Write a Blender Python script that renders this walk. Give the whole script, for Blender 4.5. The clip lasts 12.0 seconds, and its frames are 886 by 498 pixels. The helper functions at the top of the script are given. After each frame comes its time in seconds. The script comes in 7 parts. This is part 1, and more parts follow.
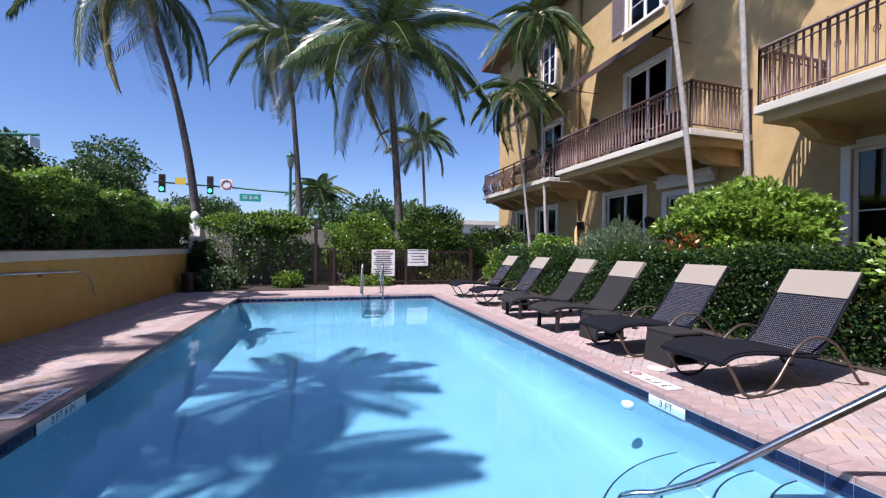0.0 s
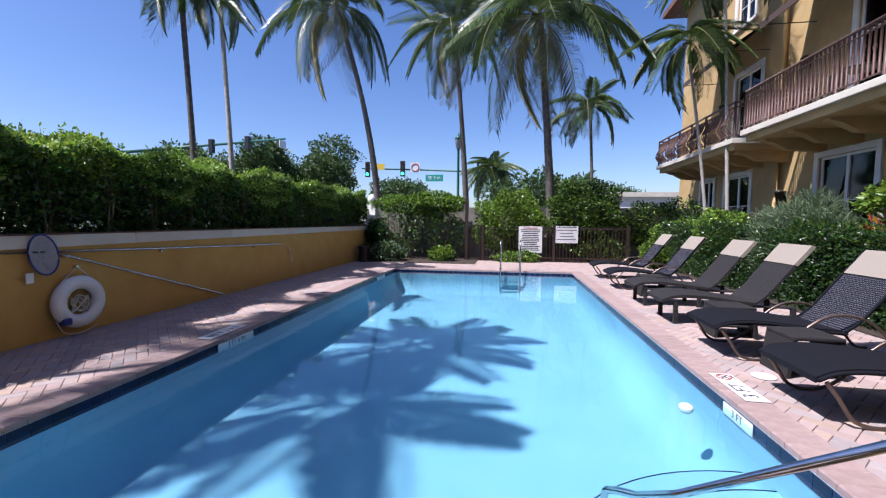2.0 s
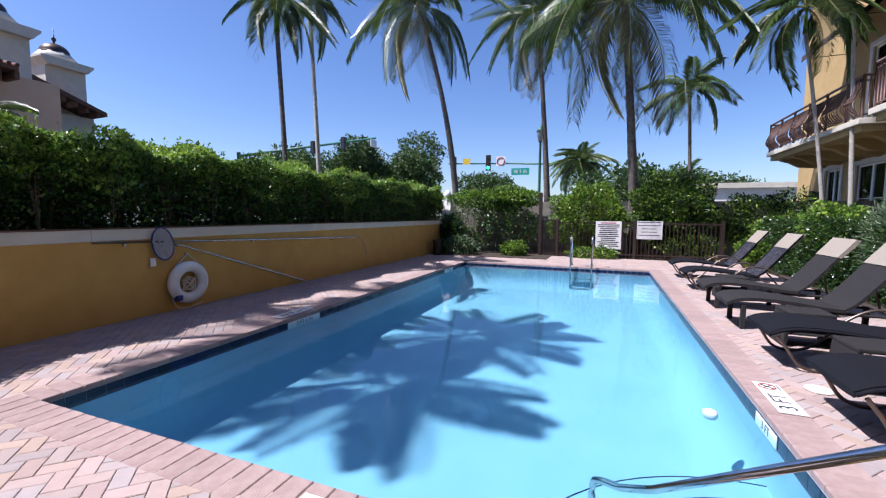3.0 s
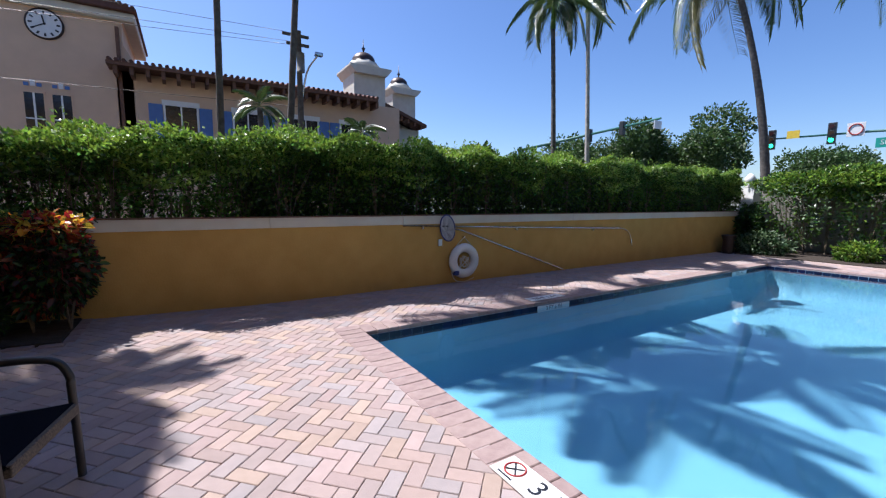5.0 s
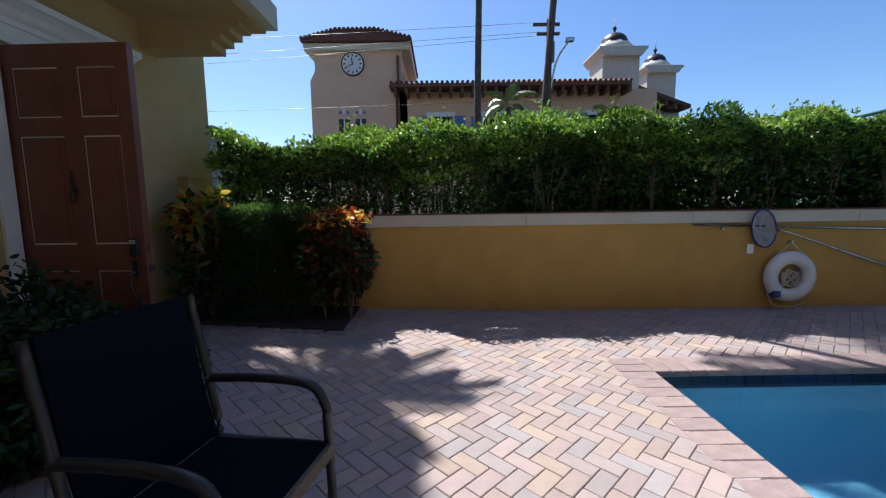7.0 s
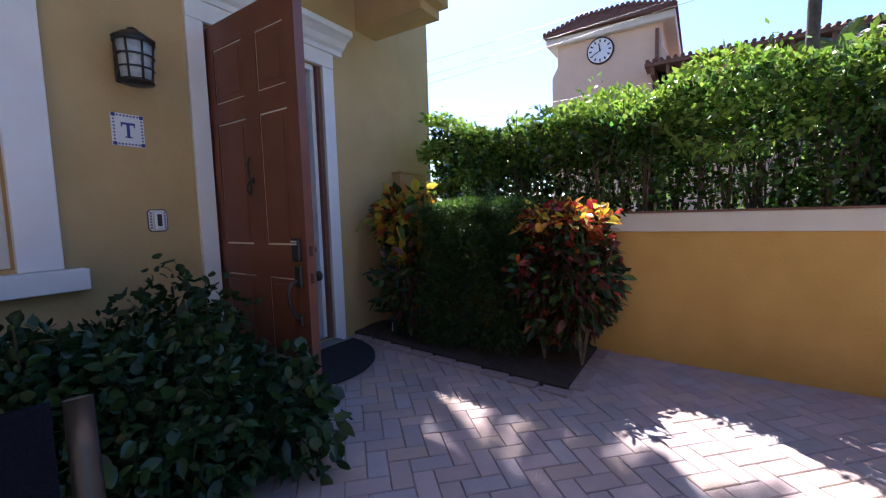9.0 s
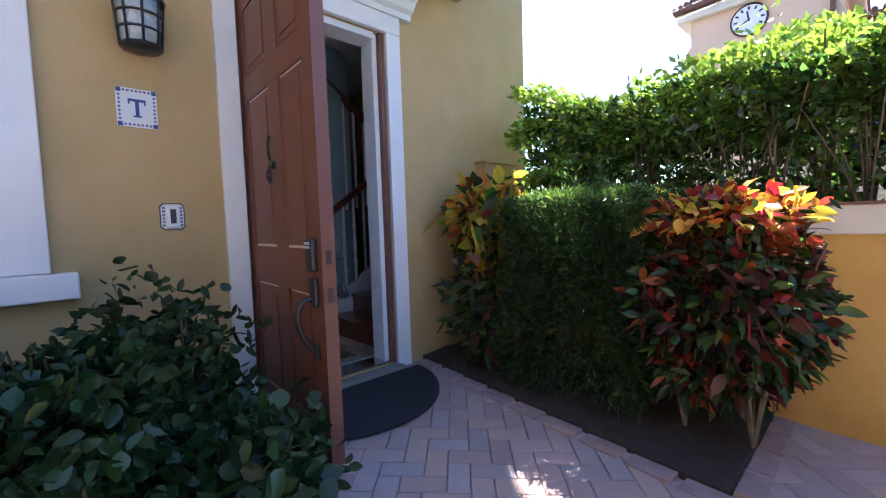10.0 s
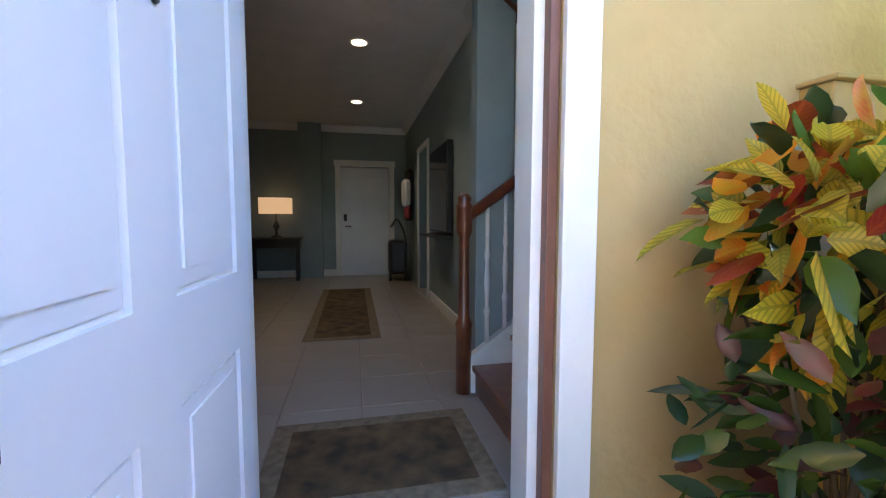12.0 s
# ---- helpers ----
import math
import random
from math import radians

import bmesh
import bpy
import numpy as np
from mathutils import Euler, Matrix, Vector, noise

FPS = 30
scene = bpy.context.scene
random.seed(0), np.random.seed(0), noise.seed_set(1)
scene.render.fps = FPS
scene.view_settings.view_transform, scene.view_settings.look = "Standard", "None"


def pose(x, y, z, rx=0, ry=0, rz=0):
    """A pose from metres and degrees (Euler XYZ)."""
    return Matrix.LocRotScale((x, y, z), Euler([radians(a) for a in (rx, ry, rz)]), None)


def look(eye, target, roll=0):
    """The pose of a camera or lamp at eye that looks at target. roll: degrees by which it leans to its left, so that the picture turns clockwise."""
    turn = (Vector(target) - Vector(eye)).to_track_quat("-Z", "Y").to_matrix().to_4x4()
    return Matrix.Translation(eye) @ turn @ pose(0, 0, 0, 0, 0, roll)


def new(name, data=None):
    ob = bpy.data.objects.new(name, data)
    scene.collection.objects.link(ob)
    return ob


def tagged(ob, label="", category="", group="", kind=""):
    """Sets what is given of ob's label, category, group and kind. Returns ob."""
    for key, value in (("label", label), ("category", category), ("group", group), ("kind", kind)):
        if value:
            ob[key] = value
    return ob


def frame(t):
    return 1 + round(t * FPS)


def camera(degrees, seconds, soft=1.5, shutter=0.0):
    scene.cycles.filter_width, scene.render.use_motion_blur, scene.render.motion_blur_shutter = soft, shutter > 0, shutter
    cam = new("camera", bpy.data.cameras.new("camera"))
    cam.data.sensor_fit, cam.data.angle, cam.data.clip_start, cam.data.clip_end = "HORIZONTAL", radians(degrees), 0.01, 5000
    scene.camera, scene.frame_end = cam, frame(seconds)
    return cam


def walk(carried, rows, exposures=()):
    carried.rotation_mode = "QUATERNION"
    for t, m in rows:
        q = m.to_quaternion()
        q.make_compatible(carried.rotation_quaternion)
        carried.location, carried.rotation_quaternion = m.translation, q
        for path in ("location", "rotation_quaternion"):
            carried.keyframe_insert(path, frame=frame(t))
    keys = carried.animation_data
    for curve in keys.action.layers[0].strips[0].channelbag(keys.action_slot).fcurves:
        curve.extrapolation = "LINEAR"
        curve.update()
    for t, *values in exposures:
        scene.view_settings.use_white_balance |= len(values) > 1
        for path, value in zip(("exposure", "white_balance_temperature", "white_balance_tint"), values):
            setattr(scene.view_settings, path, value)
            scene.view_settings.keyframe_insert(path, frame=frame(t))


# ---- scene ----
cam = camera(94.3, 12.0, 1.2)
PATH = [
    (0, (-0.46, -0.124, 1.383), (0.096, 1.797, 1.38), 0.7),
    (0.5, (-0.189, -0.251, 1.409), (0.14, 1.721, 1.366), 0.6),
    (1, (0.119, -0.359, 1.418), (0.202, 1.638, 1.339), 0.7),
    (1.5, (0.439, -0.461, 1.467), (0.306, 1.531, 1.354), 0.6),
    (2, (0.83, -0.53, 1.477), (0.518, 1.441, 1.342), 0.5),
    (2.5, (1.192, -0.64, 1.504), (0.698, 1.292, 1.352), 0.4),
    (4.5, (1.94, -0.604, 1.509), (0.441, 0.703, 1.296), 0.7),
    (5, (1.786, -0.545, 1.519), (0.098, 0.503, 1.291), 0.4),
    (5.5, (1.601, -0.535, 1.498), (-0.22, 0.26, 1.267), 0.1),
    (6, (1.327, -0.552, 1.483), (-0.586, -0.018, 1.246), -0.2),
    (6.5, (1.021, -0.629, 1.482), (-0.945, -0.348, 1.245), -0.5),
    (7, (0.641, -0.63, 1.439), (-1.346, -0.619, 1.21), -0.8),
    (9, (-0.882, -0.934, 1.313), (-2.569, -1.995, 1.143), -1.7),
    (9.5, (-1.303, -1.119, 1.282), (-2.831, -2.4, 1.127), -1.8),
    (10, (-1.689, -1.286, 1.243), (-3.047, -2.749, 1.119), -1.9),
    (10.5, (-2.089, -1.499, 1.247), (-3.216, -3.147, 1.127), -1.3),
    (11, (-2.429, -1.804, 1.287), (-3.324, -3.587, 1.15), -0.9),
    (11.5, (-2.704, -2.169, 1.287), (-3.367, -4.051, 1.141), -0.5),
    (12, (-2.867, -2.585, 1.291), (-3.289, -4.534, 1.146), 0.1),
]
EXPOSURES = [(0, 0.76, 6050, 20), (2.5, 0.8, 6000, 19), (4.5, 0.82, 6000, 14), (5.5, 0.8, 5950, 11), (7, 0.78, 6000, 5), (8, 1.29, 6050, 12), (9, 1.91, 6000, 18), (9.5, 2.39, 5800, 13), (10, 2.94, 6250, 16), (10.5, 3.89, 5500, 9), (11, 3.99, 6500, 17), (11.5, 4.16, 7350, 11), (12, 4.44, 7650, 10)]
walk(cam, [(t, look(eye, target, roll)) for t, eye, target, roll in PATH], EXPOSURES)

# ---- light ----
SUN_EL, SUN_AZ = 57.5, (-0.85, -0.527)
world = bpy.data.worlds.new("world")
scene.world = world
world.use_nodes = True
wn = world.node_tree
sky = wn.nodes.new("ShaderNodeTexSky")
sky.sky_type = "NISHITA"
sky.sun_disc = False
sky.sun_elevation = radians(SUN_EL)
sky.sun_rotation = math.atan2(SUN_AZ[0], SUN_AZ[1])
sky.ozone_density = 4.0
sky.air_density = 1.0
sky.dust_density = 0.9
deep = wn.nodes.new("ShaderNodeHueSaturation")
deep.inputs["Saturation"].default_value = 1.14
deep.inputs["Hue"].default_value = 0.508
wn.links.new(sky.outputs["Color"], deep.inputs["Color"])
wn.links.new(deep.outputs["Color"], wn.nodes["Background"].inputs["Color"])
wn.nodes["Background"].inputs["Strength"].default_value = 0.095
sun_data = bpy.data.lights.new("sun", "SUN")
sun_data.energy, sun_data.angle, sun_data.color = 5.0, radians(0.5), (1.0, 0.95, 0.88)
sun = new("sun", sun_data)
ce = math.cos(radians(SUN_EL))
sun.matrix_world = look((SUN_AZ[0] * ce * 40, SUN_AZ[1] * ce * 40, math.sin(radians(SUN_EL)) * 40), (0, 0, 0))

# ---- materials ----
def material(name, color, color2=None, scale=6.0, rough=0.6, metal=0.0, bump=0.0, bump_scale=60.0, island=0.0, rnd=0.0, spec=0.5, trans=0.0, coat=0.0, stain=0.0, palette=None):
    """Principled surface: two colours mixed by large and fine noise, with variation by piece and relief."""
    m = bpy.data.materials.new(name)
    m.use_nodes = True
    nt = m.node_tree
    n, l = nt.nodes, nt.links
    bsdf = n["Principled BSDF"]
    bsdf.inputs["Roughness"].default_value = rough
    bsdf.inputs["Metallic"].default_value = metal
    bsdf.inputs["Specular IOR Level"].default_value = spec
    bsdf.inputs["Coat Weight"].default_value = coat
    color2 = color2 or tuple(c * 0.82 for c in color)
    tc = n.new("ShaderNodeTexCoord")
    n1 = n.new("ShaderNodeTexNoise")
    n1.inputs["Scale"].default_value, n1.inputs["Detail"].default_value = scale, 6.0
    l.new(tc.outputs["Object"], n1.inputs["Vector"])
    mix = n.new("ShaderNodeMix")
    mix.data_type = "RGBA"
    mix.inputs[6].default_value, mix.inputs[7].default_value = (*color, 1), (*color2, 1)
    ramp = n.new("ShaderNodeMapRange")
    ramp.inputs[1].default_value, ramp.inputs[2].default_value = 0.35, 0.65
    l.new(n1.outputs["Fac"], ramp.inputs[0])
    l.new(ramp.outputs[0], mix.inputs[0])
    last = mix.outputs[2]
    if stain:
        n2 = n.new("ShaderNodeTexNoise")
        n2.inputs["Scale"].default_value, n2.inputs["Detail"].default_value = scale * 0.13, 8.0
        l.new(tc.outputs["Object"], n2.inputs["Vector"])
        mr = n.new("ShaderNodeMapRange")
        mr.inputs[1].default_value, mr.inputs[2].default_value, mr.inputs[3].default_value, mr.inputs[4].default_value = 0.3, 0.7, 1 - stain, 1 + stain * 0.5
        l.new(n2.outputs["Fac"], mr.inputs[0])
        hs = n.new("ShaderNodeHueSaturation")
        l.new(mr.outputs[0], hs.inputs["Value"])
        l.new(last, hs.inputs["Color"])
        last = hs.outputs["Color"]
    if palette:
        src = n.new("ShaderNodeNewGeometry" if island else "ShaderNodeObjectInfo")
        wn0 = n.new("ShaderNodeTexWhiteNoise")
        wn0.noise_dimensions = "1D"
        l.new(src.outputs["Random Per Island" if island else "Random"], wn0.inputs["W"])
        cr = n.new("ShaderNodeValToRGB")
        cr.color_ramp.interpolation = "CONSTANT"
        for k, col in enumerate(palette):
            e = cr.color_ramp.elements[k] if k < 2 else cr.color_ramp.elements.new(k / len(palette))
            e.position = k / len(palette)
            e.color = (*col, 1)
        l.new(wn0.outputs["Value"], cr.inputs[0])
        mp = n.new("ShaderNodeMix")
        mp.data_type = "RGBA"
        mp.inputs[0].default_value = 0.7
        l.new(last, mp.inputs[6])
        l.new(cr.outputs[0], mp.inputs[7])
        last = mp.outputs[2]
    for amount, node, out in ((island, "ShaderNodeNewGeometry", "Random Per Island"), (rnd, "ShaderNodeObjectInfo", "Random")):
        if amount:
            src = n.new(node)
            wn_ = n.new("ShaderNodeTexWhiteNoise")
            wn_.noise_dimensions = "1D"
            l.new(src.outputs[out], wn_.inputs["W"])
            mr = n.new("ShaderNodeMapRange")
            mr.inputs[3].default_value, mr.inputs[4].default_value = 1 - amount, 1 + amount
            l.new(src.outputs[out], mr.inputs[0])
            mh = n.new("ShaderNodeMapRange")
            mh.inputs[3].default_value, mh.inputs[4].default_value = 0.5 - amount * 0.05, 0.5 + amount * 0.05
            l.new(wn_.outputs["Value"], mh.inputs[0])
            hs = n.new("ShaderNodeHueSaturation")
            l.new(mr.outputs[0], hs.inputs["Value"])
            l.new(mh.outputs[0], hs.inputs["Hue"])
            l.new(last, hs.inputs["Color"])
            last = hs.outputs["Color"]
    l.new(last, bsdf.inputs["Base Color"])
    if bump:
        nb = n.new("ShaderNodeTexNoise")
        nb.inputs["Scale"].default_value, nb.inputs["Detail"].default_value = bump_scale, 5.0
        l.new(tc.outputs["Object"], nb.inputs["Vector"])
        b = n.new("ShaderNodeBump")
        b.inputs["Strength"].default_value, b.inputs["Distance"].default_value = bump, 0.01
        l.new(nb.outputs["Fac"], b.inputs["Height"])
        l.new(b.outputs["Normal"], bsdf.inputs["Normal"])
    if trans:
        tr = n.new("ShaderNodeBsdfTranslucent")
        through_leaf = n.new("ShaderNodeHueSaturation")
        through_leaf.inputs["Value"].default_value, through_leaf.inputs["Hue"].default_value = 1.45, 0.495
        l.new(last, through_leaf.inputs["Color"])
        l.new(through_leaf.outputs["Color"], tr.inputs["Color"])
        ms = n.new("ShaderNodeMixShader")
        ms.inputs[0].default_value = trans
        l.new(bsdf.outputs[0], ms.inputs[1])
        l.new(tr.outputs[0], ms.inputs[2])
        l.new(ms.outputs[0], n["Material Output"].inputs["Surface"])
    return m


def glass_material(name, tint, rough, ior=1.33, wave=0.0, wave_scale=3.0, dark=None):
    """A clear sheet: light passes straight through with a tint, the gloss follows Fresnel."""
    m = bpy.data.materials.new(name)
    m.use_nodes = True
    n, l = m.node_tree.nodes, m.node_tree.links
    n.remove(n["Principled BSDF"])
    tr, gl, fr, ms = n.new("ShaderNodeBsdfTransparent"), n.new("ShaderNodeBsdfGlossy"), n.new("ShaderNodeFresnel"), n.new("ShaderNodeMixShader")
    tr.inputs[0].default_value = (*tint, 1)
    gl.inputs["Roughness"].default_value = rough
    fr.inputs["IOR"].default_value = ior
    l.new(fr.outputs[0], ms.inputs[0])
    l.new(tr.outputs[0], ms.inputs[1])
    l.new(gl.outputs[0], ms.inputs[2])
    l.new(ms.outputs[0], n["Material Output"].inputs["Surface"])
    if wave:
        tc, nz, bp = n.new("ShaderNodeTexCoord"), n.new("ShaderNodeTexNoise"), n.new("ShaderNodeBump")
        nz.inputs["Scale"].default_value, nz.inputs["Detail"].default_value = wave_scale, 3.0
        bp.inputs["Strength"].default_value, bp.inputs["Distance"].default_value = wave, 0.02
        l.new(tc.outputs["Object"], nz.inputs["Vector"])
        l.new(nz.outputs["Fac"], bp.inputs["Height"])
        l.new(bp.outputs["Normal"], gl.inputs["Normal"])
        l.new(bp.outputs["Normal"], fr.inputs["Normal"])
    return m


def glow(name, color, strength):
    m = bpy.data.materials.new(name)
    m.use_nodes = True
    b = m.node_tree.nodes["Principled BSDF"]
    b.inputs["Base Color"].default_value = (*color, 1)
    b.inputs["Emission Color"].default_value = (*color, 1)
    b.inputs["Emission Strength"].default_value = strength
    return m


OCHRE = material("ochre_stucco", (0.52, 0.32, 0.10), (0.47, 0.285, 0.085), 3, 0.85, bump=0.35, bump_scale=45, spec=0.2, stain=0.12)
HOUSE = material("yellow_stucco", (0.491, 0.351, 0.172), (0.445, 0.316, 0.148), 3, 0.85, bump=0.55, bump_scale=24, spec=0.2, stain=0.12)
WHITE = material("white_paint", (0.78, 0.77, 0.75), (0.72, 0.71, 0.69), 4, 0.5, bump=0.06, stain=0.05)
CREAM = material("cream_stucco", (0.592, 0.56, 0.48), (0.544, 0.504, 0.424), 3, 0.8, bump=0.2, stain=0.12)
PALETTE = [(0.367, 0.277, 0.262), (0.383, 0.292, 0.277), (0.398, 0.300, 0.240), (0.323, 0.277, 0.277), (0.375, 0.277, 0.247), (0.345, 0.262, 0.247), (0.307, 0.277, 0.285), (0.367, 0.285, 0.270), (0.338, 0.270, 0.262)]
PAVER = material("clay_paver", (0.405, 0.315, 0.292), (0.315, 0.247, 0.232), 14, 0.85, bump=0.45, bump_scale=110, island=0.10, spec=0.25, palette=PALETTE)
PAVER_ONE = material("clay_paver_single", (0.405, 0.315, 0.292), (0.315, 0.247, 0.232), 14, 0.85, bump=0.45, bump_scale=110, rnd=0.10, spec=0.25, palette=PALETTE)
COPING = material("coping_brick", (0.277, 0.199, 0.191), (0.33, 0.247, 0.232), 12, 0.85, bump=0.45, bump_scale=80, rnd=0.09, spec=0.25)
SAND = material("joint_sand", (0.27, 0.21, 0.18), (0.33, 0.26, 0.22), 20, 0.95, bump=0.4, spec=0.1)
PLASTER = material("pool_plaster", (0.25, 0.425, 0.54), (0.28, 0.455, 0.565), 1.5, 0.7, bump=0.05, stain=0.06)
TILE = material("navy_glazed_tile", (0.006, 0.012, 0.04), (0.010, 0.02, 0.06), 12, 0.25, rnd=0.3, spec=0.3)
WATER = glass_material("pool_water", (0.73, 0.92, 0.98), 0.0, 1.33, 0.09, 3.2)
CHROME = material("polished_steel", (0.62, 0.62, 0.62), (0.5, 0.5, 0.5), 8, 0.18, 1.0)
DARKMETAL = material("dark_bronze_metal", (0.05, 0.035, 0.03), (0.07, 0.045, 0.04), 10, 0.45, 0.6, bump=0.1)
RAILMETAL = material("brown_rail_paint", (0.085, 0.045, 0.038), (0.11, 0.06, 0.05), 10, 0.5, bump=0.1)
BLACK = material("black_metal", (0.012, 0.012, 0.013), (0.02, 0.02, 0.02), 10, 0.4, bump=0.1)
WICKER = material("dark_wicker", (0.006, 0.007, 0.011), (0.014, 0.015, 0.021), 260, 0.85, bump=0.8, bump_scale=240, spec=0.12)
WICKER_DOT = material("dark_wicker_pale_knots", (0.008, 0.009, 0.018), (0.015, 0.016, 0.024), 260, 0.85, bump=0.6, bump_scale=240, spec=0.12)
nt = WICKER_DOT.node_tree
vo, co, lt, mx = nt.nodes.new("ShaderNodeTexVoronoi"), nt.nodes.new("ShaderNodeTexCoord"), nt.nodes.new("ShaderNodeMath"), nt.nodes.new("ShaderNodeMix")
vo.voronoi_dimensions = "2D"
sx, cx = nt.nodes.new("ShaderNodeSeparateXYZ"), nt.nodes.new("ShaderNodeCombineXYZ")
vo.inputs["Scale"].default_value, vo.inputs["Randomness"].default_value = 52.0, 0.1
lt.operation, lt.inputs[1].default_value, mx.data_type = "LESS_THAN", 0.22, "RGBA"
mx.inputs[7].default_value = (0.17, 0.17, 0.19, 1)
src = nt.nodes["Principled BSDF"].inputs["Base Color"].links[0].from_socket
nt.links.new(co.outputs["Object"], sx.inputs[0])
nt.links.new(sx.outputs[1], cx.inputs[0])
nt.links.new(sx.outputs[2], cx.inputs[1])
nt.links.new(cx.outputs[0], vo.inputs["Vector"])
nt.links.new(vo.outputs["Distance"], lt.inputs[0])
nt.links.new(lt.outputs[0], mx.inputs[0])
nt.links.new(src, mx.inputs[6])
nt.links.new(mx.outputs[2], nt.nodes["Principled BSDF"].inputs["Base Color"])
WICKER_GREY = material("grey_wicker", (0.020, 0.019, 0.021), (0.038, 0.036, 0.037), 220, 0.85, bump=0.8, bump_scale=220, spec=0.15)
PILLOW = material("taupe_fabric", (0.289, 0.254, 0.211), (0.257, 0.222, 0.183), 200, 0.9, bump=0.4, bump_scale=300)
TUBE = material("bronze_tube", (0.16, 0.12, 0.10), (0.12, 0.09, 0.08), 20, 0.35, 0.7)
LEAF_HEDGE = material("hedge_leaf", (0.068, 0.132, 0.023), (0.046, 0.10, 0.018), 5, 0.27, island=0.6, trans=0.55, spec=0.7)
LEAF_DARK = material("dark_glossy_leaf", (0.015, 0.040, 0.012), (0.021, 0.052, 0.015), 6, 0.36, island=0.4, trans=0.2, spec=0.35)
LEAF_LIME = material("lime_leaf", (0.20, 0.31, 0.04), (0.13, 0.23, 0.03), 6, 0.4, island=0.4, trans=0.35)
LEAF_GREY = material("grey_green_leaf", (0.126, 0.182, 0.098), (0.098, 0.154, 0.07), 6, 0.5, island=0.3, trans=0.2)
LEAF_FAR = material("far_tree_leaf", (0.035, 0.075, 0.018), (0.05, 0.095, 0.02), 2, 0.5, island=0.4, trans=0.25)
LEAF_RED = material("croton_red_leaf", (0.24, 0.022, 0.018), (0.30, 0.06, 0.014), 14, 0.35, island=0.5, trans=0.4)
LEAF_ORANGE = material("croton_orange_leaf", (0.55, 0.16, 0.015), (0.50, 0.28, 0.03), 14, 0.35, island=0.4, trans=0.4)
LEAF_YELLOW = material("croton_yellow_leaf", (0.58, 0.42, 0.05), (0.42, 0.36, 0.04), 22, 0.35, island=0.3, trans=0.35)


def veined(mat, color, amount, side):
    """Pale or dark midrib and side veins along a leaf, over the leaf's own colour."""
    n, l = mat.node_tree.nodes, mat.node_tree.links
    bs = n["Principled BSDF"]
    uv, sp = n.new("ShaderNodeUVMap"), n.new("ShaderNodeSeparateXYZ")
    uv.uv_map = "leaf"
    l.new(uv.outputs[0], sp.inputs[0])

    def op(kind, a, b):
        m = n.new("ShaderNodeMath")
        m.operation = kind
        for i, q in enumerate((a, b)):
            if isinstance(q, (int, float)):
                m.inputs[i].default_value = q
            else:
                l.new(q, m.inputs[i])
        return m.outputs[0]

    off = op("ABSOLUTE", op("SUBTRACT", sp.outputs[0], 0.5), 0)
    wave = op("ABSOLUTE", op("SUBTRACT", op("FRACT", op("SUBTRACT", op("MULTIPLY", sp.outputs[1], 8.0), op("MULTIPLY", off, 5.0)), 0), 0.5), 0)
    vein = op("MAXIMUM", op("LESS_THAN", wave, side), op("LESS_THAN", off, 0.05))
    mix = n.new("ShaderNodeMix")
    mix.data_type = "RGBA"
    mix.inputs[7].default_value = (*color, 1)
    src = bs.inputs["Base Color"].links[0].from_socket
    l.new(op("MULTIPLY", vein, amount), mix.inputs[0])
    l.new(src, mix.inputs[6])
    l.new(mix.outputs[2], bs.inputs["Base Color"])


veined(LEAF_YELLOW, (0.05, 0.10, 0.015), 0.75, 0.17)
veined(LEAF_ORANGE, (0.60, 0.36, 0.05), 0.6, 0.09)
veined(LEAF_RED, (0.42, 0.10, 0.03), 0.5, 0.07)
LEAF_PLUM = material("croton_plum_leaf", (0.10, 0.016, 0.016), (0.05, 0.02, 0.012), 14, 0.35, island=0.4, trans=0.3)
FROND = material("palm_leaflet", (0.0495, 0.09, 0.0216), (0.0765, 0.122, 0.036), 3, 0.34, island=0.5, trans=0.14)
FROND_OLD = material("dry_palm_leaflet", (0.19, 0.18, 0.09), (0.12, 0.13, 0.05), 3, 0.5, island=0.3, trans=0.25)
RACHIS = material("palm_stalk", (0.16, 0.18, 0.06), (0.2, 0.19, 0.08), 6, 0.5)
TRUNK = material("palm_trunk_bark", (0.135, 0.118, 0.104), (0.07, 0.062, 0.055), 9, 0.9, bump=0.6, bump_scale=25)
TRUNK_PALE = material("pale_ringed_trunk", (0.4, 0.376, 0.344), (0.288, 0.272, 0.248), 12, 0.85, bump=0.4, bump_scale=30)
STEM = material("shrub_stem", (0.16, 0.12, 0.08), (0.10, 0.075, 0.05), 15, 0.9, bump=0.3)
SOIL = material("dark_mulch", (0.03, 0.022, 0.018), (0.05, 0.035, 0.025), 30, 0.95, bump=0.9, bump_scale=60)
GRASS = material("street_ground", (0.09, 0.09, 0.085), (0.07, 0.07, 0.068), 1.5, 0.9, bump=0.3)
CONCRETE = material("weathered_concrete", (0.24, 0.225, 0.20), (0.16, 0.15, 0.135), 3, 0.9, bump=0.3, stain=0.25)
PINKWALL = material("peach_stucco", (0.66, 0.47, 0.33), (0.62, 0.44, 0.31), 2, 0.85, stain=0.08)
ROOF = material("brown_barrel_tile", (0.10, 0.045, 0.03), (0.15, 0.07, 0.045), 6, 0.8, island=0.25, bump=0.3)
BLUE = material("blue_shutter_paint", (0.09, 0.18, 0.42), (0.08, 0.16, 0.38), 6, 0.6)
PANE = glass_material("window_glass", (0.55, 0.6, 0.62), 0.02, 1.5)
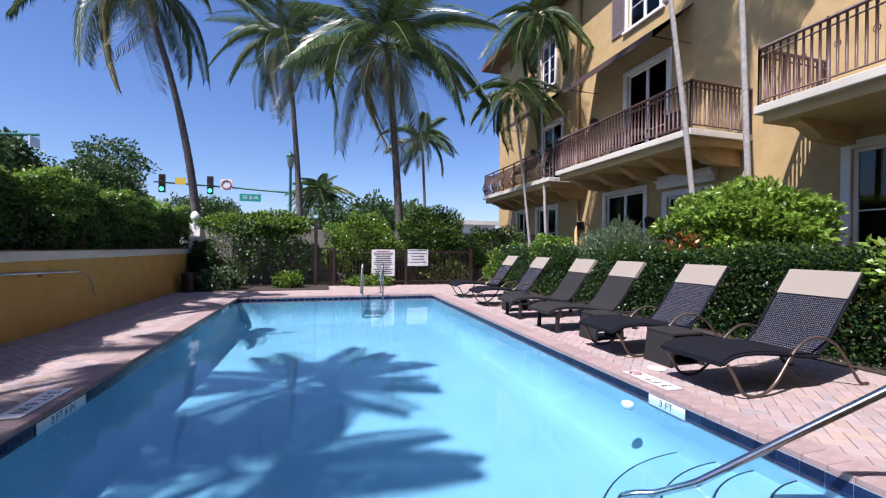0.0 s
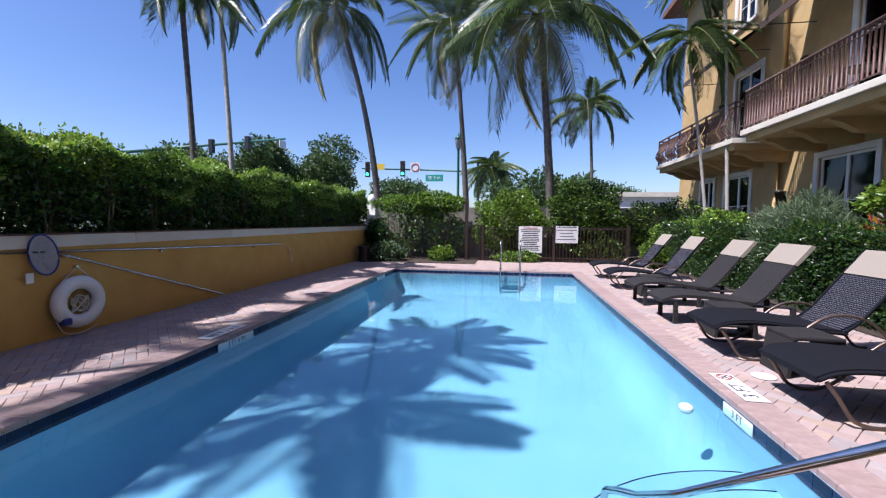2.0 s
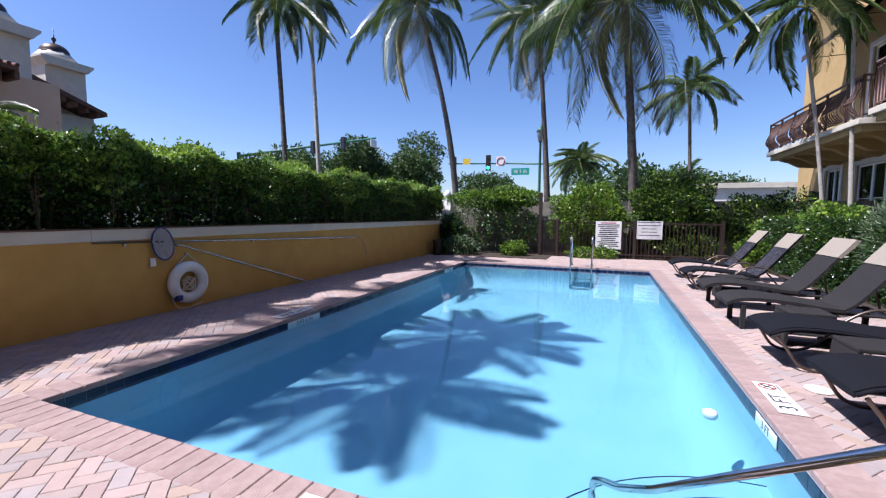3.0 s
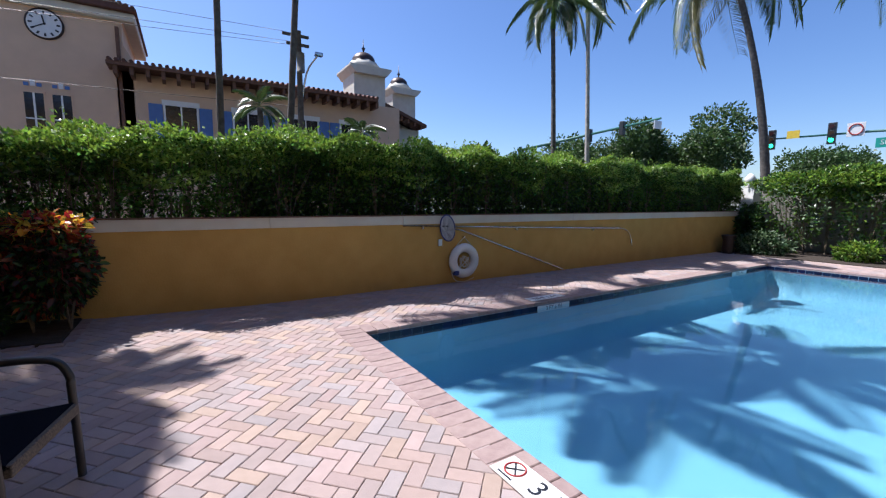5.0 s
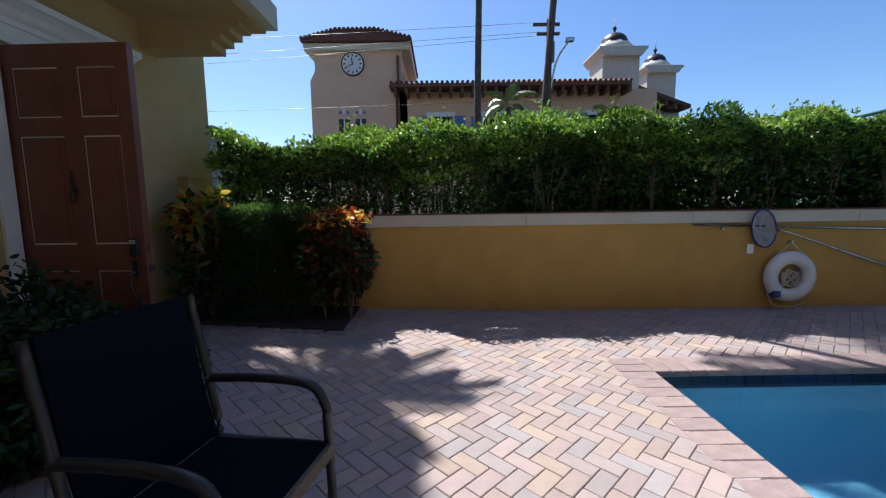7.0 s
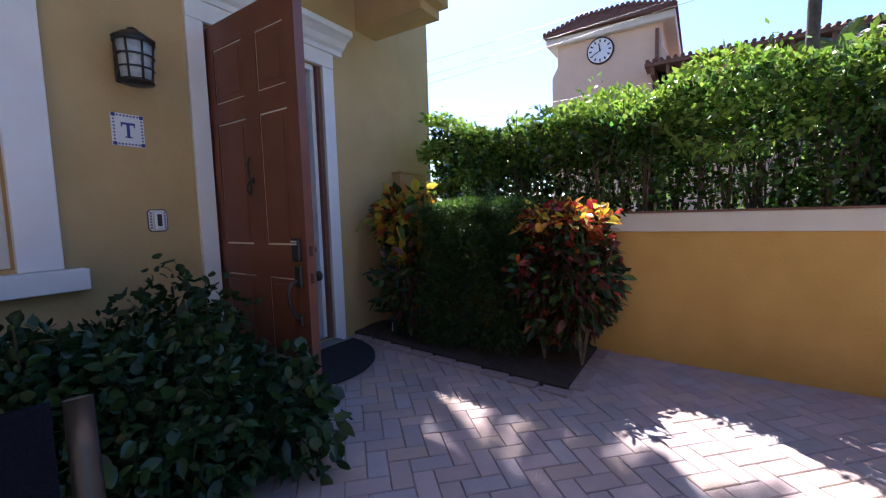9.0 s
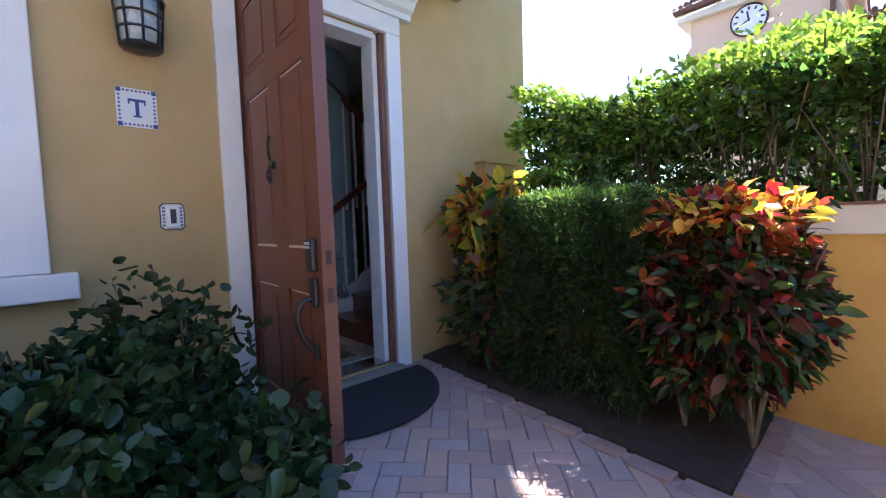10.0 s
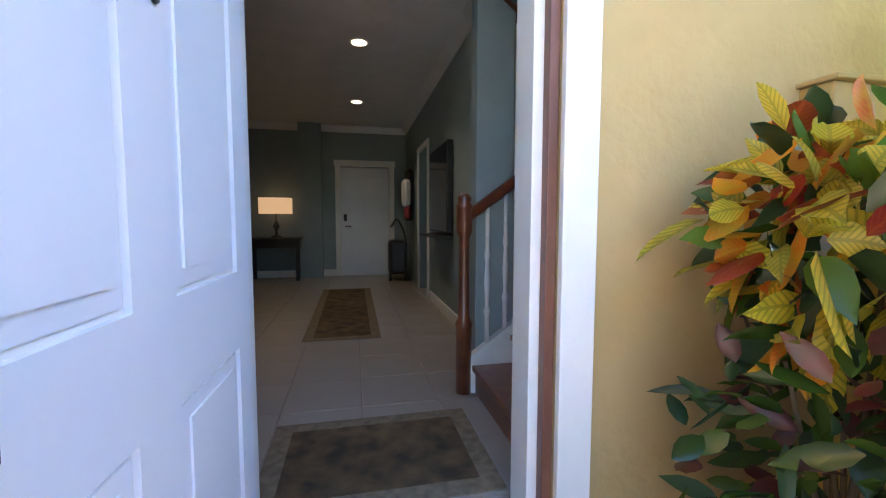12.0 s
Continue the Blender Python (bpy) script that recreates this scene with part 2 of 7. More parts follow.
# near-black wall colour holds the shade of unlit rooms behind openings
UNLIT_ROOM = material("unlit_room_dark", (0.08, 0.08, 0.085), (0.06, 0.06, 0.065), 2, 0.9)
DOORBROWN = material("red_brown_door_paint", (0.17, 0.065, 0.04), (0.14, 0.05, 0.032), 5, 0.42, bump=0.12, bump_scale=120)
DOORWHITE = material("white_door_paint", (0.74, 0.76, 0.80), (0.70, 0.72, 0.77), 3, 0.4)
MAT = material("black_rubber_mat", (0.012, 0.014, 0.02), (0.02, 0.02, 0.026), 60, 0.9, bump=0.8, bump_scale=150)
GREENPOLE = material("green_pole_paint", (0.022, 0.11, 0.085), (0.03, 0.13, 0.10), 6, 0.45)
SIGNWHITE = material("white_sign_board", (0.704, 0.704, 0.704), (0.66, 0.66, 0.66), 4, 0.4)
INK = material("black_ink", (0.01, 0.012, 0.02), None, 8, 0.5)
INKRED = material("red_ink", (0.35, 0.03, 0.03), None, 8, 0.5)
INKBLUE = material("blue_ink", (0.03, 0.05, 0.22), None, 8, 0.4)

# ---- mesh helpers ----
def part(name, bm, mat, parent=None, label="", smooth=False, loc=None, rot=(0, 0, 0)):
    me = bpy.data.meshes.new(name)
    bm.to_mesh(me)
    bm.free()
    for mt in (mat if isinstance(mat, (list, tuple)) else (mat,)):
        me.materials.append(mt)
    if smooth:
        me.shade_smooth()
    ob = new(name, me)
    if loc:
        ob.matrix_basis = pose(*loc, *rot)
    if parent:
        ob.parent = parent
    if label:
        tagged(ob, label)
    return ob


def thing(name, label, category, group="", loc=(0, 0, 0), rz=0.0, kind=""):
    ob = new(name)
    ob.matrix_basis = pose(*loc, 0, 0, rz)
    return tagged(ob, label, category, group, kind)


def box(bm, x0, y0, z0, x1, y1, z1, bevel=0.0):
    m = Matrix.LocRotScale(((x0 + x1) / 2, (y0 + y1) / 2, (z0 + z1) / 2), None, (abs(x1 - x0), abs(y1 - y0), abs(z1 - z0)))
    r = bmesh.ops.create_cube(bm, size=1, matrix=m)
    if bevel:
        edges = list({e for v in r["verts"] for e in v.link_edges})
        bmesh.ops.bevel(bm, geom=edges, offset=bevel, segments=2, affect="EDGES", profile=0.5)
    return bm


def boxes(*spans, bevel=0.0):
    bm = bmesh.new()
    for sp in spans:
        box(bm, *sp, bevel=bevel)
    return bm


def tube(bm, pts, r, seg=8, caps=True, r_end=None):
    """A round bar along a line of points; its radius may taper."""
    pts = [Vector(p) for p in pts]
    rings = []
    up = Vector((0, 0, 1))
    for i, p in enumerate(pts):
        d = (pts[min(i + 1, len(pts) - 1)] - pts[max(i - 1, 0)]).normalized()
        a = d.cross(up)
        if a.length < 0.05:
            a = d.cross(Vector((1, 0, 0)))
        a.normalize()
        b = d.cross(a)
        rr = r if r_end is None else r + (r_end - r) * i / (len(pts) - 1)
        rings.append([bm.verts.new(p + (a * math.cos(k * 2 * math.pi / seg) + b * math.sin(k * 2 * math.pi / seg)) * rr) for k in range(seg)])
    for q, w in zip(rings, rings[1:]):
        for k in range(seg):
            f = bm.faces.new((q[k], q[(k + 1) % seg], w[(k + 1) % seg], w[k]))
            f.smooth = True
    if caps:
        bm.faces.new(rings[0])
        bm.faces.new(rings[-1][::-1])
    return bm


def arc(points, n=6):
    """A smooth line through the given points (Catmull-Rom)."""
    p = [Vector(q) for q in points]
    p = [p[0] * 2 - p[1]] + p + [p[-1] * 2 - p[-2]]
    out = []
    for i in range(1, len(p) - 2):
        for k in range(n):
            t = k / n
            out.append(0.5 * (2 * p[i] + (p[i + 1] - p[i - 1]) * t + (2 * p[i - 1] - 5 * p[i] + 4 * p[i + 1] - p[i + 2]) * t * t + (3 * p[i] - p[i - 1] - 3 * p[i + 1] + p[i + 2]) * t ** 3))
    out.append(p[-2])
    return out


def lathe(bm, profile, seg=20, centre=(0, 0, 0)):
    """Turn (radius, height) pairs round the upright axis."""
    c = Vector(centre)
    rings = [[bm.verts.new(c + Vector((r * math.cos(k * 2 * math.pi / seg), r * math.sin(k * 2 * math.pi / seg), z))) for k in range(seg)] for r, z in profile]
    for q, w in zip(rings, rings[1:]):
        for k in range(seg):
            bm.faces.new((q[k], q[(k + 1) % seg], w[(k + 1) % seg], w[k])).smooth = True
    bm.faces.new(rings[0][::-1])
    bm.faces.new(rings[-1])
    return bm


def prism(bm, outline, axis, a, b):
    """Extrude an outline (two coordinates) along an axis from a to b."""
    def at(u, v, w):
        return {"x": (w, u, v), "y": (u, w, v), "z": (u, v, w)}[axis]
    lo = [bm.verts.new(at(u, v, a)) for u, v in outline]
    hi = [bm.verts.new(at(u, v, b)) for u, v in outline]
    n = len(outline)
    for k in range(n):
        bm.faces.new((lo[k], lo[(k + 1) % n], hi[(k + 1) % n], hi[k]))
    bm.faces.new(lo[::-1])
    bm.faces.new(hi)
    bmesh.ops.recalc_face_normals(bm, faces=bm.faces)
    return bm


def wall(name, axis, at, thick, a0, a1, z0, z1, holes, mat, label):
    """An upright wall with rectangular openings (a0, a1, z0, z1) cut right through it."""
    us = sorted({a0, a1, *[h[0] for h in holes], *[h[1] for h in holes]})
    zs = sorted({z0, z1, *[h[2] for h in holes], *[h[3] for h in holes]})
    bm = bmesh.new()
    for u0, u1 in zip(us, us[1:]):
        run = None
        for w0, w1 in zip(zs, zs[1:]):
            solid = not any(h[0] < (u0 + u1) / 2 < h[1] and h[2] < (w0 + w1) / 2 < h[3] for h in holes)
            if solid and run and abs(run[1] - w0) < 1e-6:
                run = (run[0], w1)
            else:
                if run:
                    box(bm, *((at, u0, run[0], at + thick, u1, run[1]) if axis == "x" else (u0, at, run[0], u1, at + thick, run[1])))
                run = (w0, w1) if solid else None
        if run:
            box(bm, *((at, u0, run[0], at + thick, u1, run[1]) if axis == "x" else (u0, at, run[0], u1, at + thick, run[1])))
    bmesh.ops.remove_doubles(bm, verts=bm.verts, dist=0.0005)
    return tagged(part(name, bm, mat), label, "wall", kind="structure")


def leaf_mesh(name, pos, normal, length, width, mat, parent, rng, droop=0.3, label="", broad=False):
    """Many small folded leaves; each is its own island of two triangles pairs."""
    n = len(pos)
    rnd_dir = rng.normal(size=(n, 3))
    nrm = normal / np.maximum(np.linalg.norm(normal, axis=1, keepdims=True), 1e-6)
    d = nrm * 0.75 + rnd_dir * 0.6
    d[:, 2] -= droop * rng.random(n)
    d /= np.maximum(np.linalg.norm(d, axis=1, keepdims=True), 1e-6)
    s = np.cross(d, rng.normal(size=(n, 3)))
    s /= np.maximum(np.linalg.norm(s, axis=1, keepdims=True), 1e-6)
    up = np.cross(s, d)
    ln = (length * (0.6 + 0.8 * rng.random(n)))[:, None]
    wd = (width * (0.6 + 0.8 * rng.random(n)))[:, None]
    if broad:
        out = ((0.0, 0.0), (0.18, 0.36), (0.42, 0.5), (0.68, 0.40), (0.88, 0.17), (1.0, 0.0))
        rib = [pos + d * ln * t + up * ln * 0.03 * math.sin(t * 2.6) - np.array([0, 0, 1.0]) * ln * 0.2 * t * t for t, w in out]
        ring_ = [rib[0]] + [rib[k] + s * wd * out[k][1] + up * wd * 0.14 for k in range(1, 5)] + [rib[5]] + [rib[k] - s * wd * out[k][1] + up * wd * 0.14 for k in range(4, 0, -1)] + [rib[k] for k in (1, 2, 3, 4)]
        v = np.stack(ring_, axis=1).reshape(-1, 3)
        tri_ = [[0, 1, 10], [0, 10, 9], [4, 5, 13], [5, 6, 13]]
        for k in range(3):
            tri_ += [[1 + k, 2 + k, 11 + k], [1 + k, 11 + k, 10 + k], [9 - k, 10 + k, 11 + k], [9 - k, 11 + k, 8 - k]]
        flat_uv = np.array([(0.5, 0.0)] + [(0.5 + out[k][1], out[k][0]) for k in range(1, 5)] + [(0.5, 1.0)] + [(0.5 - out[k][1], out[k][0]) for k in range(4, 0, -1)] + [(0.5, out[k][0]) for k in (1, 2, 3, 4)])
    else:
        v = np.stack([pos, pos + d * ln * 0.5 + s * wd * 0.5 + up * ln * 0.06, pos + d * ln, pos + d * ln * 0.5 - s * wd * 0.5 + up * ln * 0.06], axis=1).reshape(-1, 3)
        tri_ = [[0, 1, 2], [0, 2, 3]]
    idx = np.arange(n)[:, None] * (14 if broad else 4)
    faces = np.concatenate([idx + np.array([q]) for q in tri_], axis=1).reshape(-1, 3)
    me = bpy.data.meshes.new(name)
    me.vertices.add(len(v))
    me.vertices.foreach_set("co", v.astype(np.float32).ravel())
    me.loops.add(len(faces) * 3)
    me.loops.foreach_set("vertex_index", faces.astype(np.int32).ravel())
    me.polygons.add(len(faces))
    me.polygons.foreach_set("loop_start", np.arange(len(faces), dtype=np.int32) * 3)
    mats = mat if isinstance(mat, (list, tuple)) else (mat,)
    for mt in mats:
        me.materials.append(mt)
    if len(mats) > 1:
        me.polygons.foreach_set("material_index", np.repeat(rng.integers(0, len(mats), n), len(tri_)).astype(np.int32))
    if broad:
        me.polygons.foreach_set("use_smooth", np.ones(len(faces), dtype=bool))
        uv = me.uv_layers.new(name="leaf")
        uv.data.foreach_set("uv", np.tile(flat_uv[np.array(tri_).ravel()], (n, 1)).astype(np.float32).ravel())
    me.update()
    me.validate()
    ob = new(name, me)
    ob.parent = parent
    tagged(ob, label, kind="stuff")
    return ob


def wobble(p, f, k):
    return k * (np.sin(p[:, 0] * f * 1.3 + 1.7) * np.cos(p[:, 1] * f + 0.4) + 0.6 * np.sin(p[:, 1] * f * 2.3 + p[:, 0] * f * 1.9) + 0.5 * np.sin(p[:, 2] * f * 2.1 + p[:, 1] * f))


def hedge_leaves(name, parent, x0, y0, z0, x1, y1, z1, count, length, width, mat, seed, rough=0.07, shell=0.75, thin=0.35, dip=0.0, bare=None):
    """Leaves in a clipped block, dense at the top and the faces, thinning towards the foot; bare (y, share) opens the low part before y."""
    rng = np.random.default_rng(seed)
    p = rng.random((count, 3))
    face = rng.integers(0, 6, count)
    inner = rng.random(count) ** 2.2 * 0.3
    sel = rng.random(count) < shell
    for ax in range(3):
        lo, hi = sel & (face == 2 * ax), sel & (face == 2 * ax + 1)
        p[lo, ax], p[hi, ax] = inner[lo], 1 - inner[hi]
    up = sel & (face == 4)
    p[up, 2] = 1 - inner[up]
    keep = rng.random(count) < thin + (1 - thin) * np.clip(p[:, 2] * 1.6, 0, 1)
    if bare:
        yy, zz = y0 + p[:, 1] * (y1 - y0), p[:, 2]
        gap = 0.5 + 0.5 * np.sin(yy * 6.3 + zz * 4.0) * np.sin(yy * 2.1 + 1.0 - zz * 7.0)
        keep &= (yy > bare[0] + zz * 0.6) | (zz > 0.72) | (rng.random(count) < bare[1] + (0.9 - bare[1]) * np.clip(zz * 1.3 - 0.1, 0, 1) * gap)
    p = p[keep]
    nrm = (p - 0.5) * np.array([2, 2, 2.0]) * (np.abs(p - 0.5) > 0.3) + np.array([0, 0, 0.25])
    q = np.array([x0, y0, z0]) + p * np.array([x1 - x0, y1 - y0, z1 - z0])
    w = wobble(q, 2.1, rough)[:, None]
    q += np.sign(p - 0.5) * w * np.array([1, 0.4, 1.0]) * (np.abs(p - 0.5) > 0.25)
    sprig = (np.sin(q[:, 1] * 9.1) + np.sin(q[:, 1] * 23.7 + q[:, 0] * 17) + np.sin(q[:, 0] * 31.0) > 1.5) & (rng.random(len(q)) < 0.5)
    q[sprig & (p[:, 2] > 0.85), 2] += rng.random((sprig & (p[:, 2] > 0.85)).sum()) ** 2 * 0.22
    q[:, 2] -= dip * np.clip((0.6 - q[:, 1]) / 2.5, 0, 1) * np.clip((q[:, 2] - 1.2) * 2, 0, 1)
    return leaf_mesh(name, q, nrm, length, width, mat, parent, rng)


def bush_leaves(name, parent, centre, radii, count, length, width, mat, seed, lumps=0.22, shell=0.6, droop=0.3, broad=False):
    """Leaves in an uneven rounded clump."""
    rng = np.random.default_rng(seed)
    d = rng.normal(size=(count, 3))
    d /= np.linalg.norm(d, axis=1, keepdims=True)
    r = shell + (1 - shell) * rng.random(count) ** 0.5
    r *= 1 + lumps * (np.sin(d[:, 0] * 5 + seed) * np.cos(d[:, 1] * 4 - seed) + 0.6 * np.sin(d[:, 2] * 7 + d[:, 0] * 6 + seed))
    p = np.array(centre) + d * r[:, None] * np.array(radii)
    return leaf_mesh(name, p, d + np.array([0, 0, 0.3]), length, width, mat, parent, rng, droop, "", broad)


def stems(name, parent, spots, height, spread, mat, seed, r=0.012, n=5):
    rnd = random.Random(seed)
    bm = bmesh.new()
    for x, y, z in spots:
        for k in range(n):
            a = rnd.random() * 6.28
            h = height * (0.7 + 0.4 * rnd.random())
            e = spread * rnd.random()
            pts = [(x, y, z), (x + math.cos(a) * e * 0.3 + rnd.uniform(-.03, .03), y + math.sin(a) * e * 0.3, z + h * 0.45), (x + math.cos(a) * e, y + math.sin(a) * e, z + h)]
            tube(bm, pts, r, 5, True, r * 0.4)
    return tagged(part(name, bm, mat, parent), kind="stuff")


# ---- ground and deck ----
PX0, PX1, PY0, PY1 = -2.65, 2.71, 1.15, 11.94
WALL_X = -4.64


def deck_z(y):
    """The paving falls gently from the house door to the pool."""
    return 0.15 * max(0.0, min(1.0, (0.5 - y) / 4.3)) ** 1.25


bm = bmesh.new()
G = 400.0
box(bm, -G, -G, -1.6, -8.0, G, -0.25)
box(bm, -8.0, 17.5, -1.6, G, G, -0.25)
box(bm, 9.6, -G, -1.6, G, 17.5, -0.25)
box(bm, -8.0, -G, -1.6, 9.6, -3.9, -0.25)
bmesh.ops.remove_doubles(bm, verts=bm.verts, dist=0.001)
tagged(part("ground", bm, GRASS), "flat grey street ground reaching the horizon", "ground", kind="structure")
bm = boxes((-8.0, -3.9, -1.6, WALL_X - 0.22, 17.5, 1.12))
tagged(part("planter_soil", bm, SOIL), "raised dark planting soil behind the garden wall", "soil", kind="structure")

# bed of the paving with a sloping apron by the house
bm = bmesh.new()
CW = 0.30
ys = [-3.9, -3.0, -2.0, -1.0, 0.0, PY0 - 0.02]
for x0, x1, yy in ((WALL_X, PX0 - 0.02, ys + [PY1 + 0.02, 17.5]), (PX0 - 0.02, PX1 + 0.02, ys), (PX1 + 0.02, 9.6, ys + [PY1 + 0.02, 17.5])):
    for y0, y1 in zip(yy, yy[1:]):
        vs = [bm.verts.new((x, y, deck_z(y) - 0.012)) for x, y in ((x0, y0), (x1, y0), (x1, y1), (x0, y1))]
        bm.faces.new(vs)
vs = [bm.verts.new((x, y, -0.012)) for x, y in ((PX0 - 0.02, PY1 + 0.02), (PX1 + 0.02, PY1 + 0.02), (PX1 + 0.02, 17.5), (PX0 - 0.02, 17.5))]
bm.faces.new(vs)
bmesh.ops.remove_doubles(bm, verts=bm.verts, dist=0.001)
ext = bmesh.ops.extrude_face_region(bm, geom=bm.faces[:])
bmesh.ops.translate(bm, verts=[v for v in ext["geom"] if isinstance(v, bmesh.types.BMVert)], vec=(0, 0, -0.3))
bmesh.ops.recalc_face_normals(bm, faces=bm.faces)
floor_deck = tagged(part("floor_deck", bm, SAND), "pool deck paved with clay pavers in herringbone bond", "paving", kind="structure")

# pool shell: floor, four sides, corner steps
DEPTH = -0.74
bm = bmesh.new()
T = 0.25
box(bm, PX0 - T, PY0 - T, DEPTH - 0.2, PX1 + T, PY1 + T, DEPTH)
box(bm, PX0 - T, PY0 - T, DEPTH, PX0, PY1 + T, -0.045)
box(bm, PX1, PY0 - T, DEPTH, PX1 + T, PY1 + T, -0.045)
box(bm, PX0, PY0 - T, DEPTH, PX1, PY0, -0.045)
box(bm, PX0, PY1, DEPTH, PX1, PY1 + T, -0.045)
pool = tagged(part("pool_basin", bm, PLASTER), "rectangular swimming pool with pale blue plaster", "pool", kind="structure")
bm = boxes((PX0, PY0, DEPTH + 0.01, PX1, PY1, -0.085))
for f in [f for f in bm.faces if f.normal.z < 0.9]:
    bm.faces.remove(f)
pool_surface = bm
bm = bmesh.new()
R_C = 0.42
for sx, x in ((1, PX0), (-1, PX1)):
    prism(bm, [(x, DEPTH), (x, DEPTH + R_C)] + [(x + sx * R_C * (1 - math.cos(a * math.pi / 20)), DEPTH + R_C * (1 - math.sin(a * math.pi / 20))) for a in range(1, 10)] + [(x + sx * R_C, DEPTH)], "y", PY0, PY1)
for sy, y in ((1, PY0), (-1, PY1)):
    prism(bm, [(y, DEPTH), (y, DEPTH + R_C)] + [(y + sy * R_C * (1 - math.cos(a * math.pi / 20)), DEPTH + R_C * (1 - math.sin(a * math.pi / 20))) for a in range(1, 10)] + [(y + sy * R_C, DEPTH)], "x", PX0, PX1)
for f in bm.faces:
    f.smooth = True
for e in bm.edges:
    e.smooth = len(e.link_faces) < 2 or e.calc_face_angle(0.0) < 0.6
part("cove", bm, PLASTER, pool, "rounded foot of the pool sides")
bm = pool_surface
tagged(part("pool_water", bm, WATER), "clear still pool water", "water", kind="structure")

# ---- garden wall ----
W0, W1 = -3.83, 15.5
tagged(part("wall_garden", boxes((WALL_X - 0.2, W0, -0.3, WALL_X, W1, 1.12)), OCHRE), "ochre stucco garden wall along the pool deck", "wall", kind="structure")
bm = bmesh.new()
seg_n = 9
for k in range(seg_n):
    a, b = W0 + (W1 - W0) * k / seg_n, W0 + (W1 - W0) * (k + 1) / seg_n
    box(bm, WALL_X - 0.22, a + 0.002, 1.12, WALL_X + 0.025, b - 0.002, 1.27, 0.006)
tagged(part("trim_wall_cap", bm, CREAM), "white stucco band capping the garden wall", "trim", kind="structure")
tagged(part("trim_wall_ledge", boxes((WALL_X - 0.22, W0, 1.27, WALL_X + 0.035, W1, 1.285)), ROOF), "thin brown tile ledge on the wall band", "trim", kind="structure")

# ---- the house with the entrance door ----
HY = -3.83
DX0, DX1, DZ0, DZ1 = -3.525, -2.49, 0.19, 2.65
NX0, NX1, NZ0, NZ1 = -1.47, -0.35, 1.10, 2.75
wall("wall_house", "y", HY - 0.2, 0.2, -5.25, 9.4, -0.3, 7.5, [(DX0, DX1, DZ0, DZ1), (NX0, NX1, NZ0, NZ1)], HOUSE, "yellow stucco house wall with the entrance door")
tagged(part("wall_house_side", boxes((-5.25, -12.0, -0.3, -4.73, HY - 0.2, 7.5)), HOUSE), "yellow stucco end wall of the house", "wall", kind="structure")
tagged(part("roof_house", boxes((-5.73, -12.3, 7.5, 9.4, HY + 0.49, 7.66)), ROOF), "brown roof over the house", "roof", kind="structure")
tagged(part("wall_house_back", boxes((-4.73, -12.2, -0.3, 9.4, -12.0, 7.5)), HOUSE), "plain back wall of the house", "wall", kind="structure")

balcony = thing("balcony_house", "yellow stucco balcony with stepped corbels over the entrance", "balcony", kind="structure")
part("slab", boxes((-4.46, HY, 3.45, 5.0, -2.5, 3.72, ), bevel=0.012), CREAM, balcony)
part("soffit", boxes((-4.40, HY, 3.40, 4.95, -2.62, 3.449)), HOUSE, balcony)
for cx in (-4.3, -1.0, 2.3):
    bm = bmesh.new()
    prism(bm, [(HY, 3.40), (-2.75, 3.40), (-2.75, 3.34), (-2.85, 3.34), (-2.85, 3.27), (-2.95, 3.27), (-2.95, 3.20), (-3.05, 3.20), (-3.05, 3.12), (HY, 3.12)], "x", cx, cx + 0.3)
    part("corbel", bm, HOUSE, balcony)
bm = bmesh.new()
tube(bm, [(-4.4, -2.56, 4.75), (5.0, -2.56, 4.75)], 0.03, 8)
tube(bm, [(-4.4, -2.56, 3.80), (5.0, -2.56, 3.80)], 0.018, 6)
part("rail", bm, RAILMETAL, balcony)
for k in range(60):
    x = -4.4 + k * 0.155
    bm = bmesh.new()
    tube(bm, [(x, -2.56, 3.72), (x, -2.56, 4.75)], 0.011, 6)
    part("baluster", bm, RAILMETAL, balcony)

# entrance: casing, crown, jambs, step, leaf
casing = thing("door_casing", "white painted door casing with a moulded crown", "door frame", kind="structure")
part("side_casing", boxes((DX1, HY, 0.15, DX1 + 0.115, HY + 0.03, DZ1), bevel=0.004), WHITE, casing)
part("side_casing", boxes((DX0 - 0.125, HY, 0.15, DX0, HY + 0.03, DZ1), bevel=0.004), WHITE, casing)
part("head_casing", boxes((DX0 - 0.125, HY, DZ1, DX1 + 0.115, HY + 0.035, DZ1 + 0.13), bevel=0.004), WHITE, casing)
bm = bmesh.new()
prism(bm, [(HY, 2.78), (HY + 0.05, 2.78), (HY + 0.055, 2.82), (HY + 0.09, 2.84), (HY + 0.12, 2.88), (HY + 0.17, 2.91), (HY + 0.20, 2.92), (HY + 0.20, 2.97), (HY, 2.97)], "x", DX0 - 0.22, DX1 + 0.235)
part("crown", bm, WHITE, casing)
frame_ob = thing("door_frame", "white door jamb with a red-brown outer stop", "door frame", kind="structure")
part("jamb", boxes((DX0 + 0.004, HY - 0.2, DZ0, DX0 + 0.075, HY - 0.05, DZ1 - 0.003), bevel=0.003), WHITE, frame_ob)
part("jamb", boxes((DX1 - 0.05, HY - 0.2, DZ0, DX1 - 0.004, HY - 0.05, DZ1 - 0.003), bevel=0.003), WHITE, frame_ob)
part("stop", boxes((DX0 + 0.004, HY - 0.048, DZ0, DX0 + 0.04, HY - 0.004, DZ1 - 0.003), bevel=0.003), DOORBROWN, frame_ob)
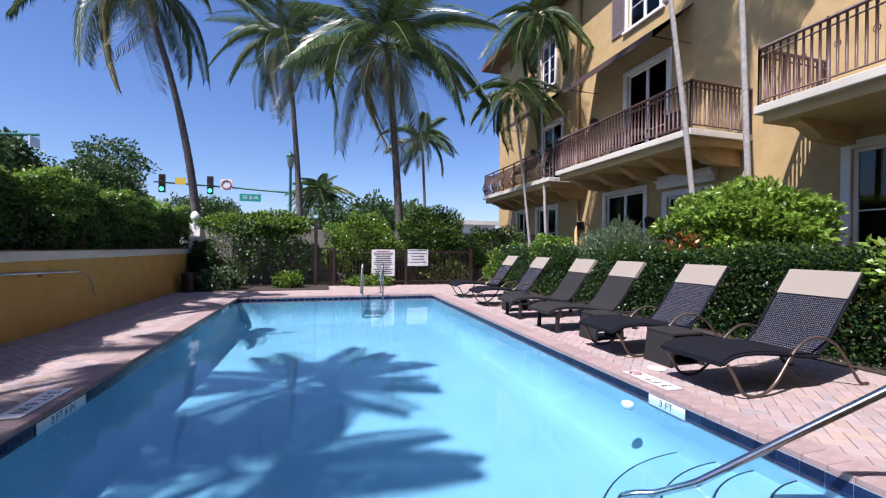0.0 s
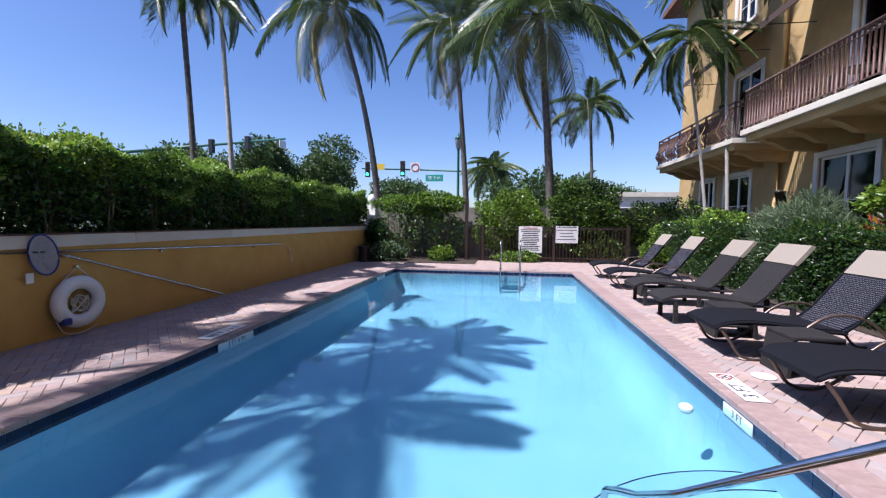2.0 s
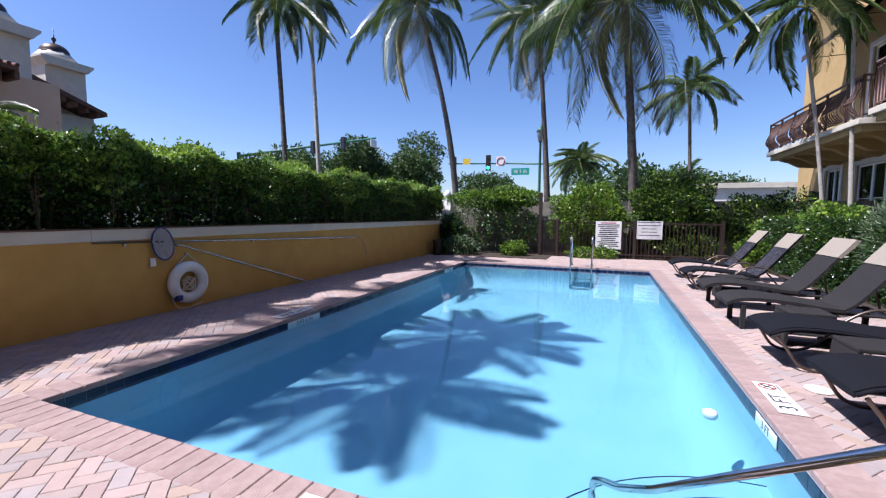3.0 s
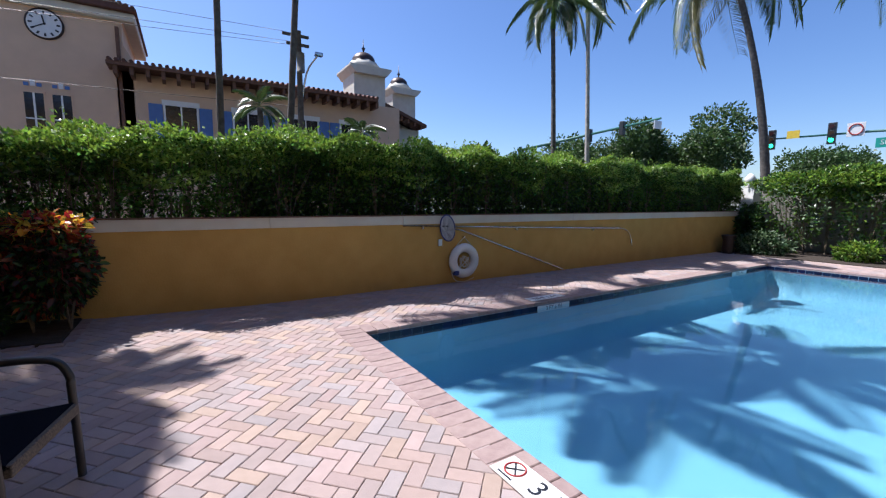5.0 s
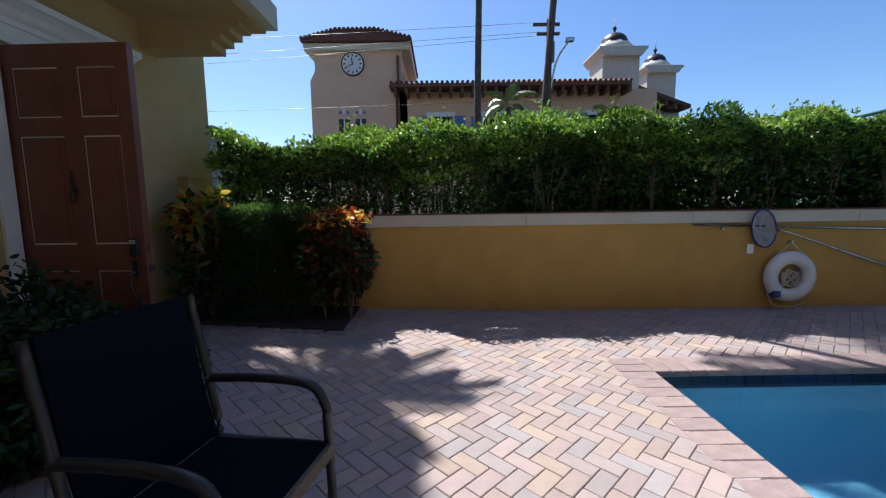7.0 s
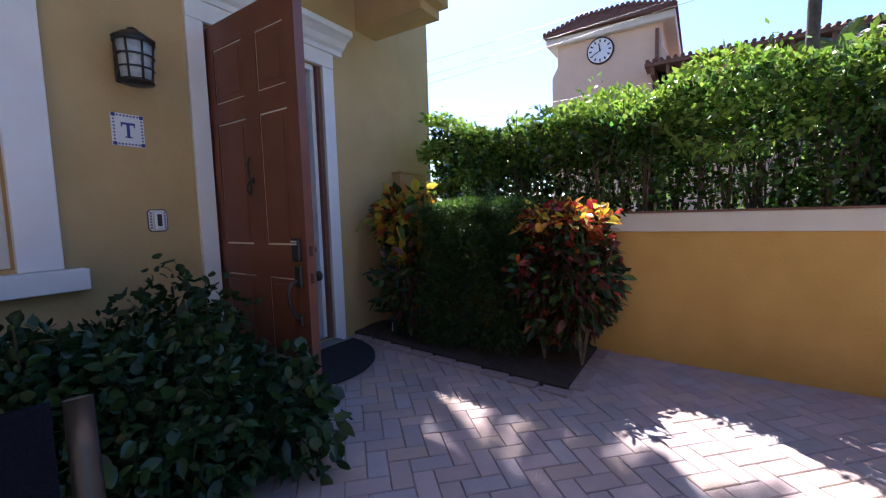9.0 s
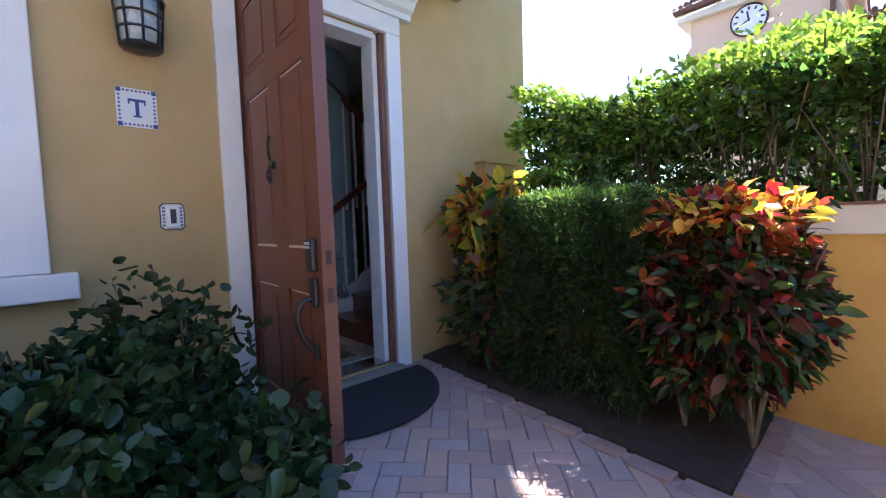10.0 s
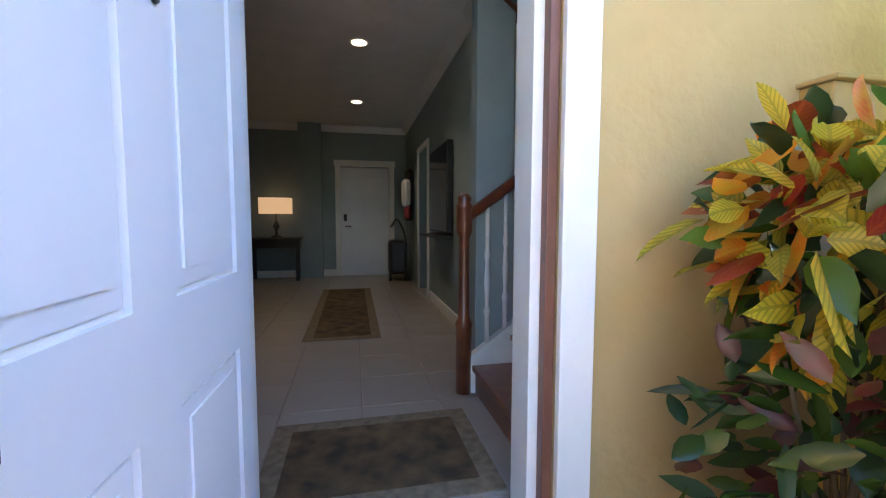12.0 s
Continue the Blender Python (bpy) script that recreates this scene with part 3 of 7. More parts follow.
part("stop", boxes((DX1 - 0.04, HY - 0.048, DZ0, DX1 - 0.004, HY - 0.004, DZ1 - 0.003), bevel=0.003), DOORBROWN, frame_ob)
part("head_jamb", boxes((DX0 + 0.075, HY - 0.2, DZ1 - 0.05, DX1 - 0.05, HY - 0.02, DZ1 - 0.003), bevel=0.003), WHITE, frame_ob)
part("threshold", boxes((DX0, HY - 0.2, 0.12, DX1, HY - 0.02, 0.205), bevel=0.006), CHROME, frame_ob, "worn aluminium threshold")
tagged(part("door_step", boxes((DX0 - 0.02, HY - 0.018, 0.0, DX1 + 0.02, HY + 0.10, 0.185), bevel=0.012), CONCRETE), "worn tan concrete door step", "step", kind="structure")


def panel_face(bm, w, h, y, out, rows, cols, bevel=0.022, depth=0.012):
    """A moulded door face: stiles and rails stand proud, raised fields sit in each opening."""
    s = 1 if out > 0 else -1
    xs, zs = cols, rows
    us = sorted({0, w, *[c for ab in xs for c in ab]})
    ws = sorted({0, h, *[c for ab in zs for c in ab]})
    for u0, u1 in zip(us, us[1:]):
        for w0, w1 in zip(ws, ws[1:]):
            inside = any(a <= (u0 + u1) / 2 <= b for a, b in xs) and any(a <= (w0 + w1) / 2 <= b for a, b in zs)
            if not inside:
                box(bm, u0, y, w0, u1, y + s * depth, w1)
    for a, b in xs:
        for c, d in zs:
            for m_, e in ((0.012, 0.45), (0.045, 0.85)):
                prism(bm, [(a + m_, c + m_), (b - m_, c + m_), (b - m_, d - m_), (a + m_, d - m_)], "y", y, y + s * depth * e)


LEAF_W, LEAF_H = 0.975, 2.40
cols = [(0.105, 0.45), (0.59, 0.875)]
rows = [(0.16, 0.74), (0.94, 1.75), (1.88, 2.24)]


def entrance_leaf():
    """The six-panel leaf, hinged at its local origin, white inside and brown outside."""
    leaf = thing("entrance_door", "open six-panel entrance door, red-brown outside and white inside", "door", loc=(DX1 - 0.05, HY - 0.02, DZ0 + 0.022), rz=180 - 92)
    part("core", boxes((0, -0.018, 0, LEAF_W, 0.018, LEAF_H)), WHITE, leaf)
    bm = bmesh.new()
    panel_face(bm, LEAF_W, LEAF_H, -0.018, -1, rows, cols)
    part("outer_face", bm, DOORBROWN, leaf, "red-brown moulded outer face")
    bm = bmesh.new()
    panel_face(bm, LEAF_W, LEAF_H, 0.018, 1, rows, cols)
    part("inner_face", bm, DOORWHITE, leaf, "white moulded inner face")
    part("edge", boxes((LEAF_W, -0.03, 0, LEAF_W + 0.004, 0.03, LEAF_H)), DOORBROWN, leaf, "red-brown leaf edge")
    for z in (0.745, 0.905):
        part("strike", boxes((LEAF_W + 0.004, -0.012, z - 0.03, LEAF_W + 0.007, 0.012, z + 0.03)), DARKMETAL, leaf, "dark steel latch plate")
    lx = LEAF_W - 0.07
    lock = part("deadbolt", boxes((lx - 0.035, -0.06, 0.845, lx + 0.035, -0.03, 0.985), bevel=0.01), BLACK, leaf, "black keypad deadbolt")
    for i in range(2):
        for j in range(4):
            part("key", boxes((lx - 0.024 + j * 0.013, -0.064, 0.945 + i * 0.016, lx - 0.014 + j * 0.013, -0.0595, 0.955 + i * 0.016)), SIGNWHITE, lock)
    bm = bmesh.new()
    box(bm, lx - 0.032, -0.052, 0.69, lx + 0.032, -0.03, 0.82, 0.012)
    tube(bm, arc([(lx, -0.05, 0.73), (lx, -0.10, 0.71), (lx, -0.115, 0.63), (lx, -0.09, 0.55), (lx, -0.05, 0.50)]), 0.011, 8)
    box(bm, lx - 0.018, -0.052, 0.46, lx + 0.018, -0.03, 0.53, 0.008)
    part("handleset", bm, BLACK, leaf, "black curved pull handle")
    bm = bmesh.new()
    box(bm, lx - 0.034, 0.03, 0.83, lx + 0.034, 0.062, 0.99, 0.014)
    box(bm, lx - 0.008, 0.062, 0.89, lx + 0.008, 0.095, 0.92, 0.004)
    part("thumb_turn", bm, BLACK, leaf, "black inner deadbolt with a thumb turn")
    bm = bmesh.new()
    tube(bm, [(lx, 0.03, 0.74), (lx, 0.038, 0.74)], 0.033, 16)
    tube(bm, [(lx, 0.035, 0.74), (lx, 0.085, 0.74)], 0.011, 8)
    for r, y in ((0.018, 0.07), (0.030, 0.082), (0.031, 0.098)):
        tube(bm, [(lx, y, 0.74), (lx, y + 0.014, 0.74)], r, 14)
    part("knob", bm, BLACK, leaf, "black round door knob")
    bm = bmesh.new()
    tube(bm, [(0.487, -0.03, 1.35), (0.487, -0.05, 1.35)], 0.022, 10)
    tube(bm, arc([(0.487, -0.05, 1.49), (0.487, -0.06, 1.43), (0.487, -0.052, 1.37)]), 0.008, 6)
    tube(bm, arc([(0.487, -0.055, 1.34), (0.462, -0.06, 1.30), (0.487, -0.055, 1.26), (0.512, -0.06, 1.30), (0.487, -0.055, 1.34)]), 0.007, 6)
    part("knocker", bm, BLACK, leaf, "black iron door knocker")
    bm = bmesh.new()
    tube(bm, [(0.487, 0.028, 1.44), (0.487, 0.036, 1.44)], 0.012, 10)
    part("peephole", bm, BLACK, leaf)
    for z in (0.25, 1.1, 1.95, 2.25):
        part("hinge", boxes((-0.008, -0.03, z - 0.05, 0.004, -0.0, z + 0.05)), CHROME, leaf, "steel butt hinge")
    return leaf


entrance_leaf()

# house window with blinds
win = thing("window_1", "white house window with closed slatted blinds", "window", kind="structure")
part("casing", boxes((NX0 - 0.18, HY, NZ0 - 0.02, NX0, HY + 0.04, NZ1 + 0.15), (NX0, HY, NZ1, NX1, HY + 0.04, NZ1 + 0.15), (NX1, HY, NZ0 - 0.02, NX1 + 0.18, HY + 0.04, NZ1 + 0.15), bevel=0.006), WHITE, win)
part("window_sill", boxes((NX0 - 0.27, HY, NZ0 - 0.14, NX1 + 0.27, HY + 0.09, NZ0 - 0.022), bevel=0.008), WHITE, win)
part("window_frame", boxes((NX0, HY - 0.16, NZ0, NX0 + 0.06, HY - 0.06, NZ1), (NX1 - 0.06, HY - 0.16, NZ0, NX1, HY - 0.06, NZ1), (NX0 + 0.06, HY - 0.16, NZ0, NX1 - 0.06, HY - 0.06, NZ0 + 0.07), (NX0 + 0.06, HY - 0.16, NZ1 - 0.06, NX1 - 0.06, HY - 0.06, NZ1), (NX0 + 0.06, HY - 0.14, 1.85, NX1 - 0.06, HY - 0.07, 1.91), bevel=0.004), WHITE, win)
part("pane", boxes((NX0 + 0.06, HY - 0.112, NZ0 + 0.07, NX1 - 0.06, HY - 0.106, NZ1 - 0.06)), PANE, win)
bm = bmesh.new()
z = NZ0 + 0.09
while z < NZ1 - 0.08:
    prism(bm, [(HY - 0.20, z), (HY - 0.155, z + 0.028), (HY - 0.153, z + 0.025), (HY - 0.198, z - 0.003)], "x", NX0 + 0.065, NX1 - 0.065)
    z += 0.042
part("blind_slats", bm, WHITE, win)
# dark sheet in place of a room: its shade is in the colour
tagged(part("wall_window_back", boxes((NX0 - 0.3, HY - 0.6, 0.8, NX1 + 0.3, HY - 0.58, 3.0)), UNLIT_ROOM), "dark panel standing in for the unlit room behind the blinds", "wall", kind="structure")

# wall lantern
lantern = thing("wall_lantern", "black metal wall lantern with seeded glass panes", "lamp", loc=(-2.03, HY, 2.10))
part("back_plate", boxes((-0.06, 0.0, 0.03, 0.06, 0.02, 0.30), bevel=0.008), BLACK, lantern)
bm = bmesh.new()
lathe(bm, [(0.105, 0.235), (0.112, 0.25), (0.10, 0.262), (0.055, 0.295), (0.03, 0.30), (0.028, 0.315), (0.01, 0.325)], 8, (0, 0.125, 0))
part("roof", bm, BLACK, lantern)
for k in range(8):
    a = k * math.pi / 4
    bm = bmesh.new()
    tube(bm, [(0.082 * math.cos(a), 0.125 + 0.082 * math.sin(a), 0.02), (0.10 * math.cos(a), 0.125 + 0.10 * math.sin(a), 0.24)], 0.006, 5)
    part("cage_bar", bm, BLACK, lantern)
for z, r in ((0.02, 0.083), (0.09, 0.089), (0.16, 0.094), (0.235, 0.10)):
    bm = bmesh.new()
    tube(bm, [(r * math.cos(k * math.pi / 8), 0.125 + r * math.sin(k * math.pi / 8), z) for k in range(17)], 0.006, 5)
    part("cage_ring", bm, BLACK, lantern)
bm = bmesh.new()
lathe(bm, [(0.076, 0.03), (0.092, 0.235)], 12, (0, 0.125, 0))
part("glass", bm, material("seeded_glass", (0.35, 0.40, 0.42), (0.5, 0.55, 0.56), 40, 0.2, bump=0.4), lantern, "pale seeded glass")
bm = bmesh.new()
lathe(bm, [(0.03, 0.0), (0.085, 0.012), (0.085, 0.03)], 8, (0, 0.125, 0))
part("base", bm, BLACK, lantern)


def lettering(body, size, mat, parent, m, name="letter"):
    """Words in the built-in font, each letter a mesh of its own."""
    cu = bpy.data.curves.new(name, "FONT")
    cu.body, cu.size, cu.align_x, cu.align_y, cu.extrude = body, size, "CENTER", "CENTER", 0.0008
    tmp = bpy.data.objects.new(name, cu)
    scene.collection.objects.link(tmp)
    me = bpy.data.meshes.new_from_object(tmp.evaluated_get(bpy.context.evaluated_depsgraph_get()))
    bpy.data.objects.remove(tmp)
    bm = bmesh.new()
    bm.from_mesh(me)
    bmesh.ops.remove_doubles(bm, verts=bm.verts, dist=1e-5)
    left = set(bm.verts)
    while left:
        glyph, edge_ = set(), [left.pop()]
        while edge_:
            v = edge_.pop()
            glyph.add(v)
            for e in v.link_edges:
                w = e.other_vert(v)
                if w in left:
                    left.discard(w)
                    edge_.append(w)
        index = {v: k for k, v in enumerate(sorted(glyph, key=lambda v: v.index))}
        out = bpy.data.meshes.new(name)
        out.from_pydata([tuple(v.co) for v in index], [], [[index[v] for v in f.verts] for f in bm.faces if f.verts[0] in glyph])
        out.materials.append(mat)
        ob = new(name, out)
        ob.matrix_basis = m
        ob.parent = parent
    bm.free()


MAUVEGLAZE = material("mauve_glaze", (0.22, 0.14, 0.24), (0.10, 0.10, 0.28), 90, 0.3)
# letter tile
tile = thing("letter_tile", "glazed white tile with a blue letter and patterned border", "sign", loc=(-2.01, HY, 1.862))
part("tile_body", boxes((-0.083, 0, -0.094, 0.083, 0.008, 0.094), bevel=0.002), SIGNWHITE, tile)
bm = bmesh.new()
for k in range(9):
    for s in (-1, 1):
        a = -0.068 + k * 0.017
        for cx, cz in ((a, s * 0.082), (s * 0.071, a * 1.12)):
            tube(bm, [(cx, 0.008, cz), (cx, 0.0095, cz)], 0.0065, 6)
part("border_pattern", bm, MAUVEGLAZE, tile)
for s in (-1, 1):
    for q in (-1, 1):
        part("corner_pattern", boxes((s * 0.071 - 0.010, 0.008, q * 0.082 - 0.010, s * 0.071 + 0.010, 0.0098, q * 0.082 + 0.010)), INKBLUE, tile)
part("letter", boxes((-0.034, 0.008, 0.030, 0.034, 0.0095, 0.043), (-0.008, 0.008, -0.043, 0.008, 0.0095, 0.030), (-0.018, 0.008, -0.045, 0.018, 0.0095, -0.038), (-0.036, 0.008, 0.016, -0.029, 0.0095, 0.043), (0.029, 0.008, 0.016, 0.036, 0.0095, 0.043)), INKBLUE, tile, "blue letter T")
# doorbell
bell = thing("doorbell", "white doorbell with a black window in a patterned ceramic plate", "doorbell", loc=(-2.125, HY, 1.325))


def octagon(w, h, c, y0, y1):
    bm = bmesh.new()
    return prism(bm, [(-w, -h + c), (-w + c, -h), (w - c, -h), (w, -h + c), (w, h - c), (w - c, h), (-w + c, h), (-w, h - c)], "y", y0, y1)


part("rim", octagon(0.056, 0.070, 0.016, 0, 0.007), material("dark_glazed_rim", (0.06, 0.045, 0.05), None, 30, 0.3), bell, "dark glazed rim")
part("plate", octagon(0.050, 0.064, 0.014, 0.007, 0.010), SIGNWHITE, bell)
for sgn in (-1, 1):
    for k in range(6):
        z = -0.045 + k * 0.018
        part("pattern", boxes((sgn * 0.039 - 0.006, 0.010, z - 0.006, sgn * 0.039 + 0.006, 0.0115, z + 0.006), bevel=0.001), MAUVEGLAZE, bell)
part("unit", boxes((-0.027, 0.010, -0.057, 0.027, 0.032, 0.057), bevel=0.004), WHITE, bell)
part("button", boxes((-0.013, 0.032, -0.036, 0.013, 0.035, 0.038), bevel=0.001), BLACK, bell, "black glossy camera window")
# utility box
ub = thing("utility_box", "yellow painted utility box on the house wall", "box", loc=(-4.68, HY, 1.55))
part("body", boxes((-0.22, 0, 0, 0.20, 0.12, 0.22), bevel=0.01), HOUSE, ub)
part("lid", boxes((-0.235, 0, 0.22, 0.215, 0.14, 0.24), bevel=0.005), HOUSE, ub)
# door mat: half round
bm = bmesh.new()
zt = deck_z(-3.4) + 0.006
prism(bm, [(0.62 * math.cos(k * math.pi / 24), HY + 0.12 + 0.62 * math.sin(k * math.pi / 24)) for k in range(25)], "z", 0, 0.014)
mat_ob = part("door_mat", bm, MAT, None, loc=(-3.02, 0, zt + 0.025), rot=(-1.9, 0, 0))
mat_ob.matrix_basis = pose(-3.02, 0, 0) @ Matrix.Translation((0, HY + 0.12, deck_z(HY + 0.12) + 0.009)) @ pose(0, 0, 0, -2.3) @ Matrix.Translation((0, -HY - 0.12, 0))
tagged(mat_ob, "black half-round rubber door mat", "doormat")

# ---- hall inside ----
FL, CE = 0.20, 3.02
HALLWALL = material("grey_teal_wall_paint", (0.24, 0.30, 0.31), (0.22, 0.28, 0.29), 3, 0.7)
FLOORTILE = material("beige_floor_tile", (0.36, 0.325, 0.29), (0.32, 0.29, 0.26), 3, 0.3, stain=0.1)
WOOD = material("cherry_stained_wood", (0.20, 0.06, 0.025), (0.15, 0.04, 0.018), 14, 0.3, coat=0.3)
RUG = material("worn_patterned_rug", (0.17, 0.105, 0.05), (0.05, 0.034, 0.02), 8, 0.95, bump=0.5, bump_scale=200, stain=0.3)
RUG2 = material("rug_border", (0.24, 0.19, 0.13), (0.16, 0.12, 0.08), 25, 0.95, bump=0.5, bump_scale=200)
floor_hall = tagged(part("floor_hall", boxes((-4.73, -12.0, -0.1, 9.4, HY - 0.2, FL - 0.008)), SAND), "beige ceramic tile hall floor with sandy grout", "floor", kind="structure")
ft = 0.45
tile_one = part("floor_tile", boxes((0.002, 0.002, -0.02, ft - 0.002, ft - 0.002, 0), bevel=0.003), FLOORTILE, floor_hall, loc=(-4.7, HY - 0.22 - ft, FL))
for i in range(12):
    for j in range(15):
        if i or j:
            o = new("floor_tile", tile_one.data)
            o.parent = floor_hall
            o.matrix_basis = pose(-4.7 + i * ft, HY - 0.22 - (j + 1) * ft, FL)
bm = bmesh.new()
cans = [(-2.94, -5.78), (-2.94, -6.83), (-2.93, -8.93)]
box(bm, -4.73, -12.0, CE, 1.2, HY - 0.2, CE + 0.15)
tagged(part("ceiling_hall", bm, WHITE), "white hall ceiling", "ceiling", kind="structure")
wall("wall_hall_far", "y", -10.87, 0.2, -4.73, 1.2, FL, CE, [(-3.54, -2.63, FL, 2.28)], HALLWALL, "grey-teal end wall of the hall")
wall("wall_hall_side", "x", -4.02, 0.15, -10.67, -5.2, FL, CE, [(-8.95, -8.2, FL, 2.3)], HALLWALL, "grey-teal side wall of the hall")
tagged(part("wall_room_side", boxes((1.2, -12.0, FL, 1.35, HY - 0.2, CE)), HALLWALL), "grey-teal wall closing the room", "wall", kind="structure")
# closet shade painted as a dark wall colour
tagged(part("wall_closet", boxes((-4.72, -9.4, FL, -4.6, -7.9, CE)), UNLIT_ROOM), "closet wall coloured dark for the unlit closet", "wall", kind="structure")
tagged(part("wall_nook", boxes((-2.3, -10.67, FL, -1.9, -10.45, CE)), HALLWALL), "narrow wall return beside the inner door", "wall", kind="structure")
tagged(part("baseboard", boxes((-3.87, -8.0, FL, -3.852, -5.2, FL + 0.13), (-2.6, -10.67, FL, 1.2, -10.652, FL + 0.13), bevel=0.003), WHITE), "white painted baseboard", "baseboard", kind="structure")
bm = bmesh.new()
prism(bm, [(-10.67, CE), (-10.57, CE), (-10.6, CE - 0.03), (-10.65, CE - 0.1), (-10.67, CE - 0.11)], "x", -3.87, 1.2)
prism(bm, [(-3.87, CE), (-3.77, CE), (-3.80, CE - 0.03), (-3.85, CE - 0.1), (-3.87, CE - 0.11)], "y", -10.57, -5.2)
tagged(part("trim_crown_moulding", bm, WHITE), "white crown moulding", "trim", kind="structure")
LAMPON = glow("warm_bulb", (1.0, 0.82, 0.6), 0.5)
for x, y in cans:
    can = thing("downlight", "lit recessed ceiling downlight", "lamp", "hall downlights", loc=(x, y, CE))
    bm = bmesh.new()
    lathe(bm, [(0.10, -0.006), (0.10, 0.0), (0.075, 0.0)], 20)
    part("trim_ring", bm, WHITE, can)
    bm = bmesh.new()
    lathe(bm, [(0.072, -0.008), (0.07, -0.004)], 20)
    part("bulb", bm, LAMPON, can)
    ld = bpy.data.lights.new("downlight_beam", "SPOT")
    ld.energy, ld.spot_size, ld.spot_blend, ld.color, ld.shadow_soft_size = 0.95, radians(110), 0.6, (1.0, 0.82, 0.6), 0.06
    lo = new("downlight_beam", ld)
    lo.matrix_world = pose(x, y, CE - 0.03)
idoor = thing("inner_door", "closed white six-panel door with a dark lever", "door", loc=(-2.63, -10.72, FL), rz=180, kind="")
part("core", boxes((0.01, 0, 0.01, 0.90, 0.03, 2.07)), DOORWHITE, idoor)
bm = bmesh.new()
panel_face(bm, 0.91, 2.07, 0.0, -1, [(0.2, 0.75), (0.95, 1.5), (1.62, 1.9)], [(0.12, 0.40), (0.51, 0.79)], 0.022, 0.022)
part("face", bm, DOORWHITE, idoor)
bm = bmesh.new()
box(bm, 0.05, -0.035, 1.05, 0.11, -0.012, 1.18, 0.008)
tube(bm, [(0.08, -0.01, 0.95), (0.08, -0.05, 0.95), (0.19, -0.05, 0.95)], 0.012, 6)
part("handle", bm, BLACK, idoor)
tagged(part("trim_inner_door", boxes((-2.63, -10.67, FL, -2.53, -10.645, 2.28), (-3.64, -10.67, FL, -3.54, -10.645, 2.28), (-3.66, -10.67, 2.28, -2.51, -10.64, 2.40), bevel=0.005), WHITE), "white casing round the inner door", "trim", kind="structure")
tagged(part("trim_closet_door", boxes((-3.87, -8.2, FL, -3.85, -8.1, 2.38), (-3.87, -9.05, FL, -3.85, -8.95, 2.38), (-3.87, -8.95, 2.3, -3.85, -8.2, 2.38), bevel=0.004), WHITE), "white casing round the closet opening", "trim", kind="structure")

# stair: rises away from the hall along the front wall
stair = thing("staircase", "cherry wood stair with white balusters and stringer", "stairs", kind="structure")
for k in range(6):
    x = -3.60 - k * 0.25
    part("tread", boxes((x - 0.27, -5.0, FL + (k + 1) * 0.18 - 0.035, x + 0.025, HY - 0.21, FL + (k + 1) * 0.18), bevel=0.006) if x - 0.27 > -4.73 else boxes((-4.72, -5.0, FL + (k + 1) * 0.18 - 0.035, x + 0.025, HY - 0.21, FL + (k + 1) * 0.18)), WOOD, stair) if x > -4.7 else None
    if x > -4.7:
        part("riser", boxes((x - 0.02, -5.0, FL + k * 0.18, x, HY - 0.21, FL + (k + 1) * 0.18 - 0.035)), WOOD, stair)
bm = bmesh.new()
prism(bm, [(-3.55, FL), (-3.55, FL + 0.22), (-4.72, FL + 1.07), (-4.72, FL)], "y", -5.06, -5.0)
part("stringer", bm, WHITE, stair)
newel = part("newel_post", lathe(bmesh.new(), [(0.05, 0.0), (0.05, 0.42), (0.055, 0.44), (0.036, 0.48), (0.03, 0.8), (0.034, 0.98), (0.045, 1.0), (0.05, 1.02), (0.05, 1.16), (0.055, 1.17), (0.035, 1.19), (0.045, 1.22), (0.02, 1.25)], 12, (-3.53, -5.03, FL)), WOOD, stair, "turned cherry newel post")
bm = bmesh.new()
tube(bm, [(-3.53, -5.03, FL + 1.09), (-4.72, -5.03, FL + 1.95)], 0.035, 8)
part("handrail", bm, WOOD, stair)
for k in range(9):
    x = -3.68 - k * 0.12
    zb, zt2 = FL + 0.22 + (-3.55 - x) * 0.72, FL + 1.06 + (-3.53 - x) * 0.72
    bm = bmesh.new()
    h = zt2 - zb
    lathe(bm, [(0.016, 0), (0.016, h * 0.2), (0.022, h * 0.23), (0.012, h * 0.28), (0.019, h * 0.45), (0.012, h * 0.6), (0.02, h * 0.64), (0.014, h * 0.7), (0.014, h)], 8, (x, -5.03, zb))
    part("baluster", bm, WHITE, stair)
bm = bmesh.new()
tube(bm, [(-3.70, -5.12, FL + 2.52), (-4.72, -5.12, FL + 1.75)], 0.05, 6)
part("upper_rail", bm, WOOD, stair)
for k in range(8):
    x = -3.78 - k * 0.12
    bm = bmesh.new()
    tube(bm, [(x, -5.12, FL + 1.2 + (k * 0.02)), (x, -5.12, FL + 2.45 - k * 0.09)], 0.015, 6)
    part("upper_baluster", bm, WHITE, stair)
tagged(part("wall_stair_post", boxes((-3.87, -5.2, FL, -3.62, -5.08, CE), bevel=0.004), HALLWALL), "pale teal wall end at the stair", "wall", kind="structure")

# rugs, console, lamp, television, bags
def rug(label, x0, y0, x1, y1):
    r = thing("rug", label, "rug", loc=((x0 + x1) / 2, (y0 + y1) / 2, FL))
    w, d = (x1 - x0) / 2, (y1 - y0) / 2
    part("border", boxes((-w, -d, 0, w, d, 0.008), bevel=0.002), RUG2, r)
    part("field", boxes((-w + 0.09, -d + 0.09, 0.008, w - 0.09, d - 0.09, 0.011)), RUG, r)
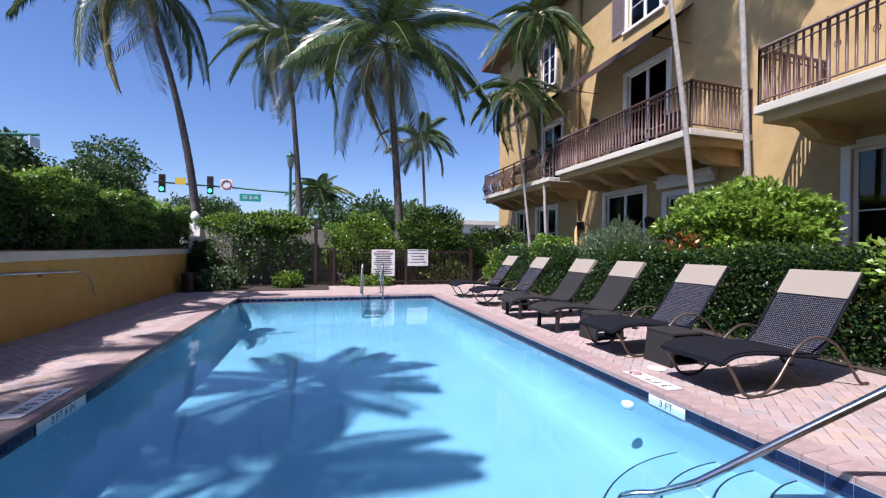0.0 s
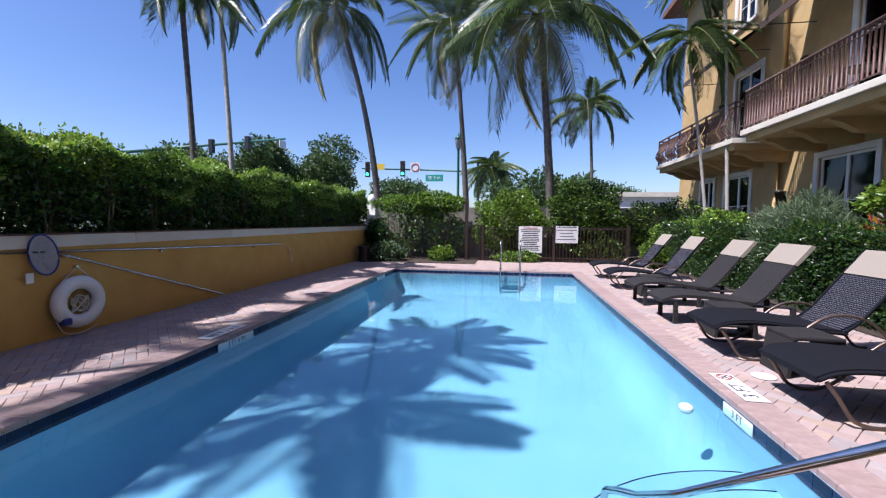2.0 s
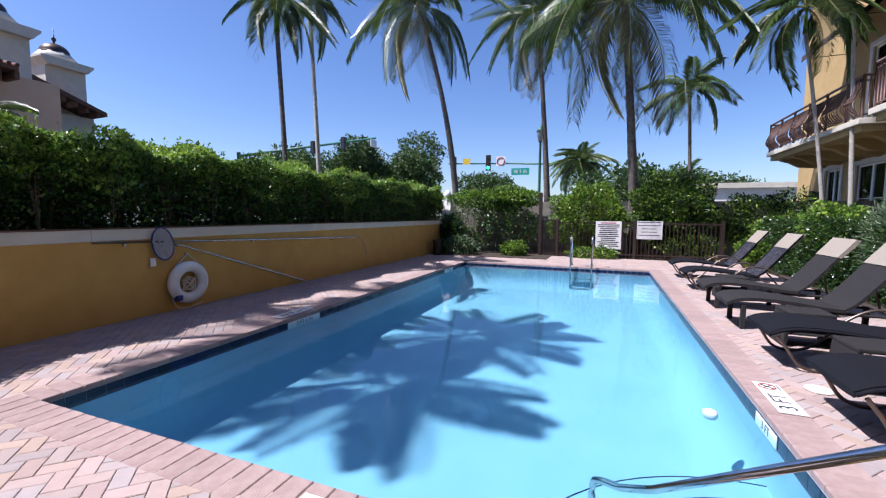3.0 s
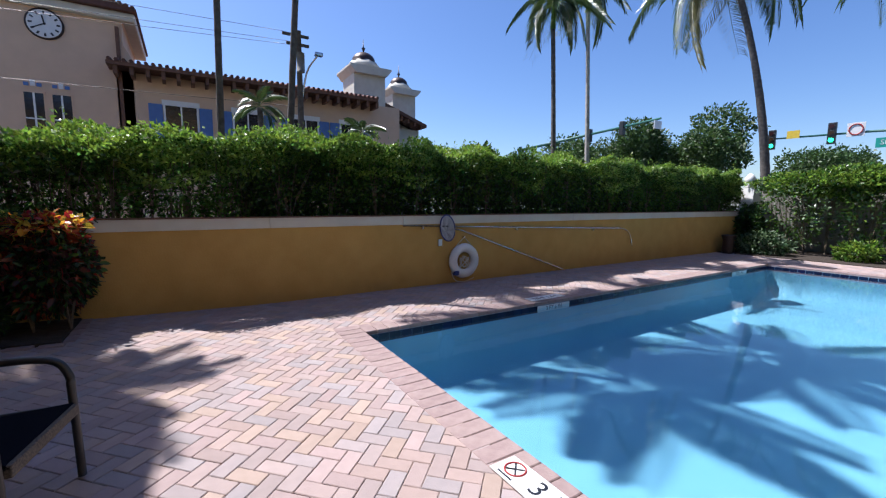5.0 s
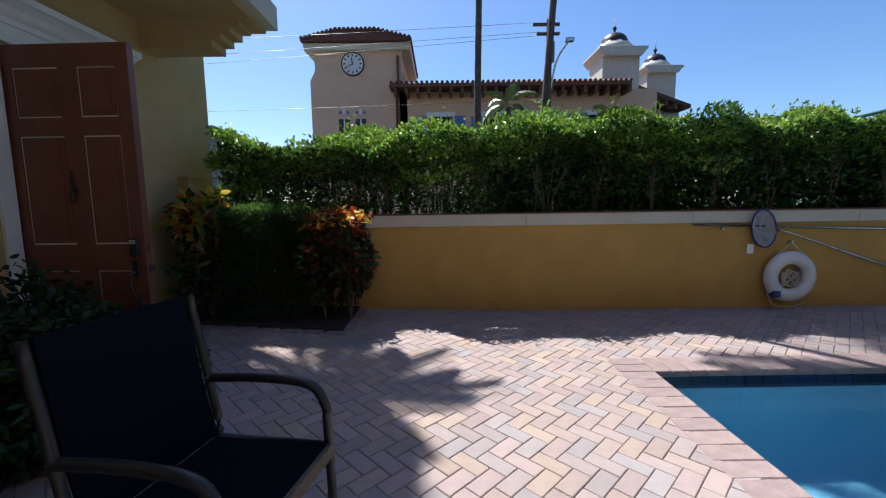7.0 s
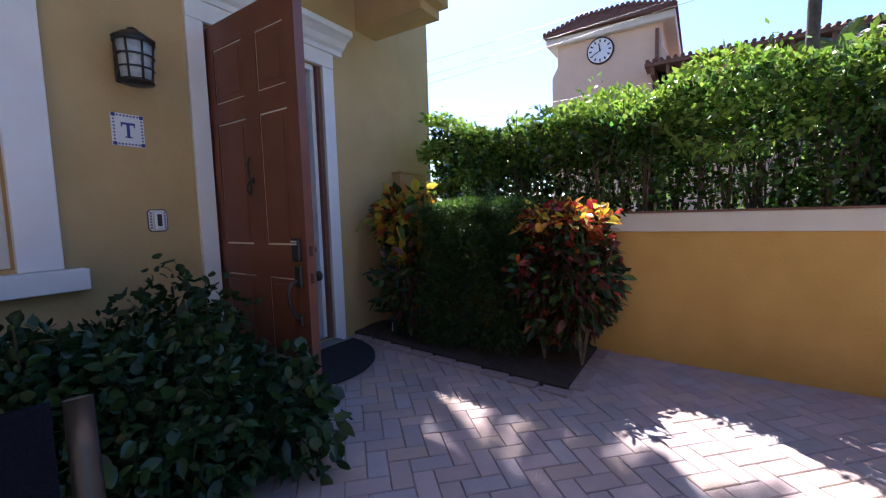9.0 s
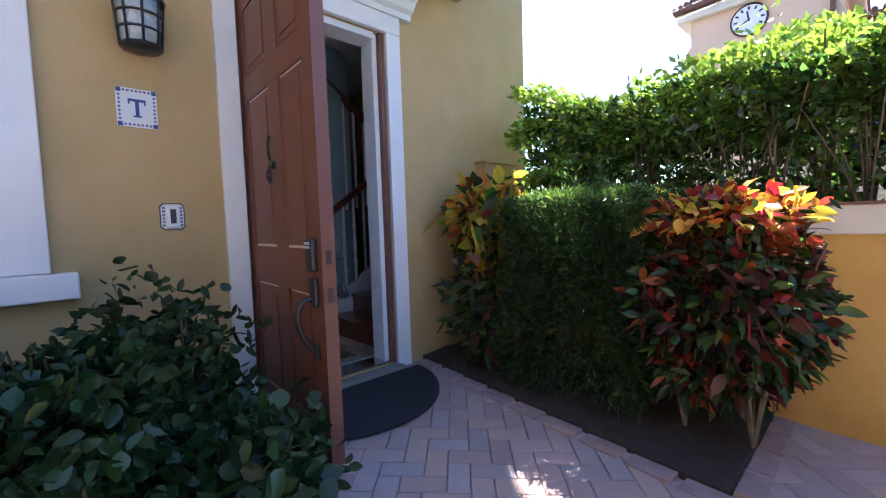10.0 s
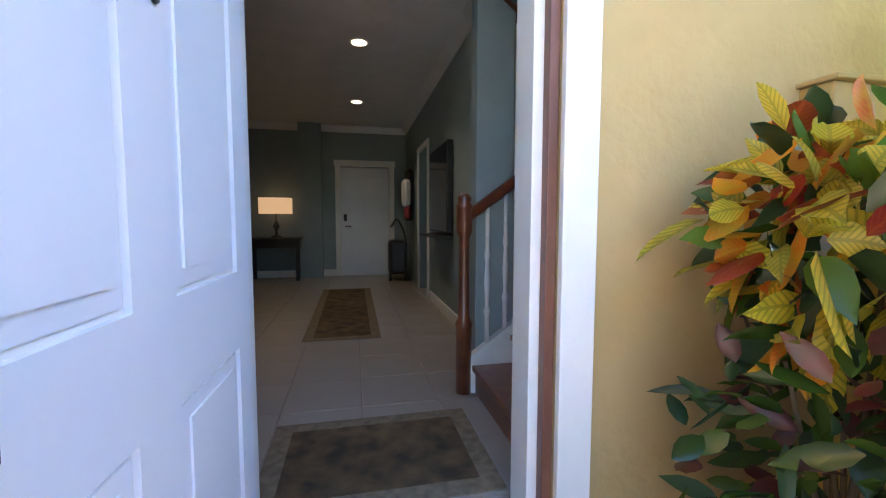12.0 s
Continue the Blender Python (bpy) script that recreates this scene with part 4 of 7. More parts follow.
rug("dark worn patterned entrance rug", -3.46, -4.80, -2.46, -4.08)
rug("brown patterned hall runner rug", -3.10, -9.1, -2.40, -6.33)
table = thing("console_table", "dark wood console table", "table", loc=(-1.5, -10.35, FL))
part("tabletop", boxes((-0.45, -0.22, 0.72, 0.45, 0.22, 0.76), bevel=0.006), BLACK, table)
part("apron", boxes((-0.42, -0.19, 0.58, 0.42, 0.19, 0.72)), BLACK, table)
for sx in (-0.39, 0.39):
    for sy in (-0.17, 0.17):
        part("leg", boxes((sx - 0.03, sy - 0.03, 0, sx + 0.03, sy + 0.03, 0.58), bevel=0.004), BLACK, table)
lamp = thing("table_lamp", "lit table lamp with a cream drum shade", "lamp", loc=(-1.52, -10.35, FL + 0.76))
bm = bmesh.new()
lathe(bm, [(0.10, 0), (0.10, 0.02), (0.03, 0.04), (0.02, 0.12), (0.06, 0.2), (0.02, 0.28), (0.012, 0.42)], 14)
part("base", bm, BLACK, lamp)
bm = bmesh.new()
box(bm, -0.26, -0.14, 0.42, 0.26, 0.14, 0.70, 0.004)
part("shade", bm, glow("lit_linen_shade", (1.0, 0.66, 0.42), 0.028), lamp, "through_leaf cream linen shade")
tv = thing("television", "black flat television on the hall wall", "television", loc=(-3.87, -7.2, 1.15))
part("body", boxes((0.01, -0.5, 0, 0.07, 0.5, 0.95), bevel=0.006), BLACK, tv)
part("screen", boxes((0.07, -0.48, 0.02, 0.073, 0.48, 0.93)), material("dark_screen", (0.006, 0.006, 0.008), None, 5, 0.08), tv)
part("shelf", boxes((0.01, -0.5, -0.06, 0.2, 0.5, -0.03), bevel=0.004), BLACK, tv)
bag = thing("folded_stroller", "folded black pushchair leaning by the door", "pushchair", loc=(-3.62, -9.9, FL))
bm = bmesh.new()
box(bm, -0.16, -0.2, 0.12, 0.16, 0.2, 0.72, 0.06)
part("seat_fabric", bm, BLACK, bag)
bm = bmesh.new()
tube(bm, arc([(-0.14, 0, 0.05), (-0.15, 0.0, 0.7), (0.0, 0.05, 1.08), (0.12, 0.1, 0.95)]), 0.018, 6)
part("handle", bm, BLACK, bag)
for sx in (-0.14, 0.14):
    bm = bmesh.new()
    tube(bm, [(sx - 0.02, 0.1, 0.10), (sx + 0.02, 0.1, 0.10)], 0.10, 12)
    part("wheel", bm, BLACK, bag)
coat = thing("hanging_coats", "dark and white clothes on wall hooks", "coats", loc=(-3.87, -9.6, 1.25))
bm = bmesh.new()
box(bm, 0.02, -0.22, 0.0, 0.16, 0.1, 0.9, 0.06)
part("dark_coat", bm, BLACK, coat)
bm = bmesh.new()
box(bm, 0.08, 0.05, 0.25, 0.22, 0.26, 0.7, 0.06)
part("white_cloth", bm, WHITE, coat)
part("red_cloth", boxes((0.08, 0.08, 0.05, 0.18, 0.22, 0.25), bevel=0.03), INKRED, coat)

# ---- hedge on the garden wall ----
hedge = thing("hedge", "clipped green hedge in the raised planter along the wall", "hedge")
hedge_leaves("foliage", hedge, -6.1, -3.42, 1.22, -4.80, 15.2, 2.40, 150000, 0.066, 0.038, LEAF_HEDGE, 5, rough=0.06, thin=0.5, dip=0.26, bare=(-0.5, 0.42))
# near-black leaves inside: the hedge's inner shade is painted in as leaf colour
hedge_leaves("dark_inner_leaves", hedge, -6.0, 0.2, 1.2, -5.05, 15.2, 2.15, 36000, 0.10, 0.06, LEAF_DARK, 7, rough=0.03, shell=0.2, thin=1.0)
# lime leaves on top: the sunlit upper hedge is put into the leaf colour
hedge_leaves("lighter_top_leaves", hedge, -5.95, -3.42, 2.02, -4.82, 15.2, 2.50, 84000, 0.066, 0.038, LEAF_LIME, 6, rough=0.15, thin=1.0, dip=0.26)
stems("branchwork", hedge, [(-4.95 - 0.2 * (k % 4), -3.35 + k * 0.2, 1.1) for k in range(92)], 1.1, 0.2, STEM, 3, 0.012, 5)
stems("bare_branchwork", hedge, [(-5.0 - 0.25 * (k % 4) + 0.1 * math.sin(k * 2.7), -3.3 + k * 0.17 + 0.09 * math.sin(k * 5.1), 1.1) for k in range(26)], 0.95, 0.4, STEM, 13, 0.008, 7)

# ---- palms ----
def frond_data(length, leaflet, n, droop, seed, dry=False, stiff=0.0, width=0.055):
    """One feather leaf: a bending stalk along +x with two ranks of narrow leaflets."""
    rng = np.random.default_rng(seed)
    t = np.linspace(0, 1, 13)
    px = length * (t - 0.22 * t ** 2 * droop)
    pz = length * (0.16 * t - droop * 0.62 * t ** 2.1)
    spine = np.stack([px, np.zeros(13), pz], 1)
    bm = bmesh.new()
    tube(bm, [tuple(p) for p in spine], 0.022, 5, True, 0.004)
    me = bpy.data.meshes.new("frond")
    bm.to_mesh(me)
    bm.free()
    v0 = np.array([c for v in me.vertices for c in v.co]).reshape(-1, 3)
    f0 = [tuple(p.vertices) for p in me.polygons]
    verts, faces, mats = list(map(tuple, v0)), list(f0), [0] * len(f0)
    for k in range(n):
        u = 0.14 + 0.86 * (k + rng.random() * 0.6) / n
        i = min(int(u * 12), 11)
        w = u * 12 - i
        c = spine[i] * (1 - w) + spine[i + 1] * w
        d = spine[i + 1] - spine[i]
        d /= np.linalg.norm(d)
        size = leaflet * (0.45 + 0.55 * math.sin(math.pi * min(1.0, 0.12 + 0.86 * u))) * (0.85 + 0.3 * rng.random())
        for s in (-1, 1):
            side = np.array([0.0, s, 0.0])
            fall = (0.38 + 0.6 * rng.random()) * (1 - stiff) + 0.25 * u
            a = d * 0.55 + side * 0.9 + np.array([0, 0, 0.15 - fall * 0.4])
            a /= np.linalg.norm(a)
            b = d * 0.5 + side * 0.55 + np.array([0, 0, -fall * 1.3])
            b /= np.linalg.norm(b)
            wd = np.cross(a, np.array([0, 0, 1.0]))
            wd = wd / (np.linalg.norm(wd) + 1e-6) * 0.5 + np.array([0, 0, 0.25 * s])
            wd *= leaflet * width
            p1 = c + a * size * 0.5
            p2 = p1 + b * size * 0.5
            o = len(verts)
            verts += [tuple(c - wd * 0.4), tuple(c + wd * 0.4), tuple(p1 + wd), tuple(p1 - wd), tuple(p2)]
            faces += [(o, o + 1, o + 2, o + 3), (o + 3, o + 2, o + 4)]
            mats += [1, 1]
    out = bpy.data.meshes.new("frond")
    out.from_pydata(verts, [], faces)
    out.materials.append(RACHIS)
    out.materials.append(FROND_OLD if dry else FROND)
    out.polygons.foreach_set("material_index", mats)
    out.update()
    return out


COCO = [frond_data(3.4, 0.95, 104, 1.0, 1, width=0.026), frond_data(3.3, 0.95, 102, 1.45, 2, width=0.026), frond_data(3.2, 0.95, 100, 0.65, 3, width=0.026)]
COCO_DRY = frond_data(2.9, 0.85, 60, 1.7, 4, True, width=0.04)
SPREAD = [frond_data(3.2, 0.8, 74, 0.6, 41, stiff=0.6, width=0.048), frond_data(3.1, 0.8, 72, 0.9, 42, stiff=0.5, width=0.048), frond_data(3.0, 0.75, 70, 0.4, 43, stiff=0.7, width=0.048)]
HANGING = [frond_data(1.9, 0.74, 56, 1.7, 14), frond_data(1.8, 0.72, 54, 1.3, 15, stiff=0.1), frond_data(1.7, 0.7, 52, 2.1, 16)]
FEATHER = [frond_data(1.9, 0.66, 52, 1.0, 11, stiff=0.2), frond_data(1.8, 0.62, 50, 0.7, 12, stiff=0.3), frond_data(1.9, 0.66, 52, 1.5, 13)]


def palm(label, foot, top, r0, r1, meshes, n, scale, seed, bark, bow=0.4, dry=0, shaft=False, group=""):
    """A palm: leaning ringed trunk and a crown of separate fronds."""
    rnd = random.Random(seed)
    ob = thing("palm_tree", label, "palm", group, loc=foot)
    f, tp = Vector((0, 0, 0)), Vector(top) - Vector(foot)
    pts = []
    for k in range(25):
        t = k / 24
        p = f.lerp(tp, t)
        p += Vector((tp.x, tp.y, 0)) * (t * t - t) * bow
        pts.append(p)
    bm = bmesh.new()
    rings = []
    for k, p in enumerate(pts):
        t = k / 24
        for e, rr in ((0, 1.0), (0.5, 0.94)):
            if k == 24 and e:
                continue
            q = p if not e else p.lerp(pts[k + 1], 0.5)
            rings.append((q, (r0 + (r1 - r0) * min(1, t * 1.6)) * rr * (1.25 if k == 0 and not e else 1)))
    vs = [[bm.verts.new(q + Vector((math.cos(a * math.pi / 5), math.sin(a * math.pi / 5), 0)) * r) for a in range(10)] for q, r in rings]
    for q, w in zip(vs, vs[1:]):
        for a in range(10):
            bm.faces.new((q[a], q[(a + 1) % 10], w[(a + 1) % 10], w[a])).smooth = True
    bm.faces.new(vs[-1])
    part("trunk", bm, bark, ob)
    if shaft:
        bm = bmesh.new()
        tube(bm, [tp - Vector((0, 0, 0.1)), tp + Vector((0, 0, 0.7))], r1 * 1.25, 8, True, r1 * 0.6)
        part("crownshaft", bm, LEAF_LIME, ob, "smooth green crownshaft", smooth=True)
        tp = tp + Vector((0, 0, 0.6))
    for k in range(n):
        a = k * 137.5 + rnd.uniform(-14, 14)
        age = k / n
        tilt = 68 - 105 * age + rnd.uniform(-9, 9)
        me = COCO_DRY if (dry and k >= n - dry) else meshes[rnd.randrange(len(meshes))]
        fr = new("frond", me)
        fr.parent = ob
        sc = scale * rnd.uniform(0.85, 1.1) * (0.8 if age < 0.15 else 1)
        fr.matrix_basis = Matrix.Translation(tp + Vector((0, 0, 0.1 * (1 - age)))) @ pose(0, 0, 0, 0, 0, a) @ pose(0, 0, 0, rnd.uniform(-25, 25), -tilt, 0) @ Matrix.Scale(sc, 4)
    return ob


palm("tall slender palm with a pale trunk behind the hedge", (-7.1, 0.05, 1.1), (-7.4, 0.25, 10.5), 0.07, 0.055, SPREAD, 25, 0.76, 21, TRUNK, 0.3)
palm("tall slender palm with a dark trunk behind the hedge", (-7.7, 1.32, 1.1), (-7.85, 2.2, 12.2), 0.08, 0.06, SPREAD, 24, 0.8, 22, TRUNK, 0.2)
palm("tall palm beyond the corner of the house", (-6.5, -6.2, -0.25), (-6.95, -4.35, 8.5), 0.1, 0.07, SPREAD, 32, 0.46, 37, TRUNK, 0.5)
palm("slender palm rising behind the hedge", (-6.2, 7.95, 1.0), (-6.5, 8.0, 6.2), 0.08, 0.06, HANGING, 14, 0.74, 23, TRUNK, 0.2, shaft=True)
palm("slender palm rising behind the hedge", (-6.6, 9.8, 1.0), (-7.05, 10.0, 7.3), 0.08, 0.06, HANGING, 14, 0.74, 24, TRUNK_PALE, 0.2, shaft=True)
palm("tall coconut palm with a curved leaning trunk", (-5.45, 19.2, 0.0), (-7.7, 19.2, 11.9), 0.2, 0.13, COCO, 28, 1.38, 25, TRUNK, 0.9, dry=3)
palm("tall coconut palm with drooping fronds", (-1.65, 24.9, 0.0), (-2.6, 24.9, 13.0), 0.22, 0.14, COCO, 28, 1.38, 26, TRUNK, 0.4, dry=4)
palm("large coconut palm with drooping fronds by the fence", (2.58, 16.4, 0.0), (1.88, 16.3, 9.3), 0.2, 0.14, COCO, 32, 1.36, 27, TRUNK, 0.4, dry=5)
palm("slim palm with a pale grey trunk beside the building", (7.7, 14.9, 0.0), (6.7, 14.7, 6.9), 0.066, 0.05, HANGING, 18, 1.05, 28, TRUNK_PALE, 0.3, shaft=True)
palm("slim palm with a pale grey trunk beside the building", (7.9, 14.1, 0.0), (7.35, 14.1, 9.6), 0.066, 0.05, HANGING, 18, 1.15, 29, TRUNK_PALE, 0.2, shaft=True)
palm("slim palm with a leaning pale grey trunk", (7.6, 7.0, 0.0), (5.55, 7.05, 12.4), 0.066, 0.05, FEATHER, 13, 1.1, 30, TRUNK_PALE, 0.3, shaft=True)
palm("slim palm with an upright pale grey trunk", (7.72, 6.0, 0.0), (6.9, 6.0, 12.2), 0.066, 0.05, FEATHER, 17, 1.3, 31, TRUNK_PALE, 0.2, shaft=True)
palm("small palm with a thin trunk beyond the fence", (6.0, 26.0, 0.0), (5.6, 26.0, 8.4), 0.12, 0.09, FEATHER, 16, 1.5, 32, TRUNK, 0.2)
palm("bushy date palm across the street", (-0.8, 42.0, -0.25), (-0.8, 42.0, 6.6), 0.3, 0.24, FEATHER, 34, 1.8, 33, TRUNK, 0.1)

# ---- block of flats along the deck ----
BX = 9.4
holes = [(10.77, 12.62, 0.9, 3.33), (3.4, 5.36, 1.0, 3.41), (15.95, 17.6, 1.0, 3.27), (18.6, 19.7, 0.1, 3.3), (8.5, 9.85, 0.0, 3.0), (9.9, 11.6, 4.2, 7.3), (15.6, 17.2, 4.2, 7.0), (10.2, 11.6, 8.9, 10.9), (16.2, 17.4, 8.9, 10.9), (4.2, 5.6, 8.9, 10.9)]
wall("wall_flats", "x", BX, 0.25, -3.83, 22.2, -0.3, 12.0, holes, HOUSE, "sunlit yellow stucco wall of the flats")
tagged(part("wall_flats_end", boxes((BX + 0.25, 21.95, -0.3, 20.0, 22.2, 12.0)), HOUSE), "yellow end wall of the flats", "wall", kind="structure")
# one dark sheet gives every flat window its unlit interior
tagged(part("wall_flats_inside", boxes((BX + 1.2, -3.0, -0.3, BX + 1.3, 21.9, 12.0)), UNLIT_ROOM), "dark panel standing in for the unlit rooms behind the windows", "wall", kind="structure")
tagged(part("roof_flats", boxes((BX - 0.9, -3.83, 12.0, 20.0, 23.0, 12.25)), ROOF), "brown overhanging roof of the flats", "roof", kind="structure")
tagged(part("trim_pilaster", boxes((BX - 0.12, 14.3, -0.3, BX, 15.0, 12.0), bevel=0.01), HOUSE), "yellow stucco pilaster on the flats", "trim", kind="structure")


def flat_window(n, y0, y1, z0, z1, bars, label, category="window"):
    w = thing("window_%d" % n, label, category, kind="structure")
    part("casing", boxes((BX - 0.05, y0 - 0.16, z0 - 0.02, BX, y0, z1 + 0.16), (BX - 0.05, y1, z0 - 0.02, BX, y1 + 0.16, z1 + 0.16), (BX - 0.05, y0, z1, BX, y1, z1 + 0.16), bevel=0.006), WHITE, w)
    part("window_sill", boxes((BX - 0.10, y0 - 0.2, z0 - 0.12, BX, y1 + 0.2, z0 - 0.022), bevel=0.008), WHITE, w)
    spans = [(BX + 0.05, y0, z0, BX + 0.12, y0 + 0.07, z1), (BX + 0.05, y1 - 0.07, z0, BX + 0.12, y1, z1), (BX + 0.05, y0 + 0.07, z0, BX + 0.12, y1 - 0.07, z0 + 0.08), (BX + 0.05, y0 + 0.07, z1 - 0.07, BX + 0.12, y1 - 0.07, z1)]
    ym = (y0 + y1) / 2
    spans.append((BX + 0.045, ym - 0.05, z0 + 0.08, BX + 0.115, ym + 0.05, z1 - 0.07))
    part("window_frame", boxes(*spans, bevel=0.004), WHITE, w)
    for a, b in ((y0 + 0.07, ym - 0.05), (ym + 0.05, y1 - 0.07)):
        part("pane", boxes((BX + 0.08, a, z0 + 0.08, BX + 0.086, b, z1 - 0.07)), PANE, w)
        for k in range(1, bars):
            zz = z0 + 0.08 + (z1 - z0 - 0.15) * k / bars
            part("glazing_bar", boxes((BX + 0.066, a, zz - 0.012, BX + 0.079, b, zz + 0.012)), WHITE, w)
    return w


for i, (y0, y1, z0, z1) in enumerate(holes):
    lab = ("white framed ground floor window of the flats", "white french doors behind the balcony", "white framed upper window of the flats")[0 if z1 < 4 else 1 if z1 < 8 else 2]
    flat_window(i + 2, y0, y1, z0, z1, 2 if z1 < 4 else 3, lab)
MAUVE = material("mauve_shutter_paint", (0.20, 0.155, 0.165), (0.17, 0.13, 0.14), 8, 0.6, bump=0.1)
for y0, y1 in ((9.4, 10.1), (11.7, 12.4), (3.4, 4.1), (5.7, 6.4)):
    s = thing("shutter", "mauve louvred window shutter", "shutter", "upper shutters", loc=(BX, (y0 + y1) / 2, 8.9))
    part("frame", boxes((-0.05, -0.33, 0, 0, -0.26, 2.0), (-0.05, 0.26, 0, 0, 0.33, 2.0), (-0.05, -0.26, 0, 0, 0.26, 0.08), (-0.05, -0.26, 1.92, 0, 0.26, 2.0)), MAUVE, s)
    for k in range(18):
        part("louvre", boxes((-0.045, -0.26, 0.09 + k * 0.1, -0.01, 0.26, 0.16 + k * 0.1)), MAUVE, s)
bm = bmesh.new()
prism(bm, [(BX, 3.25), (BX - 0.1, 3.25), (BX - 0.12, 3.4), (BX - 0.25, 3.5), (BX - 0.25, 3.6), (BX, 3.6)], "y", 8.2, 10.15)
tagged(part("trim_door_crown", bm, WHITE), "white moulded crown over a flat's door", "trim", kind="structure")


def flat_balcony(label, x0, y0, y1, z0, corbels, bulge=0.0):
    """Slab on stepped brackets with an iron railing of separate bars."""
    b = thing("balcony", label, "balcony", kind="structure")
    part("slab", boxes((x0, y0, z0 + 0.06, BX, y1, z0 + 0.22), bevel=0.015), CREAM, b)
    part("soffit", boxes((x0 + 0.12, y0 + 0.1, z0 - 0.12, BX, y1 - 0.1, z0 + 0.06)), HOUSE, b)
    for k in range(corbels):
        y = y0 + 0.3 + (y1 - y0 - 0.9) * k / (corbels - 1)
        bm = bmesh.new()
        prism(bm, [(BX, z0 - 0.12), (x0 + 0.35, z0 - 0.12), (x0 + 0.35, z0 - 0.18), (x0 + 0.6, z0 - 0.25), (x0 + 0.95, z0 - 0.44), (BX, z0 - 0.5)], "y", y, y + 0.24)
        part("corbel", bm, HOUSE, b)
    zt = z0 + 0.22
    H = 1.1
    bm = bmesh.new()
    path = [(BX, y1 - 0.06), (x0 + 0.08, y1 - 0.06), (x0 + 0.08, y0 + 0.06), (BX, y0 + 0.06)]
    for (ax, ay), (cx, cy) in zip(path, path[1:]):
        for z, r in ((zt + H, 0.035), (zt + H - 0.14, 0.018), (zt + 0.1, 0.018)):
            tube(bm, [(ax, ay, z), (cx, cy, z)], r, 6)
    part("rail", bm, RAILMETAL, b)
    for (ax, ay), (cx, cy) in zip(path, path[1:]):
        L = math.hypot(cx - ax, cy - ay)
        n = int(L / 0.125)
        for k in range(n + 1):
            t = k / n
            x, y = ax + (cx - ax) * t, ay + (cy - ay) * t
            bm = bmesh.new()
            if k in (0, n) or k % 9 == 0:
                tube(bm, [(x, y, zt), (x, y, zt + H + 0.03)], 0.035, 6)
                part("post", bm, RAILMETAL, b)
            else:
                o = bulge if ax == cx else 0
                tube(bm, arc([(x, y, zt + 0.1), (x - o, y, zt + 0.38), (x - o * 0.2, y, zt + 0.75), (x, y, zt + H - 0.14)], 4) if o else [(x, y, zt + 0.1), (x, y, zt + H)], 0.023, 5)
                if k % 4 == 2:
                    tube(bm, [(x, y + 0.045 * math.cos(q), zt + 0.62 + 0.06 * math.sin(q)) for q in [i * math.pi / 4 for i in range(9)]], 0.009, 4, False)
                part("baluster", bm, RAILMETAL, b)
    return b


flat_balcony("yellow balcony with a brown iron railing", 7.5, 7.29, 12.97, 3.98, 5)
flat_balcony("far balcony with bulging brown iron bars", 7.6, 13.6, 20.2, 3.9, 6, 0.18)
flat_balcony("near balcony with a brown iron railing", 7.5, -1.0, 5.87, 3.98, 5)
for y0, y1, lab in ((9.0, 13.2, "dark brown sloping fabric awning over the balcony"), (14.9, 18.6, "dark brown sloping fabric awning over the far balcony")):
    aw = thing("awning", lab, "awning")
    bm = bmesh.new()
    prism(bm, [(BX, 8.35), (BX, 8.31), (8.0, 7.35), (7.98, 7.15), (8.0, 7.15), (8.02, 7.36)], "y", y0, y1)
    part("canopy", bm, material("awning_cloth", (0.05, 0.03, 0.025), (0.07, 0.045, 0.04), 20, 0.8), aw)
    for yy in (y0 + 0.1, y1 - 0.1):
        bm = bmesh.new()
        tube(bm, [(BX, yy, 7.25), (8.0, yy, 7.25)], 0.015, 5)
        part("arm", bm, BLACK, aw)
def sconce(x, y, z):
    s = thing("wall_lantern", "black wall lantern on the flats", "lamp", "flat lanterns", loc=(x, y, z))
    part("back_plate", boxes((-0.03, -0.07, 0, 0, 0.07, 0.32), bevel=0.006), BLACK, s)
    bm = bmesh.new()
    lathe(bm, [(0.09, 0.0), (0.12, 0.26), (0.14, 0.28), (0.04, 0.36)], 6, (-0.17, 0, 0))
    part("lantern_body", bm, BLACK, s)
for y, z in ((13.2, 6.0), (17.9, 5.9), (10.4, 2.1), (14.0, 2.2), (20.2, 2.2)):
    sconce(BX, y, z)
for y in (9.0, 11.2):
    bc = thing("balcony_chair", "dark metal balcony chair behind the railing", "chair", "balcony chairs", loc=(8.5, y, 4.2))
    part("seat", boxes((-0.25, -0.25, 0.42, 0.25, 0.25, 0.46), bevel=0.01), BLACK, bc)
    part("backrest", boxes((0.2, -0.25, 0.46, 0.24, 0.25, 1.0), bevel=0.01), BLACK, bc)
    for a in (-0.22, 0.22):
        for e in (-0.22, 0.22):
            part("leg", boxes((a - 0.02, e - 0.02, 0, a + 0.02, e + 0.02, 0.42)), BLACK, bc)
bt = thing("balcony_table", "small round dark balcony table", "table", loc=(8.45, 10.1, 4.2))
part("tabletop", lathe(bmesh.new(), [(0.35, 0.70), (0.36, 0.72), (0.35, 0.74)], 20), BLACK, bt)
part("pedestal", lathe(bmesh.new(), [(0.2, 0.0), (0.18, 0.03), (0.03, 0.06), (0.03, 0.70)], 12), BLACK, bt)
bm = bmesh.new()
tube(bm, [(BX - 0.18, 14.2, -0.3), (BX - 0.18, 14.2, 12.0)], 0.06, 8)
tagged(part("drain_pipe", bm, HOUSE), "yellow painted drain pipe on the flats", "pipe", kind="structure")

